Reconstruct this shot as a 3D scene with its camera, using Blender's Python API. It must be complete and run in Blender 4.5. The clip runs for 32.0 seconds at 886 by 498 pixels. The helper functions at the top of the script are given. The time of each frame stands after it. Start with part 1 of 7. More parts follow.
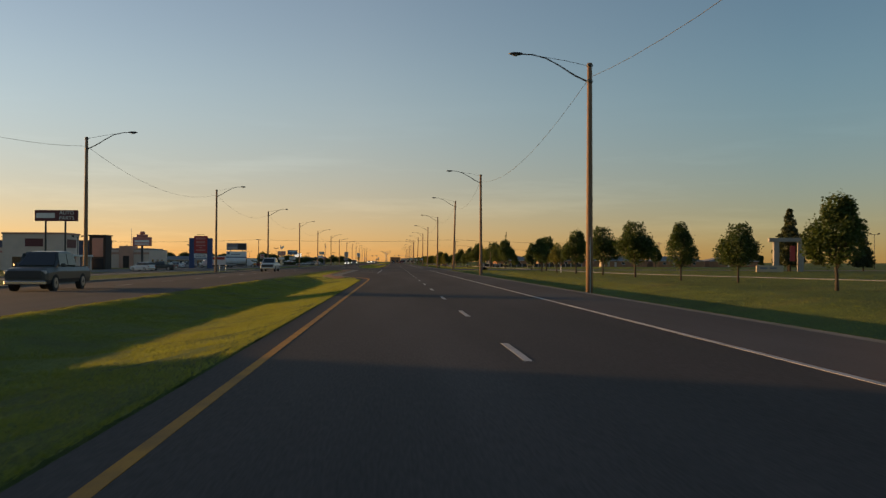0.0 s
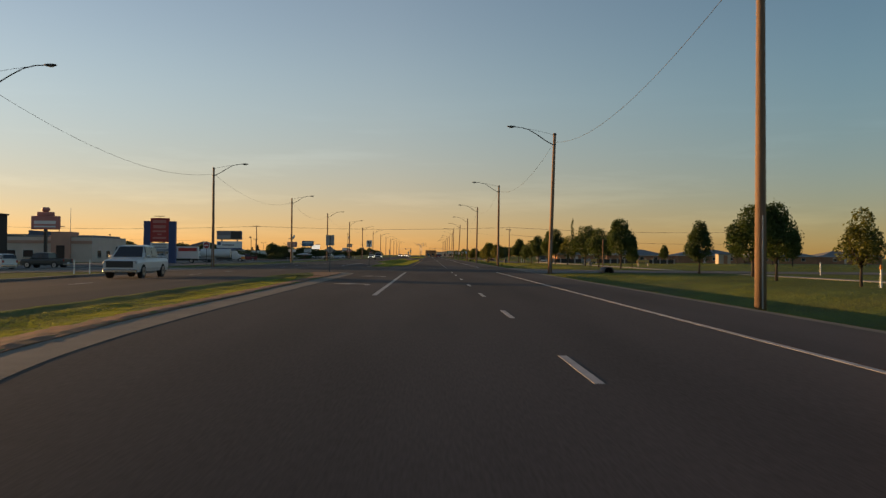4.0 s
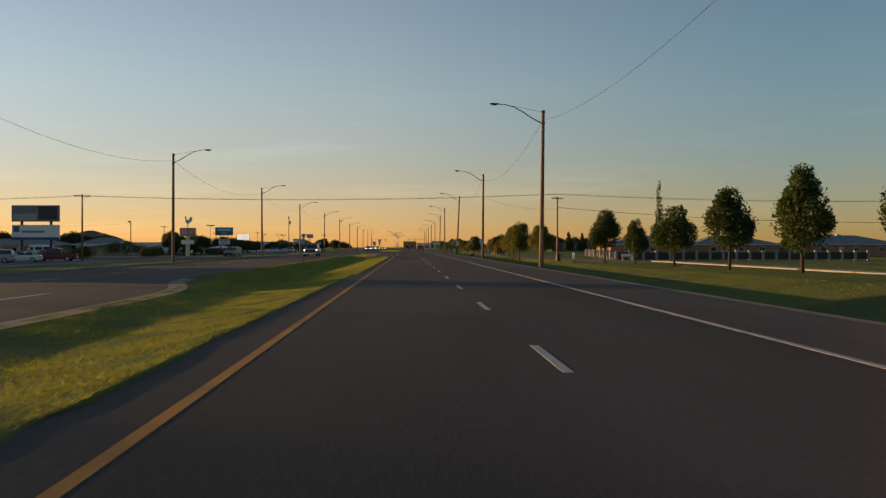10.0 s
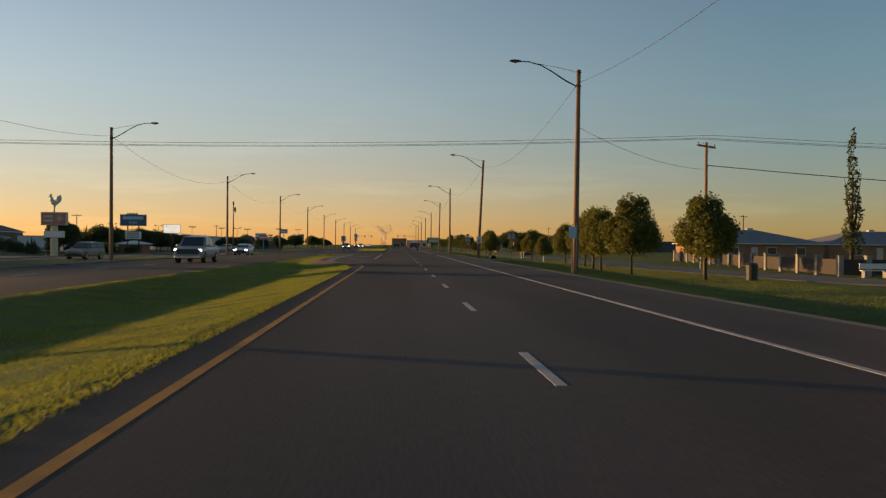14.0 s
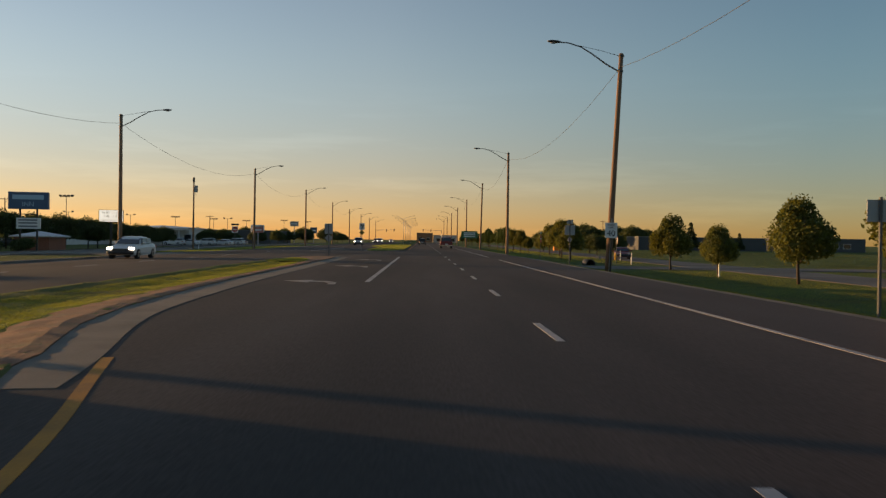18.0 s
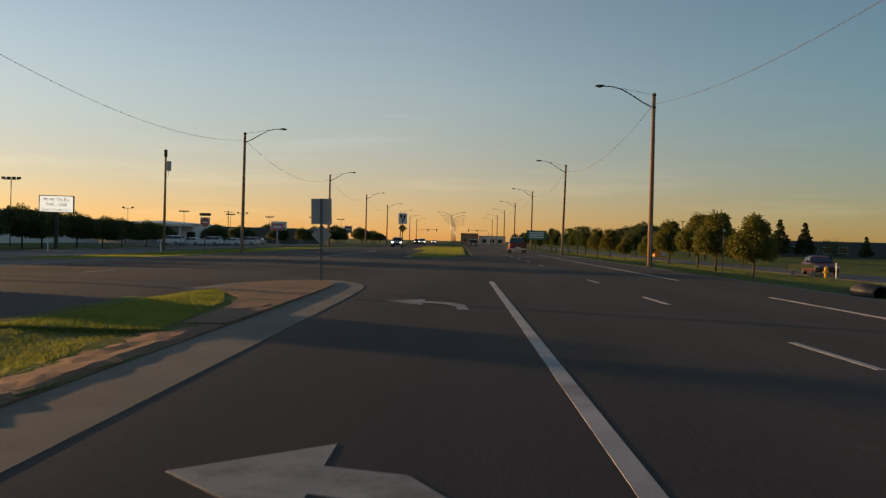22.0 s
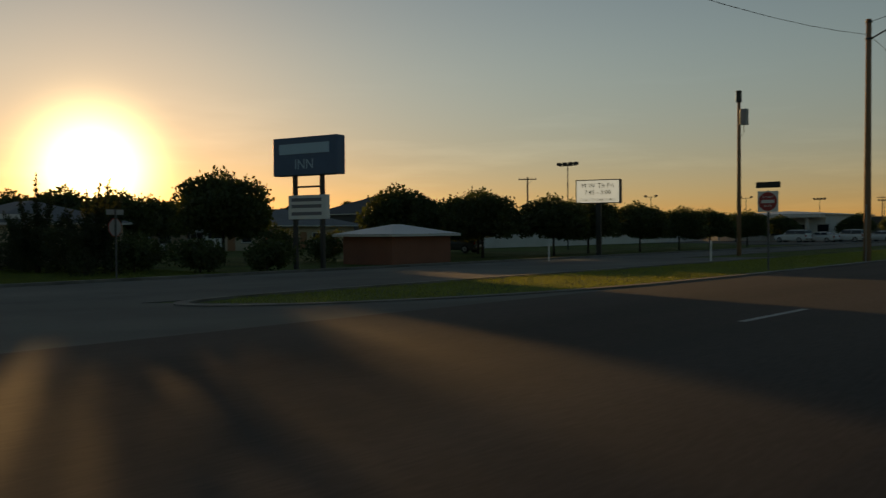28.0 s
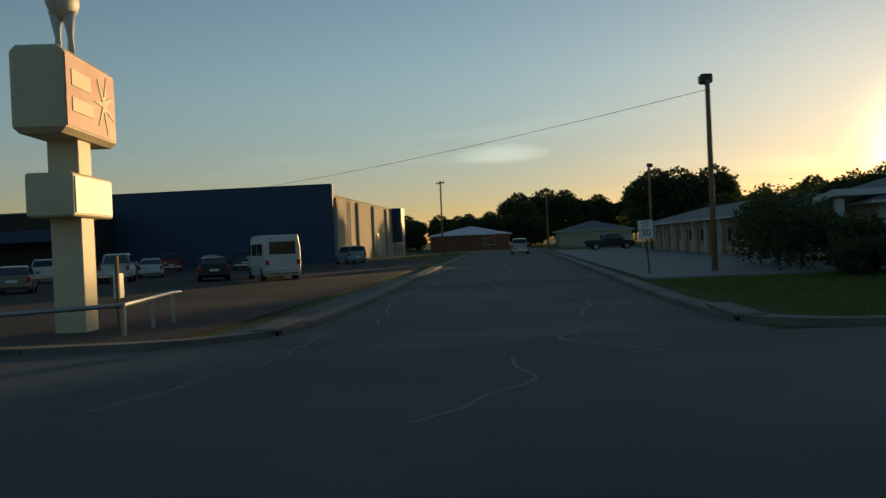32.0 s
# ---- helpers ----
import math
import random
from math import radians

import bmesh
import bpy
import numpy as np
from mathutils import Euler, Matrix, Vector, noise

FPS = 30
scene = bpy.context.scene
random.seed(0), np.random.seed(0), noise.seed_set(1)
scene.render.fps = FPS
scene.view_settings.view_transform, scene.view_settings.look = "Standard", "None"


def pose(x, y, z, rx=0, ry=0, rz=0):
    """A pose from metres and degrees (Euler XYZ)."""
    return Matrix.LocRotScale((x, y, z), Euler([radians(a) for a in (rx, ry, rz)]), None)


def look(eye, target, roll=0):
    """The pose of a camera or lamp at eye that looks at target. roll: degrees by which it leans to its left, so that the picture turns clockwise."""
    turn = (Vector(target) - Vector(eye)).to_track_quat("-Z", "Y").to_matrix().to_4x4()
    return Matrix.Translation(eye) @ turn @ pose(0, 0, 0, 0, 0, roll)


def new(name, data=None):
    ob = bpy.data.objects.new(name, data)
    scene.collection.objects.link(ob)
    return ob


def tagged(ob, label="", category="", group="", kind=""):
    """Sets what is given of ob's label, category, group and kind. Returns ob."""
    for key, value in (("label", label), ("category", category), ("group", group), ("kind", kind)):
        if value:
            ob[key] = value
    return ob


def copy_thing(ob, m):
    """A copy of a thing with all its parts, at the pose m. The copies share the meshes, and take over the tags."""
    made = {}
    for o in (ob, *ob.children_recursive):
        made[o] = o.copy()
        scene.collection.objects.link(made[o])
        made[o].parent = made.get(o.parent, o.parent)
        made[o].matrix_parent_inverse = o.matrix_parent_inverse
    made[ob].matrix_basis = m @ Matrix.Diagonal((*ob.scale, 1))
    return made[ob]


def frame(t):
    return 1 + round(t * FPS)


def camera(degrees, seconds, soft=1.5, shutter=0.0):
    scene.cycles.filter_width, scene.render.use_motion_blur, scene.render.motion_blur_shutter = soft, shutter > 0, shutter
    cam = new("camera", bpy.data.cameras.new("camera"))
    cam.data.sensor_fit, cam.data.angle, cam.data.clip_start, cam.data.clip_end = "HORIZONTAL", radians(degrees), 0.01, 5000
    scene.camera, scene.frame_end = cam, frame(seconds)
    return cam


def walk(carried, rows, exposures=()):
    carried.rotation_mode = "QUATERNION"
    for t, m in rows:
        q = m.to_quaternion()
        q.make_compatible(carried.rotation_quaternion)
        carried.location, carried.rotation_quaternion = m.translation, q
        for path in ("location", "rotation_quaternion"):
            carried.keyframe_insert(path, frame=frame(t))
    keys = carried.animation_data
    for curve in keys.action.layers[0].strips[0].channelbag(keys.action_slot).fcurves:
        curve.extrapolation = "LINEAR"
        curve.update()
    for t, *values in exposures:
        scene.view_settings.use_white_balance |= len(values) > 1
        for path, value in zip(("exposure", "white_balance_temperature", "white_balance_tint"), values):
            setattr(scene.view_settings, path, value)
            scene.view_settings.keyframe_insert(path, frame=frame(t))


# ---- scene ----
LENS = 53.87
cam = camera(LENS, 32.0, soft=1.35, shutter=0.15)
# seconds, eye, yaw to the left of +y, pitch up, lean to the left
PATH = [
    (0.0, (-0.152, 45.954, 1.368), -3.249, 0.821, 0.204),
    (0.5, (-0.119, 55.506, 1.353), -2.160, 0.866, 0.453),
    (1.0, (-0.023, 64.635, 1.356), -2.797, 0.732, 0.524),
    (1.5, (0.016, 73.292, 1.358), -3.349, 0.726, 0.398),
    (2.0, (0.060, 81.997, 1.357), -2.405, 0.671, 0.322),
    (2.5, (0.034, 90.688, 1.365), -2.926, 0.553, 0.417),
    (3.0, (-0.042, 99.357, 1.381), -3.114, 0.544, 0.453),
    (3.5, (-0.134, 107.880, 1.375), -1.957, 0.396, 0.521),
    (4.0, (-0.129, 116.747, 1.365), -0.920, 0.399, 0.498),
    (4.5, (-0.109, 125.896, 1.360), -0.691, 0.411, 0.503),
    (5.0, (-0.079, 135.265, 1.364), -1.357, 0.432, 0.535),
    (5.5, (-0.054, 144.791, 1.379), -2.481, 0.463, 0.596),
    (6.0, (-0.131, 154.414, 1.407), -2.955, 0.142, 0.472),
    (6.5, (-0.117, 164.138, 1.418), -2.474, 0.043, 0.335),
    (7.0, (-0.085, 173.934, 1.422), -3.118, 0.084, -0.095),
    (7.5, (0.008, 183.669, 1.391), -2.959, -0.057, 0.111),
    (8.0, (0.018, 193.111, 1.369), -3.305, -0.091, 0.144),
    (8.5, (0.020, 202.423, 1.352), -2.761, -0.205, -0.022),
    (9.0, (-0.014, 211.740, 1.374), -3.033, -0.004, -0.295),
    (9.5, (0.017, 220.974, 1.367), -3.012, -0.128, -0.078),
    (10.0, (-0.037, 229.993, 1.365), -2.318, -0.136, -0.001),
    (10.5, (-0.035, 239.026, 1.370), -2.857, -0.178, -0.455),
    (11.0, (0.009, 247.859, 1.375), -3.312, -0.121, -0.080),
    (11.5, (-0.050, 256.324, 1.374), -2.281, -0.207, 0.066),
    (12.0, (-0.014, 264.886, 1.367), -2.900, -0.230, 0.136),
    (12.5, (0.043, 273.382, 1.388), -3.245, -0.248, 0.036),
    (13.0, (0.023, 281.490, 1.422), -2.277, -0.382, 0.085),
    (13.5, (0.048, 289.434, 1.388), -2.770, -0.318, 0.497),
    (14.0, (0.106, 297.115, 1.355), -3.026, -0.262, 0.462),
    (14.5, (0.109, 304.644, 1.340), -2.026, -0.327, 0.760),
    (15.0, (0.107, 312.065, 1.348), -1.003, -0.330, 0.863),
    (15.5, (0.080, 319.306, 1.357), -0.714, -0.340, 1.012),
    (16.0, (0.055, 326.297, 1.365), -1.247, -0.358, 1.216),
    (16.5, (0.034, 332.966, 1.377), -2.065, -0.384, 1.487),
    (17.0, (-0.073, 339.240, 1.390), -1.900, -0.507, 1.126),
    (17.5, (-0.100, 345.278, 1.382), -1.294, -0.596, 0.960),
    (18.0, (-0.226, 351.162, 1.369), -1.413, -0.585, 0.837),
    (18.5, (-0.509, 356.724, 1.354), -0.113, -0.600, 0.778),
    (19.0, (-0.928, 361.886, 1.356), 2.461, -0.661, 0.827),
    (19.5, (-1.518, 366.984, 1.358), 2.699, -0.644, 0.766),
    (20.0, (-2.045, 372.030, 1.362), 2.399, -0.585, 0.955),
    (20.5, (-2.424, 376.738, 1.363), 2.077, -0.606, 0.870),
    (21.0, (-2.648, 381.514, 1.334), 1.714, -0.654, 1.204),
    (21.5, (-2.925, 386.008, 1.325), 1.382, -0.600, 1.235),
    (22.0, (-2.991, 390.446, 1.321), 1.151, -0.567, 1.377),
    (22.5, (-2.967, 394.744, 1.320), 1.097, -0.556, 1.428),
    (23.0, (-3.001, 398.780, 1.289), 0.945, -0.504, 1.422),
    (23.5, (-3.176, 402.425, 1.281), 0.599, -0.615, 1.287),
    (24.0, (-3.336, 406.038, 1.272), 0.366, -0.689, 1.394),
    (24.5, (-3.261, 409.566, 1.299), 0.414, -0.849, 1.368),
    (25.0, (-3.548, 412.560, 1.339), 3.708, -0.959, 1.197),
    (25.5, (-4.021, 415.319, 1.363), 8.116, -1.092, 1.092),
    (26.0, (-4.708, 418.010, 1.378), 12.819, -1.248, 1.047),
    (26.5, (-5.643, 420.673, 1.388), 18.370, -1.433, 1.058),
    (27.0, (-6.759, 423.237, 1.368), 26.689, -1.379, 1.028),
    (27.5, (-8.381, 425.298, 1.343), 34.691, -1.327, -0.002),
    (28.0, (-10.392, 427.012, 1.334), 42.380, -1.212, -0.476),
    (28.5, (-12.290, 428.652, 1.332), 50.544, -0.916, -0.879),
    (29.0, (-14.339, 430.060, 1.313), 58.278, -0.578, -1.430),
    (29.5, (-17.292, 431.472, 1.277), 65.489, -0.606, -1.239),
    (30.0, (-19.878, 432.088, 1.234), 70.810, -0.628, -1.319),
    (30.5, (-21.570, 432.418, 1.201), 77.224, -0.496, -1.724),
    (31.0, (-24.056, 432.653, 1.151), 82.650, -0.539, -1.800),
    (31.5, (-26.526, 432.680, 1.080), 88.171, -0.481, -1.964),
    (32.0, (-28.854, 432.412, 1.039), 94.683, -0.471, -2.501),
]

def eye_pose(eye, yaw, pitch, lean):
    a, b = radians(yaw), radians(pitch)
    ahead = Vector((-math.sin(a) * math.cos(b), math.cos(a) * math.cos(b), math.sin(b)))
    return look(eye, Vector(eye) + ahead, lean)


EXPOSURES = [(0, 0.0, 8150, 18), (24.5, 0.0, 8150, 18), (26.5, -0.12, 8250, 18), (27.2, -0.35, 8350, 18), (28, -1.0, 9500, 11), (29.8, -1.0, 9500, 9), (30.8, -0.85, 7500, 0), (32, -0.65, 7200, 1)]
walk(cam, [(t, eye_pose(eye, yaw, pitch, lean)) for t, eye, yaw, pitch, lean in PATH], EXPOSURES)

# ---- light: a low sun ahead on the left, clear evening sky ----
SUN_YAW, SUN_EL = 64.2, 3.8
sun_dir = Vector((-math.sin(radians(SUN_YAW)) * math.cos(radians(SUN_EL)), math.cos(radians(SUN_YAW)) * math.cos(radians(SUN_EL)), math.sin(radians(SUN_EL))))
world = bpy.data.worlds.new("evening_sky")
scene.world = world
world.use_nodes = True
wn = world.node_tree.nodes
sky = wn.new("ShaderNodeTexSky")
sky.sky_type = "NISHITA"
sky.sun_disc = False
sky.sun_elevation = radians(SUN_EL)
sky.sun_rotation = radians(-SUN_YAW)
sky.altitude = 800
sky.air_density, sky.dust_density, sky.ozone_density = 1.0, 0.35, 2.2
wn["Background"].inputs[1].default_value = 0.255
# pinkish haze low over the land and faint streaks of high cloud
wl = world.node_tree.links
wco = wn.new("ShaderNodeTexCoord")
wsep = wn.new("ShaderNodeSeparateXYZ")
wl.new(wco.outputs["Generated"], wsep.inputs[0])
wlow = wn.new("ShaderNodeMapRange")
wlow.interpolation_type = "SMOOTHERSTEP"
wlow.inputs["From Min"].default_value, wlow.inputs["From Max"].default_value = 0.0, 0.24
wlow.inputs["To Min"].default_value, wlow.inputs["To Max"].default_value = 1.0, 0.0
wl.new(wsep.outputs["Z"], wlow.inputs["Value"])
wmap = wn.new("ShaderNodeMapping")
wmap.inputs["Rotation"].default_value = (0.05, 0.08, 0.4)
wmap.inputs["Scale"].default_value = (1.6, 1.6, 15)
wl.new(wco.outputs["Generated"], wmap.inputs[0])
wcl = wn.new("ShaderNodeTexNoise")
wcl.inputs["Scale"].default_value, wcl.inputs["Detail"].default_value, wcl.inputs["Roughness"].default_value = 2.2, 5, 0.6
wl.new(wmap.outputs[0], wcl.inputs["Vector"])
wst = wn.new("ShaderNodeMapRange")
wst.inputs["From Min"].default_value, wst.inputs["From Max"].default_value = 0.52, 0.78
wst.inputs["To Max"].default_value = 0.2
wl.new(wcl.outputs["Fac"], wst.inputs["Value"])
whz = wn.new("ShaderNodeMix")
whz.data_type, whz.blend_type = "RGBA", "MULTIPLY"
wl.new(wlow.outputs[0], whz.inputs["Factor"])
wsd = wn.new("ShaderNodeVectorMath")
wsd.operation = "DOT_PRODUCT"
wl.new(wco.outputs["Generated"], wsd.inputs[0])
wsd.inputs[1].default_value = sun_dir
wsr = wn.new("ShaderNodeMapRange")
wsr.inputs["From Min"].default_value, wsr.inputs["From Max"].default_value = 0.0, 0.85
wl.new(wsd.outputs["Value"], wsr.inputs["Value"])
wti = wn.new("ShaderNodeMix")
wti.data_type = "RGBA"
wti.inputs["A"].default_value, wti.inputs["B"].default_value = (0.88, 0.74, 0.83, 1), (0.675, 0.645, 0.76, 1)
wl.new(wsr.outputs[0], wti.inputs["Factor"])
# deeper blue away from the sun
wup = wn.new("ShaderNodeMix")
wup.data_type = "RGBA"
wup.inputs["A"].default_value, wup.inputs["B"].default_value = (0.74, 0.85, 0.90, 1), (1.17, 1.03, 1.01, 1)
wus = wn.new("ShaderNodeMapRange")
wus.inputs["From Min"].default_value, wus.inputs["From Max"].default_value = 0.02, 0.48
wl.new(wsd.outputs["Value"], wus.inputs["Value"])
wl.new(wus.outputs[0], wup.inputs["Factor"])
wde = wn.new("ShaderNodeMix")
wde.data_type, wde.blend_type = "RGBA", "MULTIPLY"
wde.inputs["Factor"].default_value = 1.0
wl.new(sky.outputs[0], wde.inputs["A"])
wl.new(wup.outputs["Result"], wde.inputs["B"])
wl.new(wde.outputs["Result"], whz.inputs["A"])
wl.new(wti.outputs["Result"], whz.inputs["B"])
wmu = wn.new("ShaderNodeMath")
wmu.operation = "MULTIPLY_ADD"
wl.new(wst.outputs[0], wmu.inputs[0])
wl.new(wlow.outputs[0], wmu.inputs[1])
wmu.inputs[2].default_value = 1.0
wsc = wn.new("ShaderNodeVectorMath")
wsc.operation = "SCALE"
wl.new(whz.outputs["Result"], wsc.inputs[0])
wl.new(wmu.outputs[0], wsc.inputs["Scale"])
# glow painted into the sky round the sun for its glare, and one small thin cloud low in the west
wdot = wn.new("ShaderNodeVectorMath")
wdot.operation = "DOT_PRODUCT"
wl.new(wco.outputs["Generated"], wdot.inputs[0])
wdot.inputs[1].default_value = sun_dir


def calc(op, a, b=0.0, c=0.0):
    n = wn.new("ShaderNodeMath")
    n.operation = op
    for k, v in enumerate((a, b, c)):
        if isinstance(v, (int, float)):
            n.inputs[k].default_value = v
        else:
            wl.new(v, n.inputs[k])
    return n.outputs[0]


aureole = calc("MULTIPLY", calc("POWER", calc("MAXIMUM", wdot.outputs["Value"], 0.0), 900.0), 42.0)
cloud_u = calc("MULTIPLY_ADD", wsep.outputs["Y"], 17.0, 0.15)
cloud_v = calc("MULTIPLY_ADD", wsep.outputs["Z"], 85.0, -8.2)
cloud_d = calc("ADD", calc("MULTIPLY", cloud_u, cloud_u), calc("MULTIPLY", cloud_v, cloud_v))
cloud = calc("MULTIPLY", calc("MULTIPLY", calc("MAXIMUM", calc("SUBTRACT", calc("MULTIPLY_ADD", wcl.outputs["Fac"], 1.2, 0.4), cloud_d), 0.0), 0.35), calc("LESS_THAN", wsep.outputs["X"], 0.0))
wsc2 = wn.new("ShaderNodeVectorMath")
wsc2.operation = "SCALE"
wl.new(wsc.outputs[0], wsc2.inputs[0])
wl.new(calc("ADD", cloud, 1.0), wsc2.inputs["Scale"])
wgl = wn.new("ShaderNodeVectorMath")
wgl.operation = "SCALE"
wgl.inputs[0].default_value = (1.0, 0.78, 0.42)
wl.new(aureole, wgl.inputs["Scale"])
wad = wn.new("ShaderNodeVectorMath")
wad.operation = "ADD"
wl.new(wsc2.outputs[0], wad.inputs[0])
wl.new(wgl.outputs[0], wad.inputs[1])
wl.new(wad.outputs[0], wn["Background"].inputs[0])
sun = bpy.data.lights.new("sun", "SUN")
sun.energy, sun.angle, sun.color = 6.5, radians(0.6), (1.0, 0.64, 0.30)
sun_ob = new("sun", sun)
sun_ob.matrix_world = look(sun_dir * 500, (0, 0, 0))


# the sun itself, as a glowing ball far off
bm = bmesh.new()
bmesh.ops.create_uvsphere(bm, u_segments=24, v_segments=16, radius=26)
me = bpy.data.meshes.new("sun_ball")
bm.to_mesh(me)
bm.free()
sm = bpy.data.materials.new("sun_glow")
sm.use_nodes = True
sm.node_tree.nodes["Principled BSDF"].inputs["Emission Color"].default_value = (1.0, 0.8, 0.5, 1)
sm.node_tree.nodes["Principled BSDF"].inputs["Emission Strength"].default_value = 60
me.materials.append(sm)
sb = tagged(new("sun_ball", me), "low evening sun", "sun", kind="structure")
sb.location = sun_dir * 4300 + Vector((0, 430, 0))
sb.visible_shadow = False

# ---- materials ----
def mat(name, base, rough=0.8, metal=0.0, var=0.25, scale=3.0, fine=60.0, bump=0.1, dirt=None, dirt_amount=0.35, spec=0.5, per_piece=0.0, stretch=(1, 1, 1)):
    """Base colour broken up by broad stains and fine grain, with fine relief."""
    m = bpy.data.materials.new(name)
    m.use_nodes = True
    nt = m.node_tree
    n, l = nt.nodes, nt.links
    b = n["Principled BSDF"]
    b.inputs["Metallic"].default_value = metal
    b.inputs["Specular IOR Level"].default_value = spec
    tc = n.new("ShaderNodeTexCoord")
    mp = n.new("ShaderNodeMapping")
    mp.inputs["Scale"].default_value = stretch
    l.new(tc.outputs["Object"], mp.inputs[0])
    big = n.new("ShaderNodeTexNoise")
    big.inputs["Scale"].default_value = 1.0 / scale
    big.inputs["Detail"].default_value = 6
    small = n.new("ShaderNodeTexNoise")
    small.inputs["Scale"].default_value = fine
    small.inputs["Detail"].default_value = 4
    for t in (big, small):
        l.new(mp.outputs[0], t.inputs["Vector"])
    add = n.new("ShaderNodeMath")
    add.operation = "MULTIPLY_ADD"
    l.new(small.outputs["Fac"], add.inputs[0])
    add.inputs[1].default_value = 0.5
    l.new(big.outputs["Fac"], add.inputs[2])
    ramp = n.new("ShaderNodeMapRange")
    ramp.inputs["From Min"].default_value, ramp.inputs["From Max"].default_value = 0.4, 1.1
    ramp.inputs["To Min"].default_value, ramp.inputs["To Max"].default_value = 1 - var, 1 + var
    l.new(add.outputs[0], ramp.inputs["Value"])
    last = ramp.outputs[0]
    if per_piece:
        oi = n.new("ShaderNodeObjectInfo")
        pr = n.new("ShaderNodeMapRange")
        pr.inputs["To Min"].default_value, pr.inputs["To Max"].default_value = 1 - per_piece, 1 + per_piece
        l.new(oi.outputs["Random"], pr.inputs["Value"])
        mu = n.new("ShaderNodeMath")
        mu.operation = "MULTIPLY"
        l.new(last, mu.inputs[0])
        l.new(pr.outputs[0], mu.inputs[1])
        last = mu.outputs[0]
    sc = n.new("ShaderNodeVectorMath")
    sc.operation = "SCALE"
    sc.inputs[0].default_value = base
    l.new(last, sc.inputs["Scale"])
    col = sc.outputs[0]
    if dirt:
        dn = n.new("ShaderNodeTexNoise")
        dn.inputs["Scale"].default_value = 0.7 / scale
        dn.inputs["Detail"].default_value = 8
        dn.inputs["Roughness"].default_value = 0.65
        l.new(mp.outputs[0], dn.inputs["Vector"])
        dr = n.new("ShaderNodeMapRange")
        dr.inputs["From Min"].default_value, dr.inputs["From Max"].default_value = 0.5, 0.68
        dr.inputs["To Max"].default_value = dirt_amount
        l.new(dn.outputs["Fac"], dr.inputs["Value"])
        mx = n.new("ShaderNodeMix")
        mx.data_type = "RGBA"
        l.new(dr.outputs[0], mx.inputs["Factor"])
        l.new(col, mx.inputs["A"])
        mx.inputs["B"].default_value = (*dirt, 1)
        col = mx.outputs["Result"]
    l.new(col, b.inputs["Base Color"])
    rr = n.new("ShaderNodeMapRange")
    rr.inputs["To Min"].default_value, rr.inputs["To Max"].default_value = max(rough - 0.12, 0.03), min(rough + 0.1, 1)
    l.new(big.outputs["Fac"], rr.inputs["Value"])
    l.new(rr.outputs[0], b.inputs["Roughness"])
    if bump:
        bp = n.new("ShaderNodeBump")
        bp.inputs["Strength"].default_value = bump
        bp.inputs["Distance"].default_value = 0.02
        l.new(small.outputs["Fac"], bp.inputs["Height"])
        l.new(bp.outputs[0], b.inputs["Normal"])
    return m


def glow(name, colour, strength):
    m = bpy.data.materials.new(name)
    m.use_nodes = True
    b = m.node_tree.nodes["Principled BSDF"]
    b.inputs["Base Color"].default_value = (*colour, 1)
    b.inputs["Emission Color"].default_value = (*colour, 1)
    b.inputs["Emission Strength"].default_value = strength
    return m


def leafy(name, base, back):
    m = mat(name, base, 0.6, var=0.45, scale=1.2, fine=9, bump=0.0, per_piece=0.12, spec=0.25)
    nt = m.node_tree
    n, l = nt.nodes, nt.links
    tr = n.new("ShaderNodeBsdfTranslucent")
    tr.inputs["Color"].default_value = (*back, 1)
    mx = n.new("ShaderNodeMixShader")
    mx.inputs[0].default_value = 0.3
    out = n["Material Output"]
    l.new(n["Principled BSDF"].outputs[0], mx.inputs[1])
    l.new(tr.outputs[0], mx.inputs[2])
    l.new(mx.outputs[0], out.inputs["Surface"])
    return m


M_ASPHALT = mat("asphalt", (0.082, 0.064, 0.058), 0.95, var=0.6, scale=4, fine=40, bump=0.05, spec=0.1, dirt=(0.054, 0.048, 0.045), dirt_amount=0.8, stretch=(1, 0.1, 1))
M_ASPHALT_OLD = mat("old_asphalt", (0.150, 0.142, 0.130), 0.95, var=0.4, scale=5, fine=40, bump=0.08, spec=0.1, dirt=(0.085, 0.082, 0.08), dirt_amount=0.6)
M_SHOULDER = mat("faded_shoulder_asphalt", (0.090, 0.072, 0.067), 0.95, var=0.4, scale=4, fine=40, bump=0.06, spec=0.1, dirt=(0.055, 0.044, 0.041), dirt_amount=0.5, stretch=(1, 0.2, 1))
# near-black colour that paints the shade inside drain and culvert openings
M_HOLE_SHADE = mat("painted_opening_shade", (0.012, 0.012, 0.012), 0.9, var=0.2, bump=0.05)
M_GRAVEL = mat("dusty_gravel", (0.15, 0.12, 0.09), 0.95, var=0.4, scale=0.8, fine=25, bump=0.3, dirt=(0.08, 0.085, 0.04), dirt_amount=0.7)
for m in (M_ASPHALT, M_ASPHALT_OLD, M_SHOULDER):
    m.node_tree.nodes["Principled BSDF"].inputs["Diffuse Roughness"].default_value = 1.0
M_CONC = mat("concrete", (0.27, 0.255, 0.23), 0.85, var=0.22, scale=2.5, fine=50, bump=0.12, dirt=(0.13, 0.12, 0.1))
M_PAD = mat("pale_concrete_pad", (0.22, 0.21, 0.20), 0.85, var=0.15, scale=6, fine=40, bump=0.1, dirt=(0.17, 0.16, 0.15))
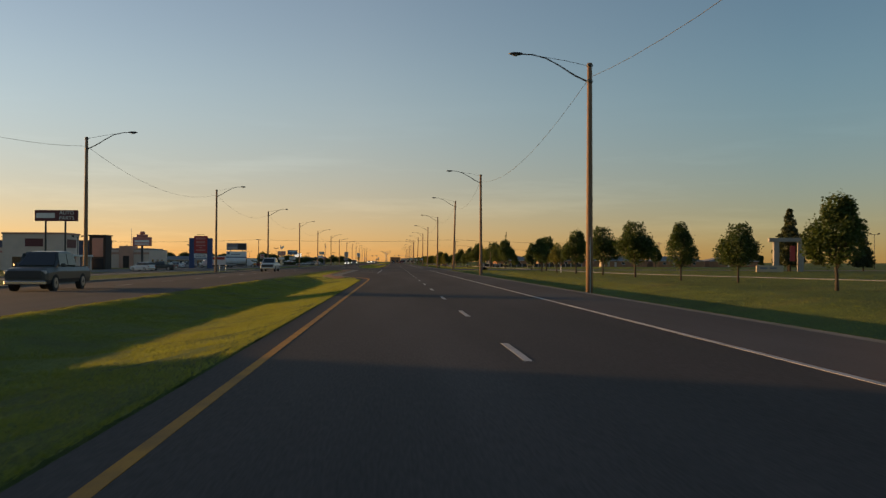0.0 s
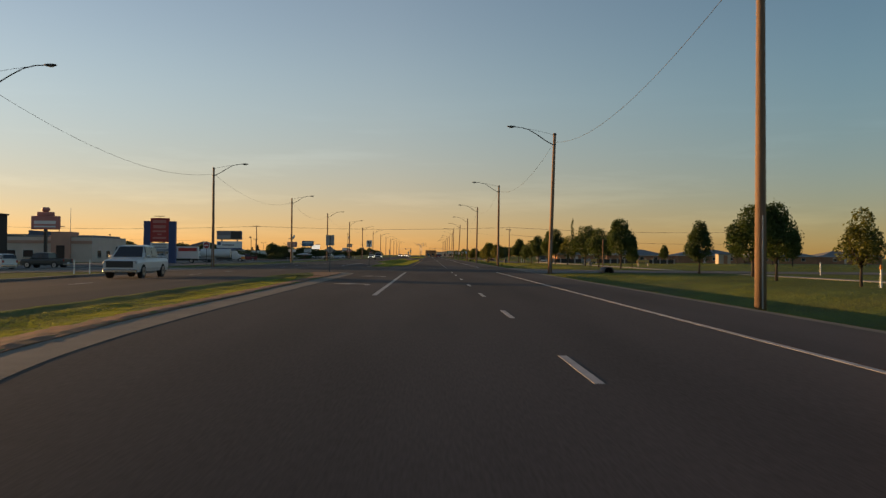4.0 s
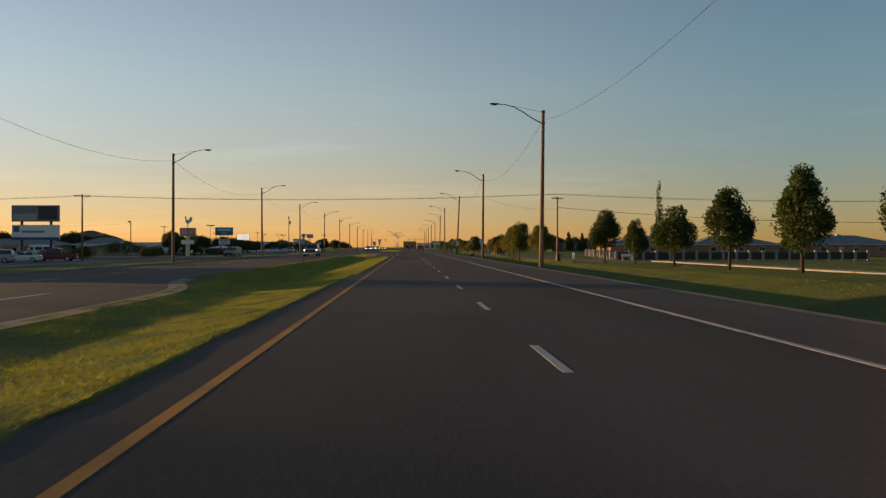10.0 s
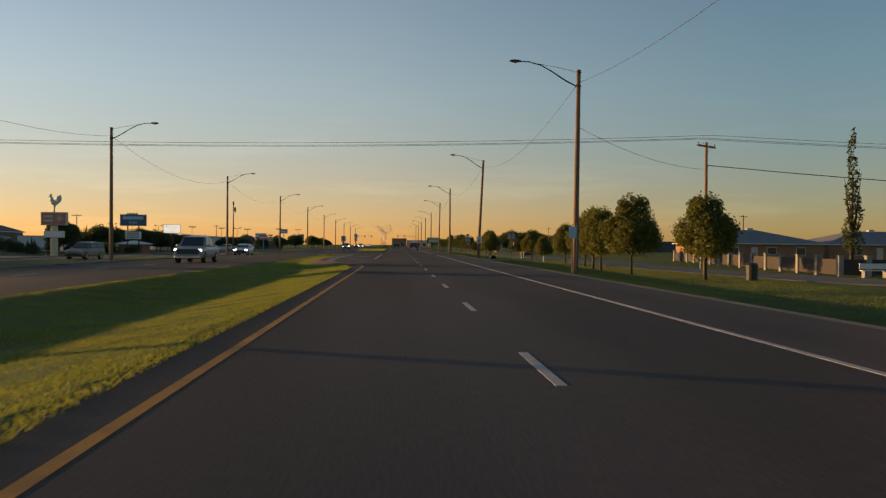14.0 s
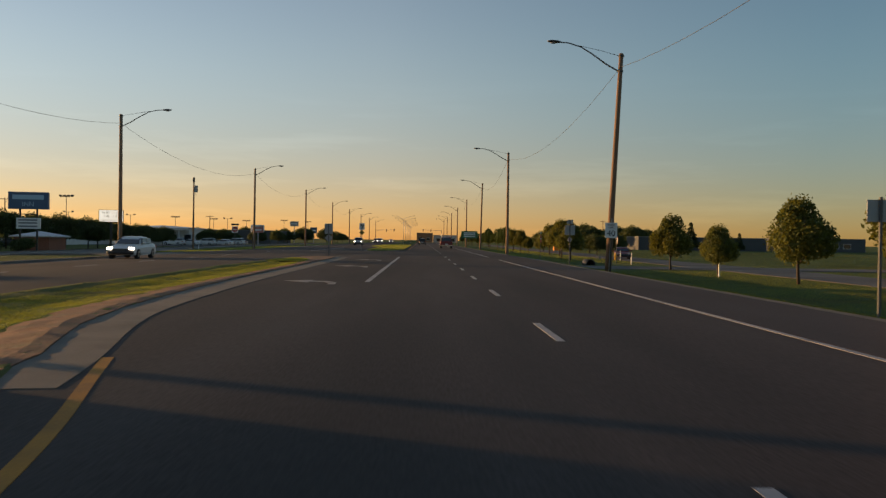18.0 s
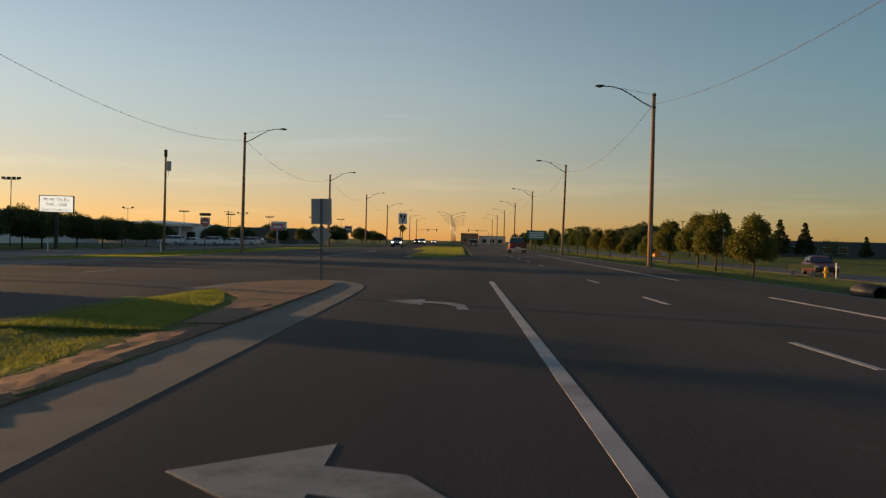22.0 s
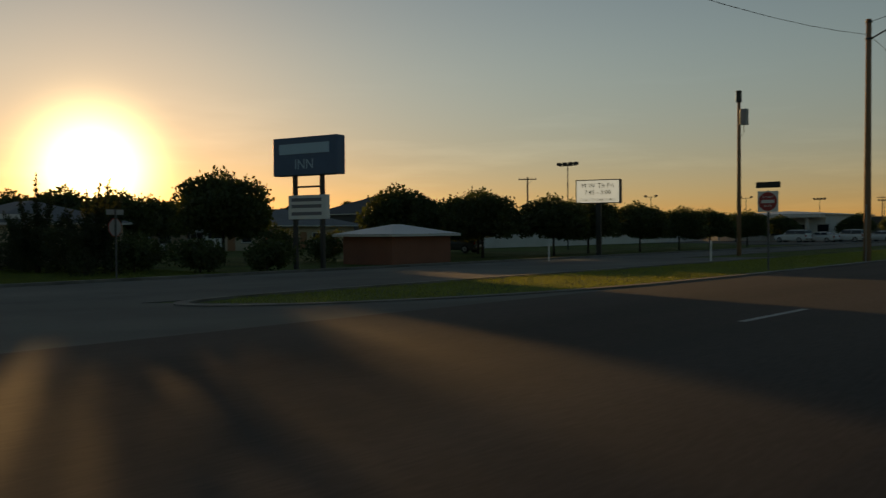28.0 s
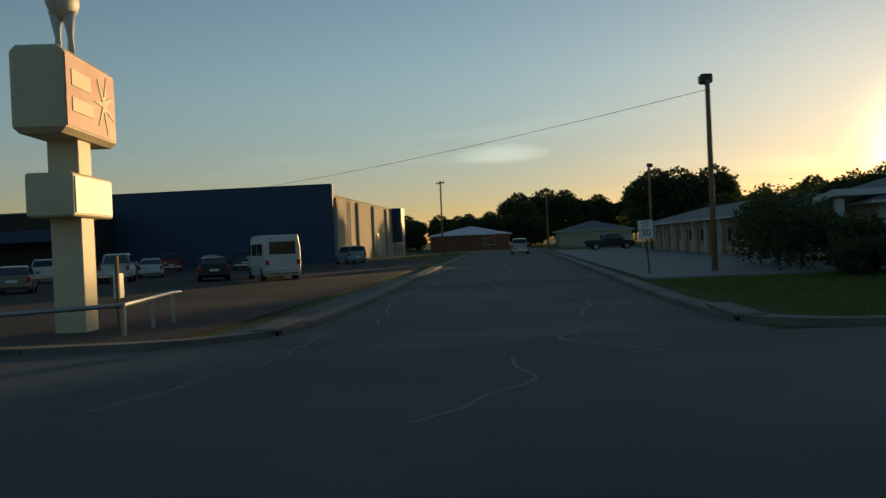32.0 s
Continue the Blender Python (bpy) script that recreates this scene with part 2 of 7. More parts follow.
M_DIRT = mat("reddish_dirt", (0.185, 0.084, 0.043), 0.95, var=0.5, scale=0.8, fine=14, bump=0.8, dirt=(0.075, 0.075, 0.032), dirt_amount=0.8)
M_GRASS = mat("mown_grass", (0.090, 0.125, 0.034), 0.9, var=0.5, scale=5, fine=14, bump=1.0, dirt=(0.17, 0.14, 0.05), dirt_amount=0.5, spec=0.1)
M_GRASS.node_tree.nodes["Bump"].inputs["Distance"].default_value = 0.12
M_KERB = mat("weathered_kerb_concrete", (0.17, 0.157, 0.14), 0.9, var=0.35, scale=1.5, fine=40, bump=0.2, dirt=(0.07, 0.062, 0.05), dirt_amount=0.8)
M_PAN = mat("grey_gutter_concrete", (0.135, 0.122, 0.098), 0.9, var=0.35, scale=1.2, fine=50, bump=0.2, dirt=(0.085, 0.074, 0.058), dirt_amount=0.8)
M_CRACK = mat("dull_crack_filler", (0.22, 0.205, 0.18), 0.85, var=0.3, bump=0.05)
M_LAWN = leafy("lawn_blades", (0.115, 0.155, 0.036), (0.27, 0.27, 0.045))
M_BLADE = leafy("grass_blades", (0.155, 0.205, 0.046), (0.40, 0.42, 0.06))
M_YELLOW = mat("yellow_road_paint", (0.44, 0.185, 0.025), 0.8, var=0.35, scale=0.8, fine=30, bump=0.05, spec=0.25, dirt=(0.09, 0.06, 0.04), dirt_amount=0.45)
M_WHITE = mat("white_road_paint", (0.36, 0.34, 0.325), 0.75, var=0.3, scale=0.8, fine=30, bump=0.1, dirt=(0.12, 0.11, 0.1), dirt_amount=0.55)
M_WORN = mat("worn_road_paint", (0.25, 0.235, 0.22), 0.8, var=0.3, scale=0.5, fine=30, bump=0.1, dirt=(0.07, 0.065, 0.06), dirt_amount=0.8)
M_WOOD = mat("weathered_pole_wood", (0.25, 0.145, 0.085), 0.85, var=0.35, scale=0.6, fine=40, bump=0.4, per_piece=0.2, stretch=(6, 6, 0.5))
M_STEEL = mat("galvanised_steel", (0.36, 0.37, 0.38), 0.5, 0.8, var=0.15, bump=0.03)
M_POST = mat("dull_sign_post", (0.13, 0.13, 0.125), 0.8, 0.2, var=0.2, bump=0.03)
M_SIGNBACK = mat("bare_sign_back", (0.33, 0.34, 0.34), 0.55, 0.5, var=0.12, bump=0.03)
M_DARKMETAL = mat("dark_metal", (0.06, 0.058, 0.055), 0.55, 0.5, var=0.2, bump=0.04)
M_CABLE = mat("black_cable", (0.03, 0.03, 0.03), 0.6, var=0.1, bump=0)
M_BARK = mat("bark", (0.052, 0.038, 0.028), 0.95, var=0.4, scale=0.5, fine=30, bump=0.6, stretch=(3, 3, 0.6))
M_LEAF = leafy("pear_leaves", (0.042, 0.070, 0.022), (0.09, 0.13, 0.02))
M_LEAF_YEL = leafy("yellowing_leaves", (0.080, 0.098, 0.024), (0.22, 0.21, 0.03))
M_LEAF_DARK = leafy("dark_foliage", (0.055, 0.075, 0.032), (0.11, 0.14, 0.03))
M_NEEDLE = leafy("juniper_needles", (0.045, 0.062, 0.032), (0.09, 0.10, 0.03))
M_SIGNWHITE = mat("white_sign_face", (0.72, 0.72, 0.69), 0.5, var=0.08, scale=0.6, bump=0.02)
M_SIGNBLACK = mat("black_sign_face", (0.02, 0.02, 0.02), 0.5, var=0.1, bump=0.02)
M_SIGNRED = mat("red_sign_face", (0.42, 0.035, 0.03), 0.5, var=0.12, bump=0.02)
M_SIGNBLUE = mat("blue_sign_face", (0.05, 0.115, 0.20), 0.5, var=0.15, scale=1, bump=0.02)
M_SIGNNAVY = mat("navy_sign_panel", (0.035, 0.065, 0.16), 0.6, var=0.2, scale=1, bump=0.03)
M_SIGNGREEN = mat("green_sign_face", (0.02, 0.14, 0.06), 0.5, var=0.1, bump=0.02)
M_SIGNYEL = mat("yellow_sign_face", (0.75, 0.48, 0.03), 0.5, var=0.1, bump=0.02)
M_MAROON = mat("maroon_sign_face", (0.12, 0.025, 0.03), 0.55, var=0.2, bump=0.03)
M_PINK = mat("faded_pink_sign", (0.52, 0.19, 0.16), 0.6, var=0.2, scale=1, bump=0.03)
M_CREAM = mat("cream_painted_steel", (0.62, 0.54, 0.37), 0.6, var=0.12, scale=1.5, bump=0.03, dirt=(0.35, 0.28, 0.2), dirt_amount=0.3)
M_LIGHTPANEL = glow("lit_sign_panel", (0.95, 0.97, 0.9), 0.75)
M_TEAL = mat("teal_letters", (0.35, 0.55, 0.66), 0.5, var=0.1, bump=0.02)
M_GREYBAR = mat("grey_lettering", (0.18, 0.18, 0.2), 0.6, var=0.1, bump=0)
M_BRICK = mat("orange_brick_wall", (0.36, 0.165, 0.085), 0.9, var=0.25, scale=2, fine=14, bump=0.3, dirt=(0.24, 0.12, 0.07))
M_BRICK_RED = mat("red_brick_wall", (0.25, 0.095, 0.06), 0.9, var=0.25, scale=2, fine=14, bump=0.3)
M_STUCCO = mat("tan_stucco", (0.46, 0.37, 0.27), 0.9, var=0.12, scale=2, fine=40, bump=0.12, dirt=(0.33, 0.26, 0.19))
M_STUCCO_PALE = mat("pale_stucco", (0.62, 0.49, 0.41), 0.9, var=0.12, scale=2, fine=40, bump=0.1, dirt=(0.52, 0.42, 0.35))
M_STUCCO_PINK = mat("salmon_stucco", (0.50, 0.27, 0.20), 0.9, var=0.14, scale=2, fine=40, bump=0.1)
M_WHITEWALL = mat("white_painted_wall", (0.62, 0.60, 0.56), 0.85, var=0.1, scale=2, bump=0.06, dirt=(0.4, 0.38, 0.34))
M_BLUEWALL = mat("dark_blue_metal_wall", (0.018, 0.048, 0.105), 0.6, var=0.15, scale=3, fine=12, bump=0.05)
M_ROOF = mat("grey_shingles", (0.16, 0.165, 0.17), 0.9, var=0.2, scale=1.5, fine=16, bump=0.3)
M_ROOF_DARK = mat("dark_flat_roof", (0.07, 0.075, 0.08), 0.85, var=0.2, bump=0.1)
M_ROOF_WHITE = mat("white_metal_roof", (0.55, 0.56, 0.56), 0.5, 0.2, var=0.1, bump=0.05)
M_GLASSWIN = mat("dark_window_glass", (0.02, 0.024, 0.028), 0.08, var=0.1, bump=0, spec=0.7)
M_TYRE = mat("tyre_rubber", (0.02, 0.02, 0.02), 0.85, var=0.15, bump=0.1)
M_RIM = mat("alloy_rim", (0.42, 0.42, 0.43), 0.35, 0.9, var=0.1, bump=0)
M_CHROME = mat("chrome_trim", (0.6, 0.6, 0.6), 0.2, 1.0, var=0.05, bump=0)
M_PLASTIC = mat("black_plastic", (0.025, 0.025, 0.026), 0.6, var=0.1, bump=0.03)
M_TAIL = mat("red_lamp_lens", (0.35, 0.02, 0.015), 0.2, var=0.05, bump=0)
M_HEAD = glow("lit_headlamp", (1.0, 0.95, 0.82), 6.0)
M_HEAD_OFF = mat("clear_lamp_lens", (0.55, 0.55, 0.55), 0.15, 0.3, var=0.05, bump=0)
M_ORANGE = mat("orange_paint", (0.75, 0.25, 0.03), 0.6, var=0.1, bump=0.02)
M_HYDRANT = mat("yellow_hydrant_paint", (0.70, 0.42, 0.04), 0.6, var=0.15, bump=0.04)
M_BENCH = mat("yellow_bench_wood", (0.55, 0.36, 0.11), 0.75, var=0.2, bump=0.1)
M_ROOSTER = mat("white_fibreglass", (0.62, 0.60, 0.55), 0.55, var=0.15, bump=0.04, dirt=(0.4, 0.36, 0.3))


def paint(name, base, metal=0.25):
    m = mat(name, base, 0.38, metal * 0.4, var=0.08, scale=1.5, fine=8, bump=0, dirt=tuple(0.6 * c + 0.03 for c in base), dirt_amount=0.3)
    m.node_tree.nodes["Principled BSDF"].inputs["Coat Weight"].default_value = 0.25
    return m


P_RED = paint("dark_red_car_paint", (0.20, 0.018, 0.02))
P_WHITE = paint("white_car_paint", (0.62, 0.62, 0.60), 0)
P_SILVER = paint("silver_car_paint", (0.34, 0.35, 0.36), 0.6)
P_BLACK = paint("black_car_paint", (0.018, 0.019, 0.022))
P_DARK = paint("dark_green_grey_paint", (0.045, 0.052, 0.05))
P_TAN = paint("tan_car_paint", (0.22, 0.19, 0.15), 0.4)
P_BLUE = paint("navy_car_paint", (0.03, 0.045, 0.09))


# ---- building blocks ----
def gz(x):
    """Height of the land: level at the highway, falling away to the west."""
    return -0.7 * min(max((-12 - x) / 38, 0), 1)


def land(x, y):
    """Height of the land with the gentle fall east of the road beyond the park."""
    if x < 8.6:
        return gz(x)
    return float(np.interp(y, (270, 300, 345, 372, 540, 700, 900), (0, -0.22, -0.48, -0.65, -0.6, -0.3, 0))) * min((x - 8.6) / 4.4, 1)


def verge(x, y):
    """Height of the land, with a shallow ditch beside the east shoulder."""
    if -10 < x < -2:
        return -0.9
    if not 8.2 < x < 17.5:
        return land(x, y) - 0.03
    u = (x - 8.2) / 3.8 if x < 12 else (17.5 - x) / 5.5
    along = max(min((182 - y) / 12, 1), min((y - 212) / 12, (326 - y) / 10, 1), 0)
    return land(x, y) - 0.03 - 0.6 * u * u * (3 - 2 * u) * along


def mesh_of(bm, name, material, smooth=False):
    me = bpy.data.meshes.new(name)
    bm.to_mesh(me)
    bm.free()
    me.materials.append(material)
    if smooth:
        for p in me.polygons:
            p.use_smooth = True
    return me


def part(name, bm, material, parent=None, label="", smooth=False):
    ob = new(name, mesh_of(bm, name, material, smooth))
    if parent is not None:
        ob.parent = parent
    if label:
        ob["label"] = label
    return ob


def thing(name, label, category, group="", m=None, kind=""):
    ob = new(name)
    ob.empty_display_size = 0.2
    if m is not None:
        ob.matrix_basis = m
    return tagged(ob, label, category, group, kind)


def box(bm, x0, x1, y0, y1, z0, z1, bevel=0.0):
    r = bmesh.ops.create_cube(bm, size=1.0)
    bmesh.ops.scale(bm, vec=(x1 - x0, y1 - y0, z1 - z0), verts=r["verts"])
    bmesh.ops.translate(bm, vec=((x0 + x1) / 2, (y0 + y1) / 2, (z0 + z1) / 2), verts=r["verts"])
    if bevel:
        edges = list({e for v in r["verts"] for e in v.link_edges})
        bmesh.ops.bevel(bm, geom=edges, offset=bevel, segments=1, affect="EDGES", profile=0.5)
    return bm


def boxed(*a, **k):
    return box(bmesh.new(), *a, **k)


def tube(bm, points, radii, sides=8, caps=True):
    """A tapered tube through points."""
    rings = []
    for i, p in enumerate(points):
        p = Vector(p)
        a = Vector(points[max(i - 1, 0)])
        b = Vector(points[min(i + 1, len(points) - 1)])
        d = (b - a).normalized()
        s = d.cross(Vector((0, 0, 1)) if abs(d.z) < 0.9 else Vector((1, 0, 0))).normalized()
        u = s.cross(d)
        rings.append([bm.verts.new(p + radii[i] * (math.cos(2 * math.pi * k / sides) * s + math.sin(2 * math.pi * k / sides) * u)) for k in range(sides)])
    for a, b in zip(rings, rings[1:]):
        for k in range(sides):
            bm.faces.new((a[k], a[(k + 1) % sides], b[(k + 1) % sides], b[k]))
    if caps:
        bm.faces.new(rings[0][::-1])
        bm.faces.new(rings[-1])
    return bm


def tubed(points, radii, sides=8):
    bm = bmesh.new()
    tube(bm, points, radii, sides)
    bmesh.ops.recalc_face_normals(bm, faces=bm.faces)
    return bm


def prism(bm, outline, z0, z1):
    """A slab with the given outline in x and y; z may follow the land when given as functions."""
    f0 = z0 if callable(z0) else (lambda x, y: z0)
    f1 = z1 if callable(z1) else (lambda x, y: z1)
    lo = [bm.verts.new((x, y, f0(x, y))) for x, y in outline]
    hi = [bm.verts.new((x, y, f1(x, y))) for x, y in outline]
    n = len(outline)
    bm.faces.new(hi)
    bm.faces.new(lo[::-1])
    for i in range(n):
        bm.faces.new((lo[i], lo[(i + 1) % n], hi[(i + 1) % n], hi[i]))
    bmesh.ops.recalc_face_normals(bm, faces=bm.faces)
    return bm


def words(text, size, m, material, parent, name="lettering", depth=0.004):
    cu = bpy.data.curves.new(name, "FONT")
    cu.body, cu.size, cu.extrude, cu.align_x, cu.align_y = text, size, depth, "CENTER", "CENTER"
    cu.materials.append(material)
    ob = new(name, cu)
    ob.parent = parent
    ob.matrix_basis = m
    return ob


def disc(bm, r, depth, sides, m):
    bmesh.ops.create_cone(bm, cap_ends=True, segments=sides, radius1=r, radius2=r, depth=depth, matrix=m)
    return bm

# ---- ground, roads, medians ----
def sheet(name, pieces, material, label, category, dz=0.0, thick=0.25, kind="structure"):
    """Slabs over rectangles or outlines that follow the land."""
    bm = bmesh.new()
    for p in pieces:
        outline = [(p[0], p[2]), (p[1], p[2]), (p[1], p[3]), (p[0], p[3])] if not isinstance(p[0], tuple) else p
        prism(bm, outline, lambda x, y: land(x, y) - thick, lambda x, y: land(x, y) + dz)
    return tagged(part(name, bm, material), label, category, kind=kind)


# one sheet of land to the horizon
bm = bmesh.new()
xs = [-4500, -1500, -600, -300, -150, -90, -50, -38, -25, -12, -11, -9.9, -2.2, -1.5, 0, 8.2, 9.2, 10.2, 11.2, 12, 13, 14.2, 15.6, 17.5, 22, 30, 45, 70, 120, 300, 900, 4500]
ys = [-3000, -800, -200, -60, 40, 90, 130, 160, 174, 180, 186, 192, 203, 210, 216, 222, 240, 270, 300, 314, 320, 326, 332, 345, 358, 372, 400, 440, 540, 700, 900, 1500, 4500]
grid = [[bm.verts.new((x, y, verge(x, y))) for y in ys] for x in xs]
for a, b in zip(grid, grid[1:]):
    for k in range(len(ys) - 1):
        bm.faces.new((a[k], b[k], b[k + 1], a[k + 1]))
tagged(part("ground", bm, M_GRASS), "mown dry green grass on flat land", "ground", kind="structure")

sheet("road_highway", [(-2.45, 8.2, -60, 800), (-12, -9.7, -60, 800), [(-2.45, 112), (-2.45, 222), (-9.7, 222), (-9.7, 174), (-5.9, 174), (-5.95, 130), (-5.6, 125.5), (-4.45, 121.5), (-3.65, 117.5), (-2.7, 112)],
    (-7.25, -2.45, 222, 228.6), [(-9.7, 222), (-7.25, 222), (-7.25, 254), (-8.25, 262), (-9.7, 269)], [(-2.45, 352), (-2.45, 458), (-9.7, 458), (-9.7, 405), (-6.0, 405), (-6.05, 369), (-5.6, 364.5), (-4.35, 360), (-3.65, 356.5), (-3.1, 352)], [(-2.45, 228.6), (-2.45, 352), (-3.1, 352), (-2.84, 348), (-2.62, 336), (-2.97, 228.6)], (-9.7, -2.45, 458, 515), (-9.7, -2.45, 780, 800), (-22, -12, -60, 800), (-12, 8.2, 800, 812), (-22, -12, 800, 812)], M_ASPHALT, "worn dark asphalt divided highway with paved shoulders", "road")
sheet("shoulder_east", [(5.48, 8.12, -60, 183), (5.48, 8.12, 214, 409), (5.48, 8.12, 436, 800)], M_SHOULDER, "faded asphalt shoulder outside the white line", "road", dz=0.004)
sheet("road_east_cross", [[(8.2, 184), (10.5, 187.5), (16, 191.3), (30, 192), (200, 192), (200, 203), (30, 203), (17, 203.6), (11, 207), (8.2, 213)]], M_ASPHALT_OLD, "grey asphalt cross street beside a park", "road")
LANE_XS, LANE_S, LANE_N = (8.2, 9.2, 10.2, 11.2, 12, 13, 17.5, 22.5), (411, 413.4, 415, 416, 416.8, 417.4, 418, 418), (433, 430, 428.2, 427, 426.2, 425.8, 425.5, 425.5)
sheet("road_east_lane", [[(x0, a0), (x1, a1), (x1, b1), (x0, b0)] for x0, x1, a0, a1, b0, b1 in zip(LANE_XS, LANE_XS[1:], LANE_S, LANE_S[1:], LANE_N, LANE_N[1:])] + [(28.5, 200, 418, 425.5)], M_ASPHALT_OLD, "grey asphalt side lane", "road")
FRONT_YS = (345, 358, 372, 400, 440, 540, 700)
sheet("road_east_frontage", [[(22.5, 345), (24, 336), (28, 329), (36, 325), (60, 323), (60, 329), (40, 331), (32, 336), (29, 341), (28.5, 345)]] + [(22.5, 28.5, y0, y1) for y0, y1 in zip(FRONT_YS, FRONT_YS[1:])], M_ASPHALT_OLD, "narrow dark asphalt frontage road by the park trees", "road", dz=0.01)
sheet("road_side_street", [(-50, -43, 426.4, 436.5), (-160, -50, 426.4, 436.5), (-172, -160, 330, 540),
    [(-35.5, 426.2), (-30, 425.8), (-26, 423.8), (-23.2, 420.5), (-22, 416.5), (-22, 446.5), (-23.2, 442.5), (-26, 439.2), (-30, 437.2), (-35.5, 436.8)]],
    M_ASPHALT_OLD, "cracked grey asphalt side street", "road")
sheet("road_west_frontage", [(-43, -35.5, 60, 700), (-35.5, -22, 192, 214), (-35.5, -29.7, 436.9, 476)], M_ASPHALT_OLD, "grey asphalt frontage road", "road", dz=-0.004)
sheet("parking_lot_south", [(-50, -43.6, 382, 425.8), (-122, -50, 382, 425.8)], M_ASPHALT, "dark asphalt car park", "parking lot", dz=0.02)
sheet("concrete_pad", [(-138, -62, 437.3, 446.8)], M_PAD, "pale concrete motel forecourt", "pavement", dz=0.05)
sheet("parking_lot_north", [(-58, -44, 532, 600), (-95, -58, 540, 600)], M_ASPHALT_OLD, "grey car park of a store", "parking lot", dz=-0.01)
sheet("parking_lot_west", [(-50, -44, 205, 400), (-66, -50, 205, 400)], M_ASPHALT_OLD, "dusty asphalt sales lot", "parking lot", dz=-0.01)


def ribbon(name, pts, width, z0, z1, material, label, category):
    """A band along a line, centred on it; its height follows the land. Bends are rounded off."""
    for _ in range(2 if 3 < len(pts) < 40 else 0):
        cut = [pts[0]]
        for (ax, ay), (bx, by) in zip(pts, pts[1:]):
            f = min(0.25, 2.5 / max(math.hypot(bx - ax, by - ay), 0.01))
            cut += [(ax + (bx - ax) * f, ay + (by - ay) * f), (bx - (bx - ax) * f, by - (by - ay) * f)]
        pts = cut + [pts[-1]]
    bm = bmesh.new()
    left, right = [], []
    for i, (x, y) in enumerate(pts):
        a, b = Vector(pts[max(i - 1, 0)]), Vector(pts[min(i + 1, len(pts) - 1)])
        d = (b - a).normalized()
        n = Vector((-d.y, d.x)) * width / 2
        left.append((x + n.x, y + n.y))
        right.append((x - n.x, y - n.y))
    rows = []
    for (lx, ly), (rx, ry) in zip(left, right):
        rows.append([bm.verts.new((lx, ly, gz(lx) + z0)), bm.verts.new((lx, ly, gz(lx) + z1)), bm.verts.new((rx, ry, gz(rx) + z1)), bm.verts.new((rx, ry, gz(rx) + z0))])
    for a, b in zip(rows, rows[1:]):
        for k in range(3):
            bm.faces.new((a[k], a[k + 1], b[k + 1], b[k]))
    bm.faces.new(rows[0][::-1])
    bm.faces.new(rows[-1])
    bmesh.ops.recalc_face_normals(bm, faces=bm.faces)
    return tagged(part(name, bm, material), label, category, kind="structure")


MEDIAN_A = [(-2.45, 108), (-2.45, 113), (-2.75, 117.5), (-3.45, 120.0), (-3.75, 121.9), (-4.6, 125.6), (-5.04, 128.7), (-5.3, 135), (-5.35, 178.5), (-5.9, 181.3), (-7.2, 182.3), (-8.8, 181.3), (-9.7, 177), (-9.7, 108)]
MEDIAN_B = [(-3.9, 214.5), (-3.5, 219), (-2.9, 225), (-2.45, 272), (-9.7, 272), (-9.7, 268), (-9.2, 263.5), (-7.7, 258.5), (-7.35, 254), (-7.35, 217), (-6.7, 213.6), (-5.0, 212.6)]
MEDIAN_C = [(-2.45, 348), (-2.45, 352), (-2.75, 356.5), (-3.45, 359.0), (-3.75, 360.9), (-4.6, 364.6), (-5.04, 367.7), (-5.3, 374), (-5.45, 380), (-5.45, 411), (-5.6, 415), (-6.5, 417.2), (-8.0, 417.2), (-9.2, 415), (-9.7, 411), (-9.7, 348)]
MEDIAN_D = [(-3.2, 456), (-2.6, 461), (-2.45, 466), (-2.45, 515), (-9.7, 515), (-9.7, 510), (-9.2, 505), (-7.7, 500), (-7.35, 496), (-7.35, 456), (-6.6, 452.6), (-4.6, 452.4)]


EDGE_E = ((-60, 112, 115.7, 119.4, 121, 125.5, 130, 137, 180, 222, 226.3, 336, 348, 352, 354.7, 358.4, 360, 364.5, 369, 376, 410, 420, 800), (-2.45, -2.45, -3.15, -3.7, -4.2, -5.5, -6.0, -6.25, -6.25, -3.35, -2.85, -2.5, -2.7, -2.95, -3.15, -3.7, -4.2, -5.5, -6.0, -6.35, -6.35, -2.45, -2.45))
EDGE_W = ((-60, 180, 224, 254, 262, 269, 800), (-9.75, -9.75, -7.2, -7.2, -8.2, -9.75, -9.75))


def hollow(x, y, y0, y1):
    """Depth of the grass swale between the carriageways."""
    e, w = float(np.interp(y, *EDGE_E)), float(np.interp(y, *EDGE_W))
    u = abs(x - (e + w) / 2) / ((e - w) / 2)
    ends = min(max(min(y - y0, y1 - y) / 9, 0), 1)
    ends = ends * ends * (3 - 2 * ends)
    return 0.03 - 0.44 * min((e - w) / 7.3, 1) ** 2 * max(1 - u ** 1.25, 0) * ends


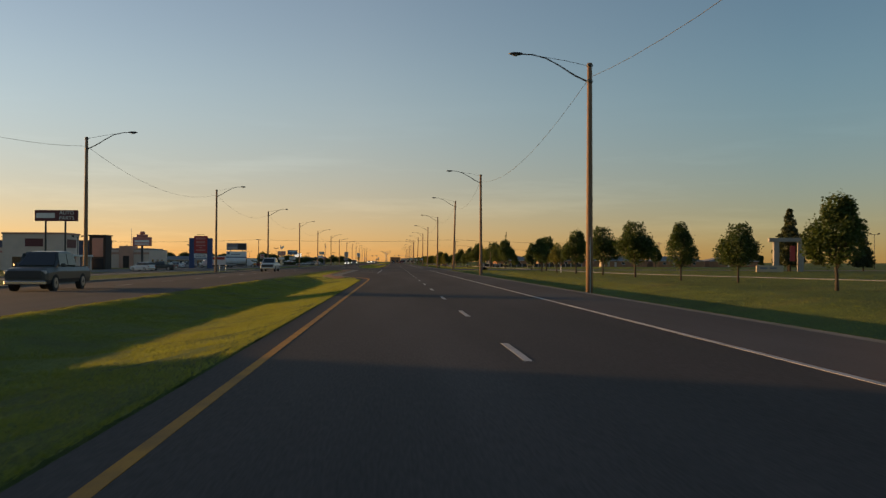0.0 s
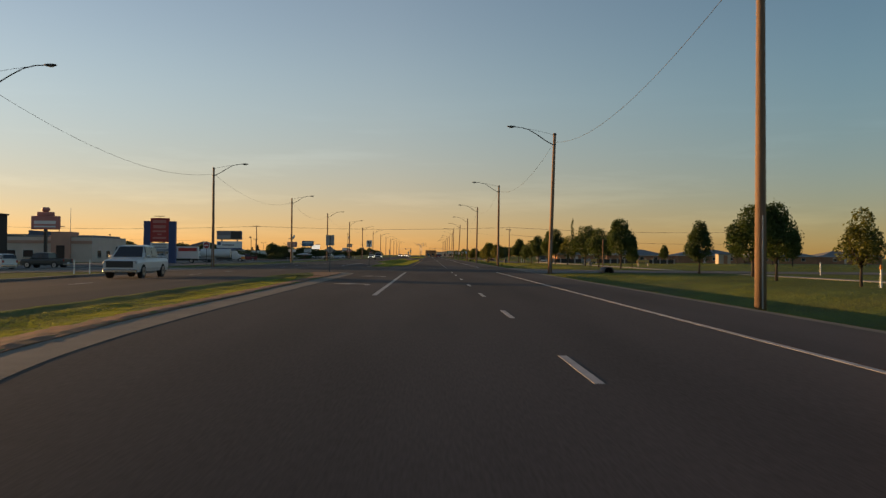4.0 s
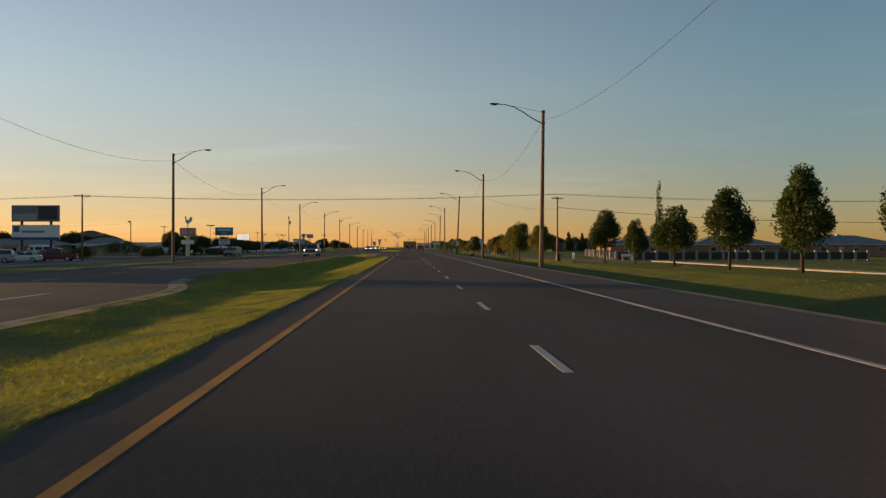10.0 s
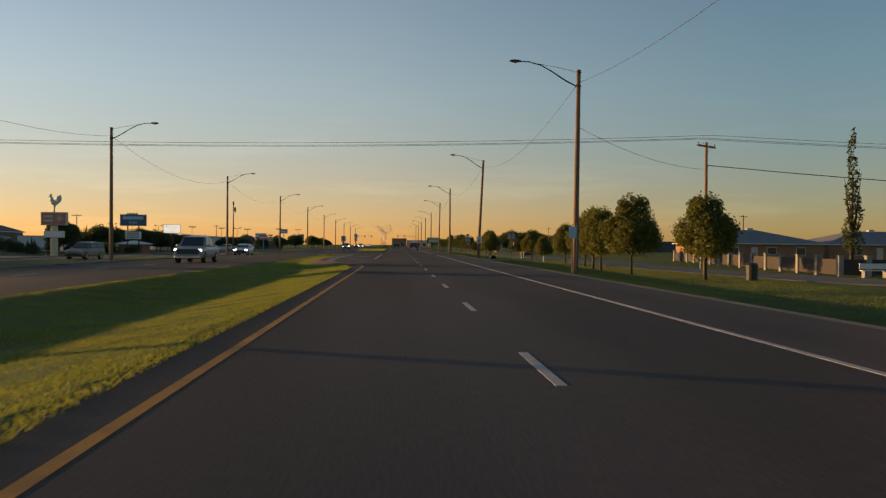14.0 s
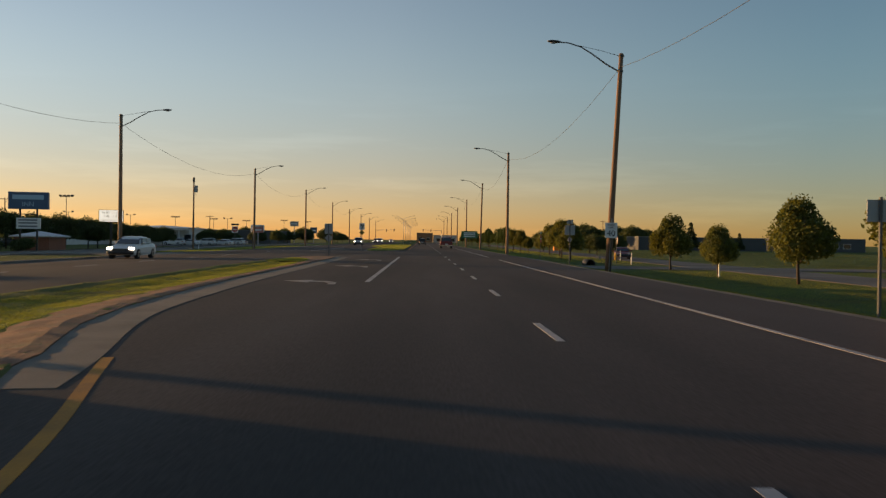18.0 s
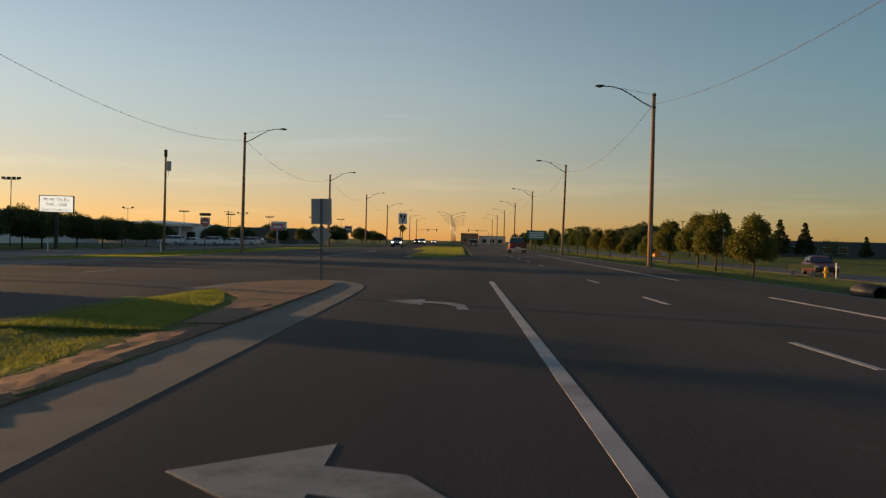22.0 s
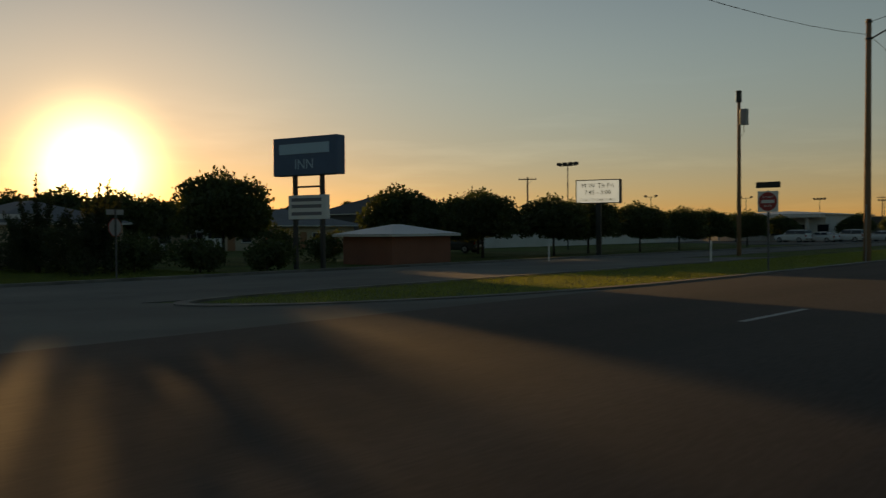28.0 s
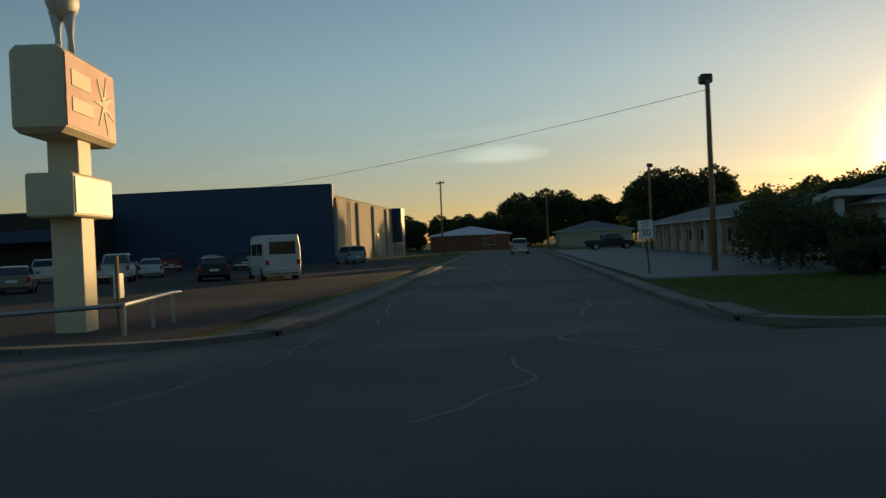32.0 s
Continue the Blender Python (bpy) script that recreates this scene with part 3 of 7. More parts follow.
def swale(name, y0, y1, step, lab):
    bm = bmesh.new()
    r = random.Random(name)
    n = int((y1 - y0) / step)
    share = [0.0, 0.035, 0.1, 0.2, 0.3, 0.4, 0.48, 0.55, 0.63, 0.71, 0.79, 0.87, 0.93, 0.97, 1.0]
    grid = []
    for j in range(n + 1):
        y = y0 + (y1 - y0) * j / n
        e, w = float(np.interp(y, *EDGE_E)) + 0.07, float(np.interp(y, *EDGE_W)) - 0.04
        row = []
        for i, f in enumerate(share):
            x = w + (e - w) * f
            wob = r.uniform(-0.16, 0.1) if i > len(share) - 3 and 0 < j < n else 0.0
            z = hollow(x, y, y0, y1) + (r.uniform(-0.022, 0.022) if 0 < i < len(share) - 2 else 0)
            row.append(bm.verts.new((x + wob, y, z if 0 < i < len(share) - 1 else -0.08)))
        grid.append(row)
    for a, b in zip(grid, grid[1:]):
        for i in range(len(share) - 1):
            bm.faces.new((a[i], a[i + 1], b[i + 1], b[i]))
    return tagged(part(name, bm, M_GRASS, smooth=True), lab, "median", kind="structure")


swale("median_swale_south", -60, 176, 0.9, "hollowed grass median between the carriageways")
swale("median_swale_north", 224, 408, 0.8, "hollowed grass median with a sunlit bank")
swale("median_swale_far", 515, 780, 4, "hollowed grass median far up the road")


def inset(pts, d, span):
    """The outline with the corners in span drawn inwards (to the left of the way round) by d."""
    out = list(pts)
    n = len(pts)
    for i in span:
        a, b = Vector(pts[i - 1]), Vector(pts[(i + 1) % n])
        e = (b - a).normalized()
        out[i] = (pts[i][0] - e.y * d, pts[i][1] + e.x * d)
    return out


NOSES = {"a": [(-6.5, 171), (-6.5, 178), (-6.9, 180), (-7.4, 180.8), (-8.3, 179.8), (-9.1, 177), (-9.3, 171)],
         "b": [(-4.5, 215.4), (-4.1, 219.2), (-3.5, 223), (-3.0, 229), (-7.0, 229), (-6.8, 217), (-6.4, 214.2), (-5.0, 213.2)],
         "c": [(-6.6, 402), (-6.6, 411), (-6.7, 414.2), (-7.1, 415.7), (-7.8, 415.7), (-8.5, 414.2), (-9.1, 411), (-9.3, 402)]}
KERBS = (("a", MEDIAN_A, list(range(4, 13)), "pale concrete kerb and gutter", "grass island with a bare dirt nose"), ("b", MEDIAN_B, list(range(5, 12)) + [0, 1], "pale concrete kerb round a median nose", "green grass median at the junction"),
         ("c", MEDIAN_C, list(range(3, 15)), "pale concrete kerb and gutter with dirt along it", "grass island with a bare dirt nose"), ("d", MEDIAN_D, list(range(5, 12)) + [0, 1], "pale concrete kerb round a median nose", "green grass median beyond the junction"))
for key, outline, span, lab, what in KERBS:
    wide = 0.9 if key in "ac" else 0.62
    mid = inset(outline, wide / 2, span)
    ribbon(f"kerb_{key}", [mid[i] for i in span], wide, -0.05, 0.007, M_PAN, lab, "kerb")
    nose = NOSES.get(key) or inset(outline, 0.6, span)
    tagged(part(f"median_{key}", prism(bmesh.new(), nose, -0.05, 0.03), M_GRASS), what, "median", kind="structure")
# bare dirt: a ragged bank behind the gutter and a trodden nose
def dirt_bank(name, ys, outer, inner, seed, y0, y1):
    r = random.Random(seed)
    n = int((ys[-1] - ys[0]) / 0.3)
    bm = bmesh.new()
    rows = []
    for j in range(n + 1):
        y = ys[0] + (ys[-1] - ys[0]) * j / n
        e, w = float(np.interp(y, ys, outer)), float(np.interp(y, ys, inner)) + r.uniform(-0.16, 0.12)
        row = [bm.verts.new((e, y, -0.06)), bm.verts.new((e + r.uniform(-0.015, 0.015), y, 0.02 + r.uniform(-0.006, 0.008)))]
        row += [bm.verts.new((e + (w - e) * f, y, hollow(e + (w - e) * f, y, y0, y1) + 0.02 + r.uniform(-0.012, 0.012))) for f in (0.25, 0.5, 0.75)]
        row += [bm.verts.new((w, y, hollow(w, y, y0, y1) + r.uniform(-0.005, 0.015))), bm.verts.new((w - 0.12, y, hollow(w, y, y0, y1) - 0.1))]
        rows.append(row)
    for p, q in zip(rows, rows[1:]):
        for k in range(6):
            bm.faces.new((p[k], p[k + 1], q[k + 1], q[k]))
    bmesh.ops.recalc_face_normals(bm, faces=bm.faces)
    tagged(part(name, bm, M_DIRT), "bare reddish dirt along the median gutter", "dirt", kind="structure")


BANK_Y, BANK_E, BANK_W = (358.2, 359, 361, 364.6, 368, 371, 374, 380, 395, 407), (-4.3, -4.3, -4.5, -5.42, -5.88, -6.05, -6.2, -6.37, -6.37, -6.37), (-4.7, -5.1, -5.5, -6.5, -6.9, -7.0, -7.0, -6.97, -6.97, -7.2)
dirt_bank("dirt_bank_a", [y - 239 for y in BANK_Y[:8]] + [172], BANK_E[:7] + (-6.27, -6.27), BANK_W[:8] + (-7.3,), 5, -60, 176)
dirt_bank("dirt_bank_c", BANK_Y, BANK_E, BANK_W, 6, 224, 408)
for n, out in enumerate(([(-6.37, 403), (-6.37, 411), (-6.45, 414.5), (-6.9, 416.2), (-7.8, 416.2), (-8.8, 414.6), (-8.9, 411.5), (-8.2, 409.8), (-7.6, 408.6), (-7.2, 406.5), (-7.0, 403)], [(-6.27, 170), (-6.27, 178), (-6.7, 180.4), (-7.4, 181.2), (-8.5, 180), (-8.3, 177.5), (-7.7, 174.6), (-7.2, 170)])):
    tagged(part(f"dirt_patch_{n + 1}", prism(bmesh.new(), out, -0.5, 0.046), M_DIRT), "bare reddish dirt at the median nose", "dirt", kind="structure")
ribbon("gravel_edge_a", [(8.35, -60), (8.35, 183)], 0.4, -0.05, -0.004, M_GRAVEL, "gravel edge of the shoulder", "dirt")
ribbon("gravel_edge_b", [(8.35, 214), (8.35, 414)], 0.4, -0.05, -0.004, M_GRAVEL, "gravel edge of the shoulder", "dirt")
ribbon("gravel_edge_c", [(8.35, 437), (8.35, 780)], 0.4, -0.05, -0.004, M_GRAVEL, "gravel edge of the shoulder", "dirt")
for n, pts in enumerate(([(-22.15, -60), (-22.15, 186), (-23, 190), (-26, 192)], [(-26, 214), (-23, 216), (-22.15, 220), (-22.15, 416.5), (-23.35, 420.7), (-26.1, 424.1), (-30, 426.1), (-35.3, 426.5)], [(-29.6, 476), (-29.6, 442), (-29.4, 439.6), (-28.8, 438.0), (-27.6, 437.3), (-26.4, 437.8), (-25.3, 438.9), (-24.1, 440.7), (-23.1, 443.2), (-22.3, 447), (-22.15, 452), (-22.15, 780)], [(-43.2, 424), (-43.5, 426.4), (-44.6, 427.5), (-46, 427.7), (-55, 427.8), (-80, 427.3), (-158, 426.5)], [(-43.2, 440), (-43.4, 437.6), (-44.6, 436.6), (-46, 436.45), (-158, 436.45)], [(-43.2, 100), (-43.2, 424)], [(-43.2, 440), (-43.2, 700)])):
    ribbon(f"kerb_west_{n + 1}", pts, 0.34 if n < 3 else 0.5, -0.1, 0.11 if n != 2 else 0.035, M_KERB, "weathered concrete kerb", "kerb")
ribbon("park_path", [(44, 95), (33, 130), (28, 150), (26.5, 180), (26, 188)], 1.5, -0.1, -0.005, M_CONC, "narrow concrete path across the park", "path")
ribbon("park_path_north", [(25.5, 207), (25.5, 260), (25, 316)], 1.5, -0.1, -0.005, M_CONC, "narrow concrete path across the park", "path")

# storm drain inlets at the side street's corners
for x, y, rz in ((-46.2, 427.95, 3), (-45.9, 436.2, 180)):
    t = thing("storm_drain", "concrete kerb inlet with a dark slot at the street corner", "storm drain", "storm drains", pose(x, y, gz(x), 0, 0, rz))
    part("lid", boxed(-1.3, 1.3, -0.6, -0.08, 0.11, 0.17, bevel=0.02), M_KERB, t)
    part("back", boxed(-1.2, 1.2, -0.5, -0.4, -0.2, 0.11), M_KERB, t)
    # solid block, its dark colour stands for the shade under the lid
    part("slot", boxed(-1.1, 1.1, -0.4, -0.12, -0.05, 0.108), M_HOLE_SHADE, t, "solid dark fill painting the shade in the slot")

# painted lines
DASH_K, DASH_Y, DASH_LEN = (-10, 0, 13, 14, 17, 20, 23, 29, 31, 34, 36, 72), (-40, 57.9, 184.5, 209.5, 239.4, 267.7, 295.9, 353.4, 372.8, 400.2, 420.1, 773), 2.6


def stripe(name, pts, width, material, label, dz=0.004):
    return ribbon(name, pts, width, -0.01, dz, material, label, "road marking")


stripe("yellow_line_south", [(-1.95, -60), (-1.95, 111), (-2.05, 113.5), (-2.3, 115.8), (-2.75, 118.2), (-3.3, 120.3), (-3.72, 122)], 0.13, M_YELLOW, "worn yellow edge line")
stripe("yellow_line_north", [(-3.45, 217.8), (-3.15, 219.3), (-2.85, 220.8), (-2.55, 222.2), (-2.3, 224), (-2.12, 227.5), (-1.98, 234), (-1.95, 350), (-2.05, 352.5), (-2.3, 354.8), (-2.75, 357.2), (-3.3, 359.3), (-3.72, 361)], 0.13, M_YELLOW, "worn yellow edge line curving into a turn pocket")
stripe("white_line_pocket_a", [(-1.95, 146), (-1.95, 183.9)], 0.16, M_WHITE, "white turn lane line")
stripe("white_line_pocket_b", [(-1.95, 379), (-1.95, 419.3)], 0.16, M_WHITE, "white turn lane line")
stripe("white_edge_line_a", [(5.37, -60), (5.37, 187)], 0.13, M_WHITE, "white edge line of the shoulder")
stripe("white_edge_line_b", [(5.37, 212), (5.37, 414)], 0.13, M_WHITE, "white edge line of the shoulder")
stripe("white_edge_line_c", [(5.37, 424), (5.37, 780)], 0.13, M_WHITE, "white edge line of the shoulder")
stripe("white_line_west_a", [(-10.55, 222), (-10.55, 256)], 0.16, M_WHITE, "white turn lane line of the other carriageway")
stripe("white_line_west_b", [(-12.4, 448), (-12.2, 486)], 0.16, M_WHITE, "white turn lane line of the other carriageway", dz=0.012)
stripe("yellow_line_far", [(-1.95, 470), (-1.95, 780)], 0.13, M_YELLOW, "worn yellow edge line")
for x, tag in ((1.71, "northbound"), (-15.9, "southbound")):
    me = None
    for k in range(-10, 66):
        y = float(np.interp(k, DASH_K, DASH_Y))
        if (190 < y < 207 or 425 < y < 433) or y > 780:
            continue
        if me is None:
            bm = prism(bmesh.new(), [(-0.06, 0), (0.06, 0), (0.06, DASH_LEN), (-0.06, DASH_LEN)], -0.01, 0.004)
            me = mesh_of(bm, "lane_dash", M_WHITE)
        ob = new("lane_dash", me)
        ob.location = (x, y, gz(x))
        tagged(ob, "white painted lane dash on asphalt", "road marking", f"{tag} lane dashes", "structure")
for n, (ax, ay, flip) in enumerate(((-3.65, 377.3, 1), (-3.65, 393.4, 1), (-3.65, 407.2, 1), (-3.6, 155.5, 1), (-3.6, 170, 1), (-8.9, 240.0, -1), (-8.9, 470.0, -1))):
    bm = bmesh.new()
    shape = [(0.85, 0.0), (0.62, 0.0), (0.6, 0.7), (0.35, 1.35), (-0.1, 1.5), (-0.1, 0.95), (-0.95, 1.85), (-0.1, 2.6), (-0.1, 2.05), (0.4, 1.9), (0.78, 1.2)]
    prism(bm, [(ax + flip * u, ay + flip * v) for u, v in shape], -0.01, 0.004)
    tagged(part(f"turn_arrow_{n + 1}", bm, M_WORN), "worn white left turn arrow on the road", "road marking", kind="structure")
# pale filled cracks
rng = random.Random(4)
for n, (pts, w) in enumerate((([(-58, 432), (-66, 431.2), (-74, 432.3), (-90, 431.6), (-118, 432)], 0.05), ([(-44, 435.2), (-47.5, 433.8), (-52, 434.4), (-58, 433.2)], 0.045), ([(-47, 429.5), (-56, 428.6), (-70, 429.2)], 0.04), ([(-40.6, 434.4), (-42.4, 433.0), (-44.5, 433.4), (-46.2, 434.6)], 0.06), ([(-36, 431.6), (-38.5, 432.6), (-41, 432.2)], 0.05), ([(-37, 428.2), (-41, 429), (-46, 428.6)], 0.04))):
    fine = []
    for (ax, ay), (bx, by) in zip(pts, pts[1:]):
        m = max(int(abs(bx - ax) / 0.6), 2)
        fine += [(ax + (bx - ax) * k / m, ay + (by - ay) * k / m + rng.uniform(-0.1, 0.1)) for k in range(m)]
    ribbon(f"pale_crack_{n + 1}", fine, w, -0.01, 0.003, M_CRACK, "pale filled crack in the street", "road marking")


# ---- grass blades (too many to count) ----
def swale_z(p, y0, y1):
    e, w = np.interp(p[:, 1], *EDGE_E), np.interp(p[:, 1], *EDGE_W)
    u = np.abs(p[:, 0] - (e + w) / 2) / ((e - w) / 2)
    ends = np.clip(np.minimum(p[:, 1] - y0, y1 - p[:, 1]) / 9, 0, 1)
    ends = ends * ends * (3 - 2 * ends)
    return 0.01 - 0.44 * np.minimum((e - w) / 7.3, 1) ** 2 * np.maximum(1 - u ** 1.25, 0) * ends


def verge_z(p):
    return np.array([verge(x, y) for x, y in p]) - 0.01


def blades(name, outline, count, z, hmin, hmax, seed, label, wide=1.0):
    r = np.random.default_rng(seed)
    o = np.array(outline)
    lo, hi = o.min(0), o.max(0)
    p = r.uniform(lo, hi, (int(count * 1.6), 2))
    inside = np.zeros(len(p), bool)
    for (x0, y0), (x1, y1) in zip(o, np.roll(o, -1, 0)):
        if y0 != y1:
            c = ((y0 > p[:, 1]) != (y1 > p[:, 1])) & (p[:, 0] < (x1 - x0) * (p[:, 1] - y0) / (y1 - y0) + x0)
            inside ^= c
    p = p[inside][:count]
    n = len(p)
    clump = 0.5 + 0.5 * np.sin(p[:, 0] * 2.1 + 1.3 * np.sin(p[:, 1] * 0.7)) * np.sin(p[:, 1] * 1.7 + np.sin(p[:, 0] * 1.1))
    h = r.uniform(hmin, hmax, n) * (0.7 + 0.45 * clump)
    a = r.uniform(0, 2 * np.pi, n)
    w = r.uniform(0.005, 0.011, n) * wide
    lean = r.uniform(-0.06, 0.06, (n, 2))
    side = np.stack([np.cos(a), np.sin(a)], 1) * w[:, None]
    v = np.zeros((n, 3, 3), np.float32)
    zz = z(p) if callable(z) else z
    v[:, 0, :2], v[:, 1, :2], v[:, 2, :2] = p - side, p + side, p + lean
    v[:, :2, 2] = zz if np.isscalar(zz) else zz[:, None]
    v[:, 2, 2] = zz + h
    me = bpy.data.meshes.new(name)
    me.vertices.add(3 * n)
    me.loops.add(3 * n)
    me.polygons.add(n)
    me.vertices.foreach_set("co", v.ravel())
    me.loops.foreach_set("vertex_index", np.arange(3 * n, dtype=np.int32))
    me.polygons.foreach_set("loop_start", np.arange(0, 3 * n, 3, dtype=np.int32))
    me.polygons.foreach_set("loop_total", np.full(n, 3, np.int32))
    me.update()
    me.materials.append(M_LAWN if wide > 1 else M_BLADE)
    return tagged(new(name, me), label, "grass", kind="stuff")


blades("median_grass", [(-2.5, 44), (-2.5, 108), (-9.6, 108), (-9.6, 44)], 380000, lambda p: swale_z(p, -60, 176), 0.028, 0.075, 1, "short green median grass")
blades("island_grass", [(-2.6, 108), (-2.98, 113), (-3.2, 115.7), (-3.72, 118.6), (-4.75, 118), (-5.15, 120), (-5.6, 122), (-6.5, 125.4), (-6.95, 129), (-7.0, 135), (-7.1, 160), (-8.4, 172), (-9.2, 109)], 170000, lambda p: swale_z(p, -60, 176), 0.025, 0.07, 11, "short green island grass")
blades("junction_grass", [(-4.8, 215.8), (-4.2, 219), (-3.4, 222), (-2.95, 226.3), (-2.75, 272), (-9.0, 272), (-6.9, 256), (-6.8, 218)], 190000, lambda p: swale_z(p, 224, 408), 0.025, 0.07, 12, "short green median grass")
blades("pocket_grass", [(-2.72, 348), (-2.98, 352), (-3.2, 354.7), (-3.72, 357.6), (-4.75, 357), (-5.15, 359), (-5.6, 361), (-6.5, 364.4), (-6.95, 368), (-7.0, 374), (-7.0, 395), (-7.6, 406), (-9.0, 411), (-9.0, 348)], 240000, lambda p: swale_z(p, 224, 408), 0.025, 0.07, 13, "short green island grass")
blades("nose_grass", [(-7.0, 402), (-7.5, 407), (-8.3, 410), (-8.8, 411), (-9.1, 408), (-9.25, 402)], 30000, 0.026, 0.02, 0.06, 14, "short green grass behind the dirt nose")
blades("median_grass_north", [(-2.5, 272), (-2.5, 348), (-9.6, 348), (-9.6, 272)], 380000, lambda p: swale_z(p, 224, 408), 0.028, 0.075, 2, "short green median grass with lit tips")
blades("median_grass_far", [(-2.6, 467), (-2.6, 560), (-9.4, 560), (-9.4, 512), (-7, 500), (-7, 458), (-4, 458)], 40000, 0.06, 0.05, 0.14, 3, "short green median grass")
blades("verge_grass", [(8.5, 60), (16, 60), (16, 190), (8.5, 182)], 90000, verge_z, 0.03, 0.08, 4, "short verge grass", 1.4)
blades("verge_grass_north", [(8.5, 215), (17, 205), (17, 320), (22, 345), (22, 416), (8.5, 410)], 170000, verge_z, 0.03, 0.08, 5, "short verge grass", 1.4)
blades("verge_grass_far", [(8.5, 440), (22, 435), (22, 560), (8.5, 560)], 70000, verge_z, 0.03, 0.1, 6, "short verge grass")
blades("strip_grass_west", [(-29.3, 440), (-27.5, 437.7), (-24.6, 441), (-22.7, 448), (-22.7, 520), (-29.3, 520)], 60000, lambda p: -0.7 * np.clip((-12 - p[:, 0]) / 38, 0, 1) - 0.03, 0.04, 0.12, 7, "rough strip of verge grass")
blades("lawn_grass_west", [(-44, 438), (-61.5, 437.6), (-68, 447.2), (-68, 452), (-44, 452)], 90000, lambda p: -0.7 * np.clip((-12 - p[:, 0]) / 38, 0, 1) - 0.03, 0.03, 0.09, 8, "shaded green corner lawn", 1.3)

blades("park_lawn", [(16, 55), (62, 80), (62, 190), (16, 190)], 150000, verge_z, 0.02, 0.06, 21, "sunlit mown park lawn", 1.7)
blades("park_lawn_north", [(16, 206), (70, 206), (70, 340), (23, 340), (16, 318)], 150000, verge_z, 0.02, 0.06, 22, "sunlit mown park lawn", 1.7)
blades("park_lawn_far", [(29, 346), (90, 340), (90, 417), (29, 417)], 70000, verge_z, 0.03, 0.08, 23, "sunlit mown park lawn", 2.0)
blades("field_far", [(29, 427), (95, 427), (95, 560), (29, 560)], 70000, verge_z, 0.03, 0.08, 24, "open mown field", 2.0)

# ---- street lamps and cables ----
def street_lamp(lab, group, side):
    """Wooden pole with a steel mast arm reaching to +x times side."""
    t = thing("street_lamp", lab, "street lamp", group)
    part("pole", tubed([(0, 0, -0.3), (0, 0, 3), (0, 0, 7), (0, 0, 11.0)], [0.17, 0.155, 0.135, 0.115], 12), M_WOOD, t, smooth=True)
    pts = [(0.1, 0, 10.1), (0.72, 0, 10.4), (1.44, 0, 10.86), (2.07, 0, 11.2), (2.7, 0, 11.36), (3.2, 0, 11.38)]
    part("mast_arm", tubed([(side * x, y, z) for x, y, z in pts], [0.04, 0.04, 0.036, 0.032, 0.03, 0.03], 8), M_DARKMETAL, t, smooth=True)
    part("brace", tubed([(side * 0.1, 0, 10.88), (side * 1.15, 0, 11.1), (side * 2.3, 0, 11.28)], [0.012] * 3, 5), M_DARKMETAL, t)
    bm = bmesh.new()
    r = bmesh.ops.create_uvsphere(bm, u_segments=12, v_segments=8, radius=1)
    bmesh.ops.scale(bm, vec=(0.36, 0.15, 0.08), verts=r["verts"])
    bmesh.ops.translate(bm, vec=(side * 3.46, 0, 11.39), verts=r["verts"])
    head = part("lamp_head", bm, M_DARKMETAL, t, smooth=True)
    bm = bmesh.new()
    r = bmesh.ops.create_uvsphere(bm, u_segments=10, v_segments=6, radius=1)
    bmesh.ops.scale(bm, vec=(0.17, 0.11, 0.07), verts=r["verts"])
    bmesh.ops.translate(bm, vec=(side * 3.5, 0, 11.34), verts=r["verts"])
    part("lens", bm, M_HEAD_OFF, head, smooth=True)
    for z in (10.1, 10.88):
        bm = bmesh.new()
        disc(bm, 0.15, 0.09, 12, Matrix.Translation((0, 0, z)))
        part("clamp_band", bm, M_DARKMETAL, t)
    part("ground_wire_cover", boxed(-0.02, 0.02, -0.175, -0.13, -0.1, 2.6), M_STEEL, t)
    return t


lamp_e = street_lamp("weathered wooden street lamp pole with a steel mast arm", "east street lamps", -1)
lamp_w = street_lamp("wooden street lamp pole with a steel arm over far lanes", "west street lamps", 1)
EAST = [(9.3, 36, 0, 1), (8.98, 86.2, 0, 0.971), (9.5, 141.9, -0.3, 1.0), (9.45, 185.7, 1.6, 1.01), (9.58, 239.2, 0.3, 1.02), (9.38, 291.2, 0.7, 1.0), (9.78, 344.0, 0.5, 0.992), (9.3, 395.4, 2.6, 1.0), (9.15, 446.6, 0.0, 1.006), (9.9, 501.5, 1.2, 1.025)]
EAST += [(10.0, 552 + 51 * k, 0.3, 0.98) for k in range(5)]
WEST = [(-23.6, 64, 0, 0.98), (-23.6, 113.9, 0, 1.0), (-23.6, 162.8, 0.2, 1.0), (-23.98, 213.4, 0, 1.005), (-23.75, 266.9, 0, 1.01), (-23.7, 319.0, 0.2, 1.0), (-23.15, 369.5, -0.2, 0.993), (-23.1, 417.9, -0.1, 0.977), (-22.75, 468.9, 0.3, 0.985), (-22.4, 518.3, 0, 0.98)]
WEST += [(-22.5, 569 + 51 * k, 0, 0.96) for k in range(5)]
tops = {}
for row, src, name in ((EAST, lamp_e, "e"), (WEST, lamp_w, "w")):
    for i, (x, y, lean, s) in enumerate(row):
        m = pose(x, y, gz(x), 0, lean, 0) @ Matrix.Diagonal((1, 1, s, 1))
        if i == 0:
            ob = src
            ob.matrix_basis = m
        else:
            ob = copy_thing(src, pose(x, y, gz(x), 0, lean, 0))
            ob.scale = (1, 1, s)
        tops[name, i] = m @ Vector((0, 0, 10.3))
        if name == "e" and i == 7:
            ob["label"] = "leaning wooden street lamp pole with a speed limit sign"


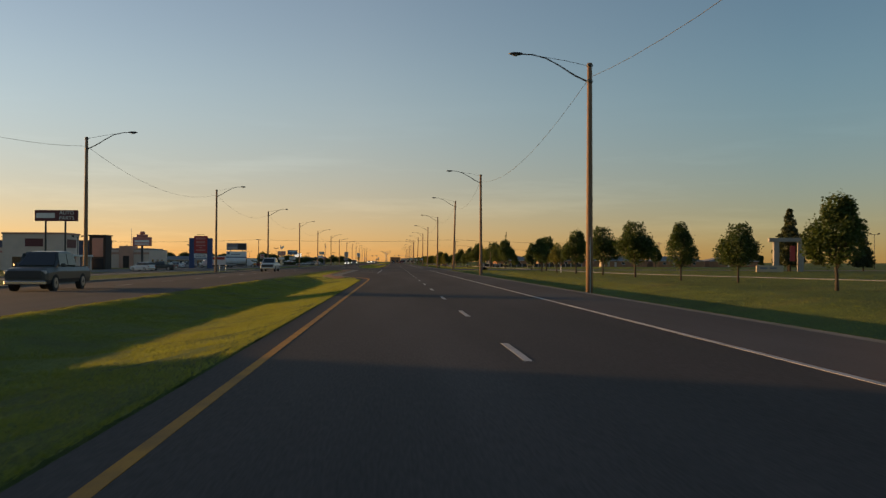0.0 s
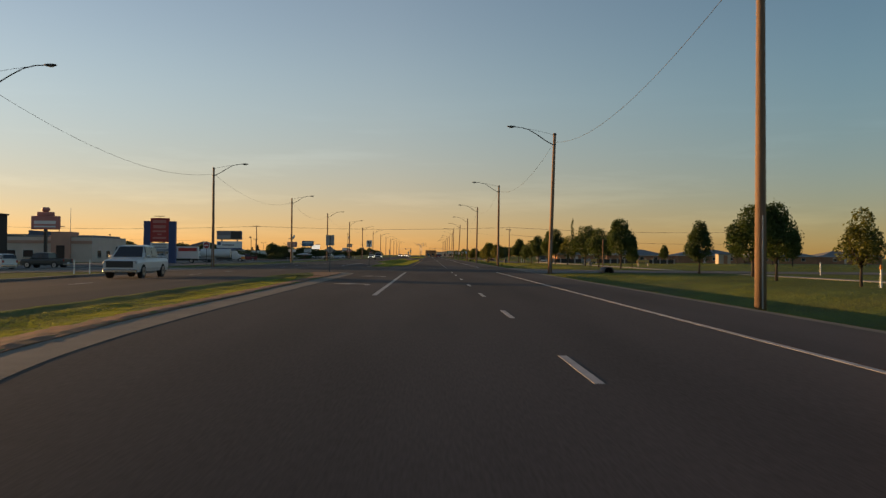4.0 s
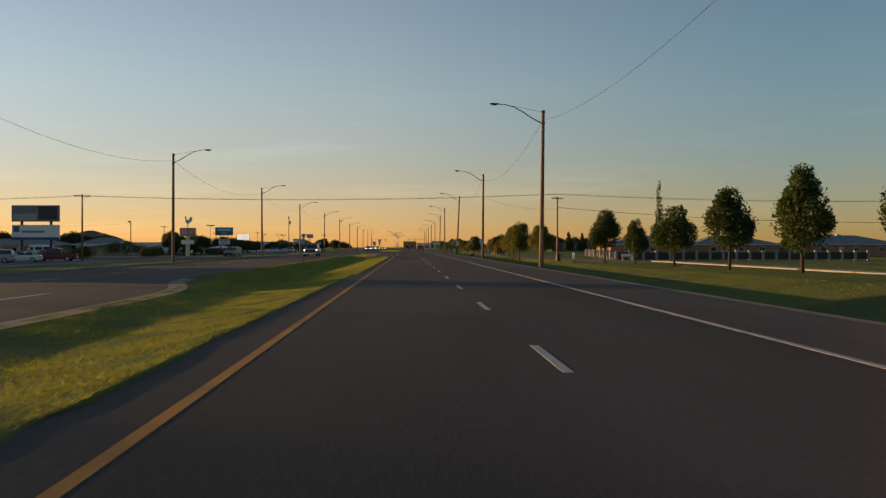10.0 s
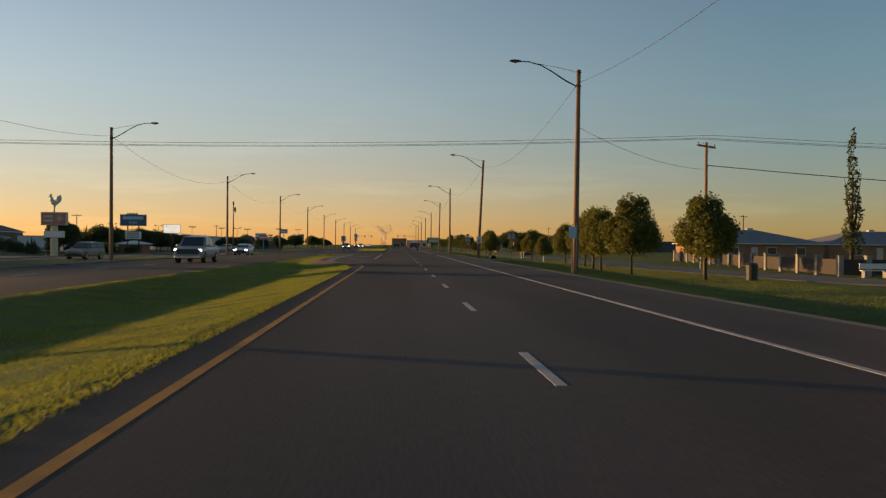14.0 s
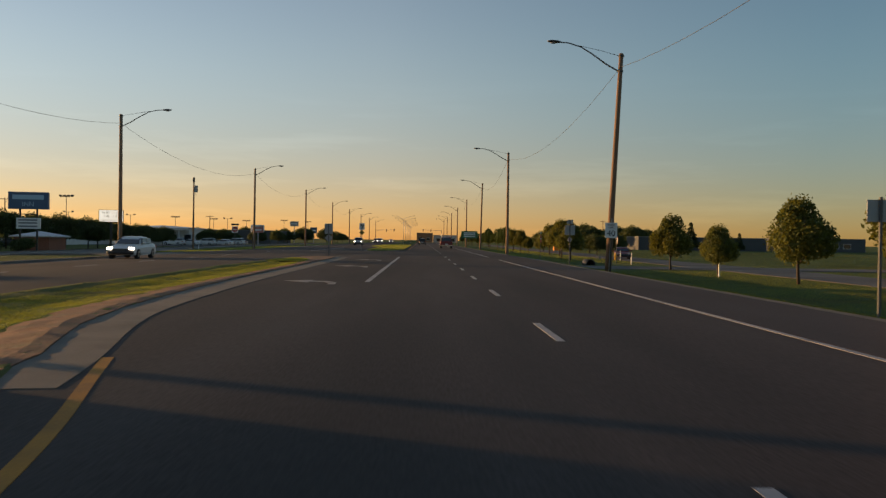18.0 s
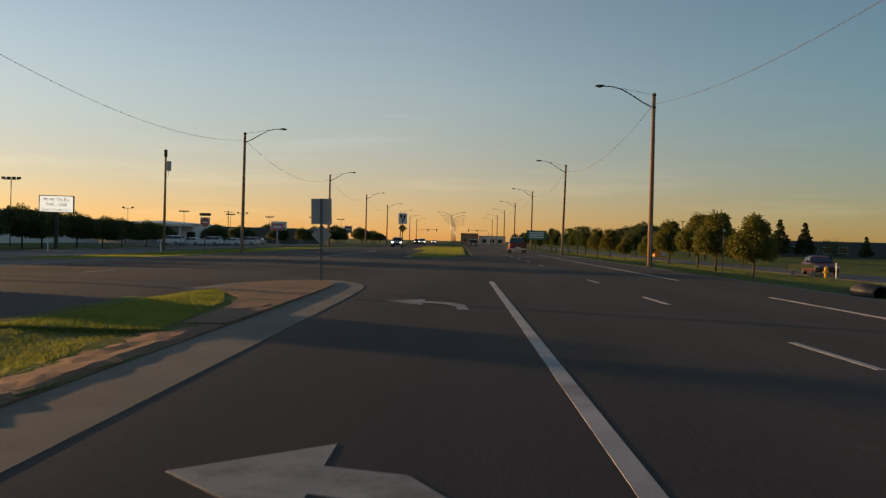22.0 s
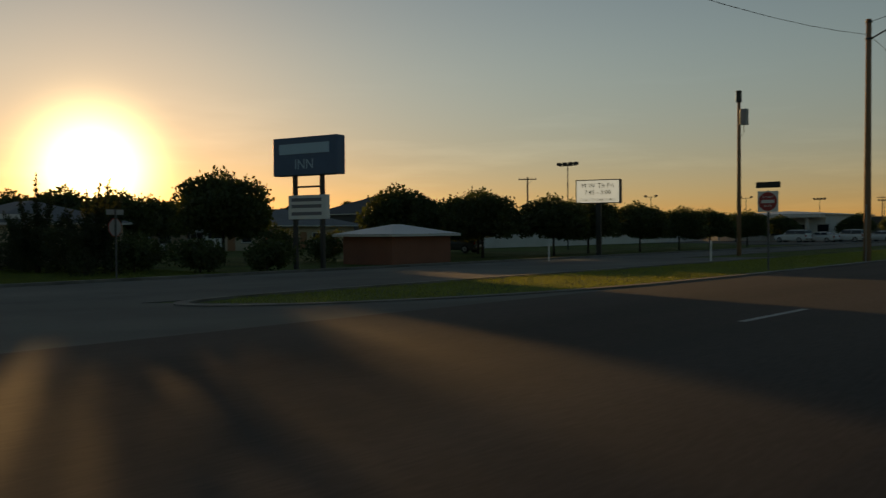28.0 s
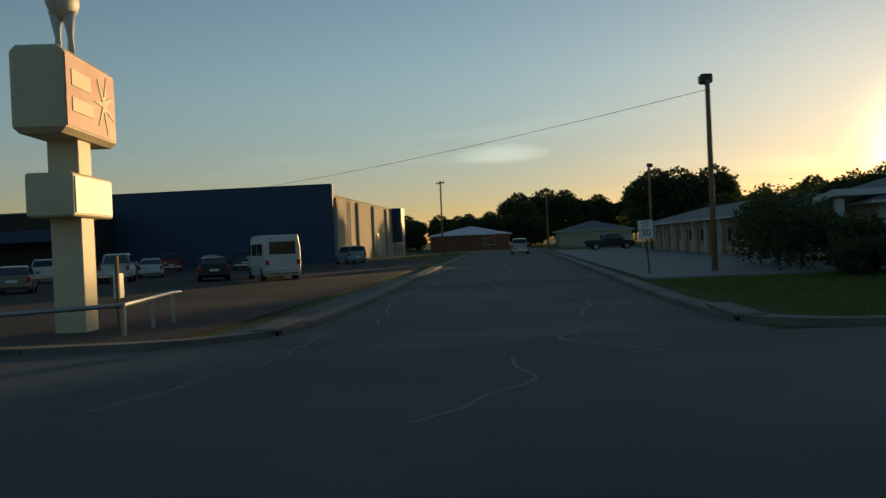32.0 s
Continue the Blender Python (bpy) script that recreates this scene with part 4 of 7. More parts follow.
def cable(a, b, sag, lab, r=0.011, name="overhead_cable"):
    a, b = Vector(a), Vector(b)
    n = 14
    pts = [a.lerp(b, k / n) - Vector((0, 0, sag * 4 * (k / n) * (1 - k / n))) for k in range(n + 1)]
    return tagged(part(name, tubed(pts, [r] * (n + 1), 5), M_CABLE), lab, "cable", "overhead cables")


for name, count in (("e", len(EAST)), ("w", len(WEST))):
    for i in range(count - 1):
        cable(tops[name, i], tops[name, i + 1], 1.5 if name == "e" else 1.6, "thin black cable slung between lamp poles")

# double-armed lamps on the median far up the road
t = thing("median_lamp", "tall steel lamp with two arms on the median", "street lamp", "median lamps")
part("pole", tubed([(0, 0, 0), (0, 0, 10.4)], [0.11, 0.07], 10), M_STEEL, t, smooth=True)
for s in (-1, 1):
    arm = part("mast_arm", tubed([(0, 0, 9.6), (s * 1.4, 0, 10.6), (s * 3.4, 0, 11.1), (s * 4.2, 0, 11.1)], [0.05, 0.05, 0.04, 0.04], 8), M_STEEL, t, smooth=True)
    part("lamp_head", boxed(s * 4.2 - 0.3, s * 4.2 + 0.3, -0.12, 0.12, 11.04, 11.2, bevel=0.04), M_DARKMETAL, t)
t.matrix_basis = pose(-5.2, 590, 0.05)
t.scale = (0.7, 0.7, 0.7)
for k in range(1, 7):
    copy_thing(t, pose(-5.2, 590 + 27 * k, 0.05))


# ---- utility poles ----
def utility_pole(x, y, h, arm, lab, rz=0.0):
    t = thing("utility_pole", lab, "utility pole", "utility poles", pose(x, y, land(x, y), 0, 0, rz))
    part("pole", tubed([(0, 0, -0.3), (0, 0, h)], [0.15, 0.1], 10), M_WOOD, t, smooth=True)
    if arm:
        part("crossarm", boxed(-1.2, 1.2, -0.06, 0.06, h - 0.35, h - 0.22), M_WOOD, t)
        for u in (-1.1, -0.45, 0.45, 1.1):
            bm = bmesh.new()
            disc(bm, 0.045, 0.16, 8, Matrix.Translation((u, 0, h - 0.14)))
            part("insulator", bm, M_STUCCO_PALE, t)
        part("brace", tubed([(0, 0.05, h - 1.0), (0.7, 0.05, h - 0.35)], [0.02, 0.02], 5), M_STEEL, t)
    return t


utility_pole(22.1, 358.3, 9.4, True, "wooden utility pole with a crossarm beside the park", 40)
utility_pole(-48.5, 362, 9.9, True, "wooden utility pole with a crossarm by the sales lot", 40)
for k, (dy, z) in enumerate(((-1.1, 9.2), (0.45, 9.2), (1.1, 9.2))):
    cable((22.1, 358.3 + dy, z), (-48.5, 362 + dy, 9.0), 0.7, "power line across the highway", 0.013)
    cable((22.1, 358.3 + dy, z), (95, 354 + dy, 8.6), 0.8, "power line over the park", 0.013)
    cable((-48.5, 362 + dy, 9.0), (-130, 366 + dy, 8.6), 0.8, "power line over the lots", 0.013)
cable((22.1, 358.3, 7.2), (95, 354, 5.4), 1.2, "thick black service cable", 0.03)
cable(tops["e", 6] - Vector((0, 0, 2.4)), (22.1, 358.3, 6.9), 0.5, "black service cable from a lamp pole")
utility_pole(-168, 437.8, 9.5, False, "thin wooden pole at the street's end")
for x, y, h in ((-150, 422.5, 10.2), (95, 354, 9), (-130, 366, 9.3), (-95, 250, 9), (-110, 300, 9), (-90, 330, 8.5), (-80, 520, 9), (70, 470, 8.5), (60, 640, 9), (-70, 640, 9)):
    utility_pole(x, y, h, True, "wooden utility pole far across the lots", 30)
# pole with two small boxes
t = utility_pole(-34.0, 481, 10.3, False, "bare wooden pole with a sensor box at the junction")
part("sensor_cap", boxed(-0.14, 0.14, -0.14, 0.14, 9.75, 10.5, bevel=0.02), M_DARKMETAL, t)
cb = part("equipment_box", boxed(0.12, 0.55, -0.2, 0.2, 8.3, 9.3, bevel=0.02), M_SIGNBACK, t)
part("conduit", tubed([(0.3, 0, 8.3), (0.34, 0, 7.9), (0.15, 0, 7.6)], [0.02] * 3, 6), M_DARKMETAL, t)


def flood_pole(x, y, h, lab, heads=1, rz=0.0):
    t = thing("floodlight_pole", lab, "lamp post", "", pose(x, y, land(x, y), 0, 0, rz))
    part("pole", tubed([(0, 0, -0.3), (0, 0, h)], [0.13 if heads == 1 else 0.07, 0.1 if heads == 1 else 0.05], 10), M_WOOD if heads == 1 else M_DARKMETAL, t, smooth=True)
    if heads == 1:
        hd = part("floodlight", boxed(0.05, 0.62, -0.25, 0.25, h - 0.1, h + 0.28, bevel=0.05), M_DARKMETAL, t)
        part("bracket", tubed([(-0.2, 0, h - 0.12), (0.5, 0, h - 0.12)], [0.03, 0.03], 6), M_STEEL, t)
    else:
        part("crossarm", tubed([(-1.0, 0, h - 0.1), (1.0, 0, h - 0.1)], [0.04, 0.04], 6), M_DARKMETAL, t)
        for k in range(heads):
            u = -1.0 + 2.0 * k / max(heads - 1, 1)
            part("floodlight", boxed(u - 0.22, u + 0.22, -0.18, 0.18, h - 0.06, h + 0.24, bevel=0.04), M_DARKMETAL, t)
    return t


fp = flood_pole(-66, 440.7, 8.0, "wooden pole with a floodlight and meter box on the motel lawn", 1, 180)
part("meter_box", boxed(-0.2, 0.2, -0.32, -0.1, 1.3, 2.0, bevel=0.02), M_SIGNBACK, fp)
flood_pole(-120, 446.5, 8.6, "wooden floodlight pole at the motel forecourt", 1, 150)
cable((-66, 440.7, gz(-66) + 7.6), (-118, 385, 6.5), 1.2, "black service cable over the side street")
flood_pole(-60.7, 501, 8.6, "thin steel mast with three floodlights", 4)
for x, y, h, k in ((-66, 232, 7, 2), (-58, 300, 6.5, 2), (-84, 560, 7.5, 2), (-76, 580, 7.5, 2), (-70, 600, 7.5, 4), (-64, 620, 7.5, 4), (-58, 640, 7.5, 4), (-52, 585, 7, 2), (-48, 655, 8, 4), (-43, 680, 8, 4), (110, 240, 8, 2)):
    flood_pole(x, y, h, "car park light mast with twin heads", k)


# ---- trees ----
def leaf_cloud(name, centres, count, size, seed, material, flat=0.0):
    """Many small leaves thrown over overlapping lobes, thinner inside, with gaps."""
    r = np.random.default_rng(seed)
    c = np.array([q[:3] for q in centres])
    rad = np.array([q[3:6] for q in centres])
    pick = r.choice(len(c), count, p=(rad.prod(1) ** 0.67) / (rad.prod(1) ** 0.67).sum())
    d = r.normal(size=(count, 3))
    d /= np.linalg.norm(d, axis=1, keepdims=True)
    rr = r.uniform(0.45, 1.0, count) ** 0.6 * (1 + 0.10 * np.sin(d[:, 0] * 7 + d[:, 2] * 5 + seed) + 0.07 * r.normal(size=count))
    p = c[pick] + d * rad[pick] * rr[:, None]
    a = r.normal(size=(count, 3))
    a /= np.linalg.norm(a, axis=1, keepdims=True)
    b = np.cross(a, r.normal(size=(count, 3)))
    b /= np.linalg.norm(b, axis=1, keepdims=True)
    s = size * r.uniform(0.55, 1.25, (count, 1))
    v = np.stack([p - a * s, p + b * s * 0.55, p + a * s, p - b * s * 0.55], 1).astype(np.float32)
    me = bpy.data.meshes.new(name)
    me.vertices.add(4 * count)
    me.loops.add(4 * count)
    me.polygons.add(count)
    me.vertices.foreach_set("co", v.ravel())
    me.loops.foreach_set("vertex_index", np.arange(4 * count, dtype=np.int32))
    me.polygons.foreach_set("loop_start", np.arange(0, 4 * count, 4, dtype=np.int32))
    me.polygons.foreach_set("loop_total", np.full(count, 4, np.int32))
    me.update()
    me.materials.append(material)
    return me


def tree(lab, group, h, w, seed, material, shape="round", stem=0.24, count=5200, leaf=0.17):
    """A tapered trunk that forks into limbs, under a crown of small leaves. h, w: height and crown width."""
    r = random.Random(seed)
    t = thing("tree", lab, "tree", group)
    base = h * stem
    bm = bmesh.new()
    bend = [(0, 0, -0.15), (r.uniform(-.05, .05), r.uniform(-.05, .05), base * 0.6), (r.uniform(-.1, .1), r.uniform(-.1, .1), base * 1.2), (r.uniform(-.2, .2), r.uniform(-.2, .2), h * 0.7)]
    tk = 0.017 * h + 0.025
    tube(bm, bend, [tk, tk * 0.8, tk * 0.6, tk * 0.18], 9)
    lobes = []
    for k in range(7):
        a = 2 * math.pi * k / 7 + r.uniform(-.3, .3)
        z0 = base * r.uniform(0.85, 1.25)
        reach = w * 0.5 * r.uniform(0.55, 0.8)
        tip = Vector((math.cos(a) * reach, math.sin(a) * reach, h * r.uniform(0.5, 0.75)))
        tube(bm, [Vector((0, 0, z0)), Vector((tip.x * 0.45, tip.y * 0.45, (z0 + tip.z) * 0.45)), tip], [tk * 0.4, tk * 0.28, tk * 0.08], 6)
    bmesh.ops.recalc_face_normals(bm, faces=bm.faces)
    part("trunk", bm, M_BARK, t, smooth=True)
    if shape == "round":
        lobes.append((0, 0, base + (h - base) * 0.38, w * 0.40, w * 0.40, (h - base) * 0.38))
        lobes.append((0, 0, base + (h - base) * 0.72, w * 0.22, w * 0.22, (h - base) * 0.27))
        for k in range(15):
            a = 2.4 * k + r.uniform(-.3, .3)
            f = r.uniform(0.15, 0.95)
            q = w * 0.31 * (1 - 0.72 * max(f - 0.3, 0) / 0.7)
            s = w * r.uniform(0.13, 0.21) * (1 - 0.3 * f)
            lobes.append((math.cos(a) * q, math.sin(a) * q, base + (h - base) * (0.1 + 0.76 * f), s, s, s * 1.15))
    elif shape == "wide":
        for k in range(16):
            a = 2.4 * k
            q = w * 0.36 * math.sqrt((k + 0.5) / 16)
            s = w * r.uniform(0.13, 0.22)
            lobes.append((math.cos(a) * q, math.sin(a) * q, h * (0.82 - 0.35 * (q / w * 2) ** 2 - r.uniform(0, 0.22)), s, s, s * 0.8))
            lobes.append((math.cos(a) * q * 1.1, math.sin(a) * q * 1.1, h * r.uniform(stem + 0.02, 0.55), s, s, s * 0.7))
    elif shape == "narrow":
        for k in range(9):
            f = k / 8
            lobes.append((r.uniform(-.1, .1) * w, r.uniform(-.1, .1) * w, base + (h - base) * f * 0.95, w * (0.42 - 0.3 * f), w * (0.42 - 0.3 * f), h * 0.09))
    part_me = leaf_cloud("crown", lobes, count, leaf, seed, material)
    crown = new("crown", part_me)
    crown.parent = t
    return t


def conifer(lab, h, w, seed, rows=17, lean=0.0):
    r = random.Random(seed)
    t = thing("conifer", lab, "tree", "conifers")
    part("trunk", tubed([(0, 0, -0.15), (0, 0, h * 0.95)], [0.035 * h * 0.6, 0.01], 8), M_BARK, t, smooth=True)
    lobes = []
    for k in range(rows):
        f = k / (rows - 1)
        for j in range(max(2, int(8 * (1 - f)))):
            a = 2.4 * (k * 3 + j) + r.uniform(-.4, .4)
            q = w * 0.5 * (1 - f) ** 0.8 * r.uniform(0.45, 1.0)
            lobes.append((math.cos(a) * q + lean * f, math.sin(a) * q, h * (0.1 + 0.88 * f) + q * 0.25, w * (0.17 - 0.1 * f) + 0.05, w * (0.17 - 0.1 * f) + 0.05, 0.042 * h * r.uniform(0.7, 1.2)))
    crown = new("crown", leaf_cloud("crown", lobes, 8000, 0.13, seed, M_NEEDLE))
    crown.parent = t
    return t


KINDS = [tree("young ornamental pear tree with a dense green crown on mown grass", "park trees", 6.4, 4.6, 11, M_LEAF, count=11000, leaf=0.115),
         tree("round leafy pear tree on mown grass", "park trees", 6.0, 5.2, 12, M_LEAF, count=11000, leaf=0.115),
         tree("pear tree with an egg shaped crown on mown grass", "park trees", 6.8, 4.2, 13, M_LEAF, stem=0.2, count=11000, leaf=0.115),
         tree("small thin leaved tree turning yellow", "park trees", 5.0, 3.2, 14, M_LEAF_YEL, count=4200, leaf=0.1),
         tree("bushy roadside tree with sunlit yellow green leaves", "roadside trees", 5.0, 4.3, 15, M_LEAF_YEL, count=11000, leaf=0.105),
         tree("wide dark shade tree with a bare lower trunk", "shade trees", 6.2, 7.5, 16, M_LEAF_DARK, "wide", 0.36, 17000, 0.16),
         tree("big dark old tree behind the lots", "background trees", 11.5, 11, 17, M_LEAF_DARK, "wide", 0.1, 12000, 0.34),
         tree("tall narrow half bare poplar", "park trees", 12.2, 2.2, 18, M_LEAF_DARK, "narrow", 0.2, 1500, 0.16),
         tree("rounded big green tree at the end of the street", "background trees", 8.5, 9.0, 19, M_LEAF, "round", 0.1, 9000, 0.26)]
used = set()


def plant(kind, x, y, s=1.0, turn=0.0, lab="", tall=1.0):
    src = KINDS[kind]
    if kind not in used:
        used.add(kind)
        ob = src
        ob.matrix_basis = pose(x, y, land(x, y) - 0.03, 0, 0, turn)
    else:
        ob = copy_thing(src, pose(x, y, land(x, y) - 0.03, 0, 0, turn))
    ob.scale = (s, s, s * tall)
    if lab:
        ob["label"] = lab
    return ob


rr = random.Random(9)
# row by the park: kind, x, y, size
PARK = [(0, 22.0, 88.4, 5.0), (1, 23.0, 103.4, 4.1), (2, 22.0, 112.1, 4.6), (1, 22.6, 127, 5.3), (1, 22.0, 137.2, 5.2), (0, 21.5, 148.5, 5.3), (3, 21.3, 159.6, 4.0), (0, 21.0, 169.4, 4.9), (1, 23.5, 180, 5.4), (2, 23.0, 191, 4.6),
        (0, 21.9, 216.5, 5.9), (2, 24.5, 222, 3.0), (1, 21.9, 229.5, 5.1), (1, 22.1, 240.3, 5.8), (3, 21.5, 252.5, 4.7), (1, 21.2, 263.5, 6.0), (2, 22.2, 278.3, 6.2), (0, 21.3, 287, 5.6), (1, 21.4, 299.4, 5.0), (2, 21.2, 310.6, 4.3), (0, 21.1, 322.8, 5.9)]
HEIGHTS = (6.4, 6.0, 6.8, 5.0, 5.0)
for k, x, y, hh in PARK:
    plant(k, x, y, hh / HEIGHTS[k], rr.uniform(0, 360))
for x, y, hh in ((17.8, 346.3, 5.0), (16.3, 356.6, 5.6), (16.6, 366.8, 5.2), (17.2, 372.5, 5.5), (19.0, 384.0, 5.3), (19.4, 396.0, 4.65), (18.4, 405.4, 3.3), (18.9, 417.6, 4.3), (16.5, 448.9, 4.3), (17.4, 460.5, 4.9), (18.8, 471.0, 5.1), (19.4, 484.6, 4.8), (19.6, 496.5, 3.1), (18.9, 507.0, 2.9), (18.8, 518.1, 4.3), (18.2, 526.0, 4.5), (18.4, 540, 4.2), (18.6, 552.0, 4.3), (18.5, 565, 4.2)):
    plant(4 if y < 530 else 1, x, y, hh / 5.0, rr.uniform(0, 360))
for k in range(14):
    plant(1 if k % 2 else 0, 18.5 + rr.uniform(-1, 2), 578 + 13 * k, rr.uniform(0.65, 0.9), rr.uniform(0, 360), "roadside tree far up the road")
plant(7, 42.7, 376.7, 1.05)
for x, y, s in ((90.5, 372, 1.3), (93.8, 354, 1.2), (60, 260, 0.85), (78, 405, 0.9)):
    plant(2, x, y, s, rr.uniform(0, 360), "garden tree among the park houses")
# shade trees west of the junction
for x, y, s in ((-52, 477, 0.9), (-50.5, 484, 0.86), (-51.5, 490.5, 0.84), (-50.5, 497.5, 0.8), (-50, 504, 0.74), (-50.2, 511, 0.72), (-49.5, 518.5, 0.7), (-59, 476, 1.0), (-60, 486, 0.95)):
    plant(5, x, y, s, rr.uniform(0, 360))
for x, y, s in ((-66, 553, 0.75), (-60, 556, 0.7), (-51.5, 561, 0.72), (-47, 568, 0.65), (-45, 590, 0.7), (-43, 612, 0.75), (-58, 606, 0.8)):
    plant(5, x, y, s, rr.uniform(0, 360), "dark round tree before the stores")
plant(5, -61, 460.5, 0.98, 20, "tall leafy tree beside the motel sign", 1.15)
# the last three are added to keep low sun off the side street
for x, y, s in ((-80, 462, 1.0), (-88, 470, 1.0), (-88, 461, 1.1), (-97, 461.5, 1.1), (-106, 460.8, 1.1)):
    plant(5, x, y, s, rr.uniform(0, 360), "dark garden tree behind the motel lawn, some added for shade")
# big trees along the west skyline
for k in range(34):
    yy = 380 + k * 5.4 + rr.uniform(-2, 2)
    rise = float(np.interp(yy, (424, 430, 435, 441, 447, 458, 463, 469, 476, 486, 500), (0.5, 0.62, 1.1, 1.05, 0.92, 0.85, 1.15, 1.28, 0.85, 0.7, 0.65)))
    back = 1.3 if 420 < yy < 460 else 1.0
    plant(6, -206 - rr.uniform(0, 12) - (back - 1) * 180, 432 + (yy - 432) * back, (1.3 if back == 1 else 1.45) * rise * rr.uniform(0.86, 0.98), rr.uniform(0, 360))
for k in range(14):
    plant(6, -140 - rr.uniform(0, 40), 466 + k * 8 + rr.uniform(-3, 3), rr.uniform(0.66, 0.82) if k < 8 else rr.uniform(0.6, 0.85), rr.uniform(0, 360))
for k in range(12):
    plant(5, -118 - rr.uniform(0, 30), 160 + k * 15 + rr.uniform(-5, 5), rr.uniform(0.7, 1.0), rr.uniform(0, 360), "dark tree behind the stores")
for k in range(22):
    plant(5, rr.uniform(-90, -34), 640 + k * 9, rr.uniform(0.7, 1.05), rr.uniform(0, 360), "dark tree far beyond the stores")
for k in range(20):
    plant(5, rr.uniform(0.17, 0.29) * (95 + k * 16), 480 + k * 16, min(0.007 * (95 + k * 16) * rr.uniform(0.65, 1.0), 1.3), rr.uniform(0, 360), "dark tree beyond the park")
for k in range(16):
    plant(6, 150 + rr.uniform(0, 90), 60 + k * 30 + rr.uniform(-8, 8), rr.uniform(0.45, 0.7), rr.uniform(0, 360), "dark tree far across the park")
plant(8, -226, 435.6, 1.2)
for k in range(13):
    plant(6, -208 - rr.uniform(0, 25), 384 + 4.4 * k + rr.uniform(-2, 2), rr.uniform(0.55, 0.72), rr.uniform(0, 360), "dark tree behind the houses at the street's end")


def juniper(lab, h, w, seed, spires):
    """Ragged evergreen: a wide low mass and upswept pointed leaders. spires: (x, y, height) shares of the tips."""
    r = random.Random(seed)
    t = thing("juniper", lab, "tree", "junipers")
    bm = bmesh.new()
    tube(bm, [(0, 0, -0.15), (0.05, 0, h * 0.3), (0.05, 0.05, h * 0.55)], [0.16, 0.11, 0.03], 8)
    lobes = []
    for k in range(15):
        a = 2.4 * k + r.uniform(-0.4, 0.4)
        q = w * 0.36 * math.sqrt((k + 0.5) / 15)
        sz = w * r.uniform(0.10, 0.17)
        lobes.append((math.cos(a) * q, math.sin(a) * q, h * (0.1 + 0.38 * r.random() * (1 - q / w)), sz, sz, sz * 1.2))
    for dx, dy, top in spires:
        tip = Vector((dx * w, dy * w, top * h))
        foot = Vector((dx * w * 0.35, dy * w * 0.35, h * 0.22))
        tube(bm, [foot, foot.lerp(tip, 0.6), tip], [0.06, 0.04, 0.01], 6)
        n = 15
        for j in range(n):
            f = j / (n - 1)
            c = foot.lerp(tip, f)
            q = w * 0.125 * (1 - f) ** 0.75 + 0.06
            lobes.append((c.x, c.y, c.z, q * 0.55, q * 0.55, 0.05 * h))
            for _ in range(3):
                a = r.uniform(0, 2 * math.pi)
                reach = q * r.uniform(0.7, 1.6)
                for g in (0.45, 0.75, 1.0):
                    lobes.append((c.x + math.cos(a) * reach * g, c.y + math.sin(a) * reach * g, c.z + reach * g * 0.75, q * 0.36 * (1.25 - g), q * 0.36 * (1.25 - g), q * 0.45 * (1.3 - g)))
    bmesh.ops.recalc_face_normals(bm, faces=bm.faces)
    part("trunk", bm, M_BARK, t, smooth=True)
    crown = new("crown", leaf_cloud("crown", lobes, 26000, 0.06, seed, M_NEEDLE))
    crown.parent = t
    return t


jun = juniper("tall ragged juniper with one pointed leader against the evening sun", 5.1, 4.4, 77, ((0, 0, 1.0), (0.05, -0.22, 0.76), (0, 0.17, 0.84), (-0.1, -0.34, 0.6), (0.1, 0.3, 0.62)))
jun.matrix_basis = pose(-57.3, 446.6, land(-57, 446))
jun_fan = juniper("juniper with a fan of upswept ragged leaders on the lawn", 4.8, 4.4, 78, ((0, 0.02, 0.86), (0.05, 0.16, 0.97), (0, 0.30, 1.0), (0.05, 0.42, 0.86), (-0.05, -0.2, 0.68), (0, 0.48, 0.68)))
jun_fan.matrix_basis = pose(-52.6, 447.0, land(-52, 447))
for x, y, sc, z in ((-61.2, 447.1, 0.7, 0.85), (-54.9, 448.2, 0.8, 0.75)):
    o = copy_thing(jun, pose(x, y, land(x, y), 0, 0, rr.uniform(0, 360)))
    o.scale = (sc, sc, sc * z)
    o["label"] = "low ragged juniper on the motel lawn"
firs = conifer("dark conifer on a lawn", 5.2, 3.0, 31)
firs.matrix_basis = pose(66.5, 190, 0)
firs.scale = (1.5, 1.5, 1.6)
for x, y, s, z in ((64.5, 185, 1.75, 1.1), (78, 187, 1.2, 1.0), (64, 575, 1.5, 1.0), (69.6, 576, 1.4, 1.0), (82, 575, 0.9, 1), (-84, 545, 1.2, 1), (-88, 552, 1.0, 1)):
    o = copy_thing(firs, pose(x, y, land(x, y), 0, 0, rr.uniform(0, 360)))
    o.scale = (s, s, s * z)
    if x > 0 or y > 500:
        o["label"] = "dark conifer on a lawn"


def shrub(x, y, w, h, seed, lab, material=None):
    r = random.Random(seed)
    t = thing("shrub", lab, "shrub", "shrubs", pose(x, y, land(x, y)))
    lobes = [(r.uniform(-.3, .3) * w, r.uniform(-.3, .3) * w, h * r.uniform(0.3, 0.62), w * 0.28, w * 0.28, h * 0.36) for _ in range(9)]
    c = new("foliage", leaf_cloud("foliage", lobes, 2600, 0.11, seed, material or M_LEAF_DARK))
    c.parent = t
    part("stems", tubed([(0, 0, -0.1), (0.05, 0, h * 0.5)], [0.06, 0.02], 6), M_BARK, t)
    return t


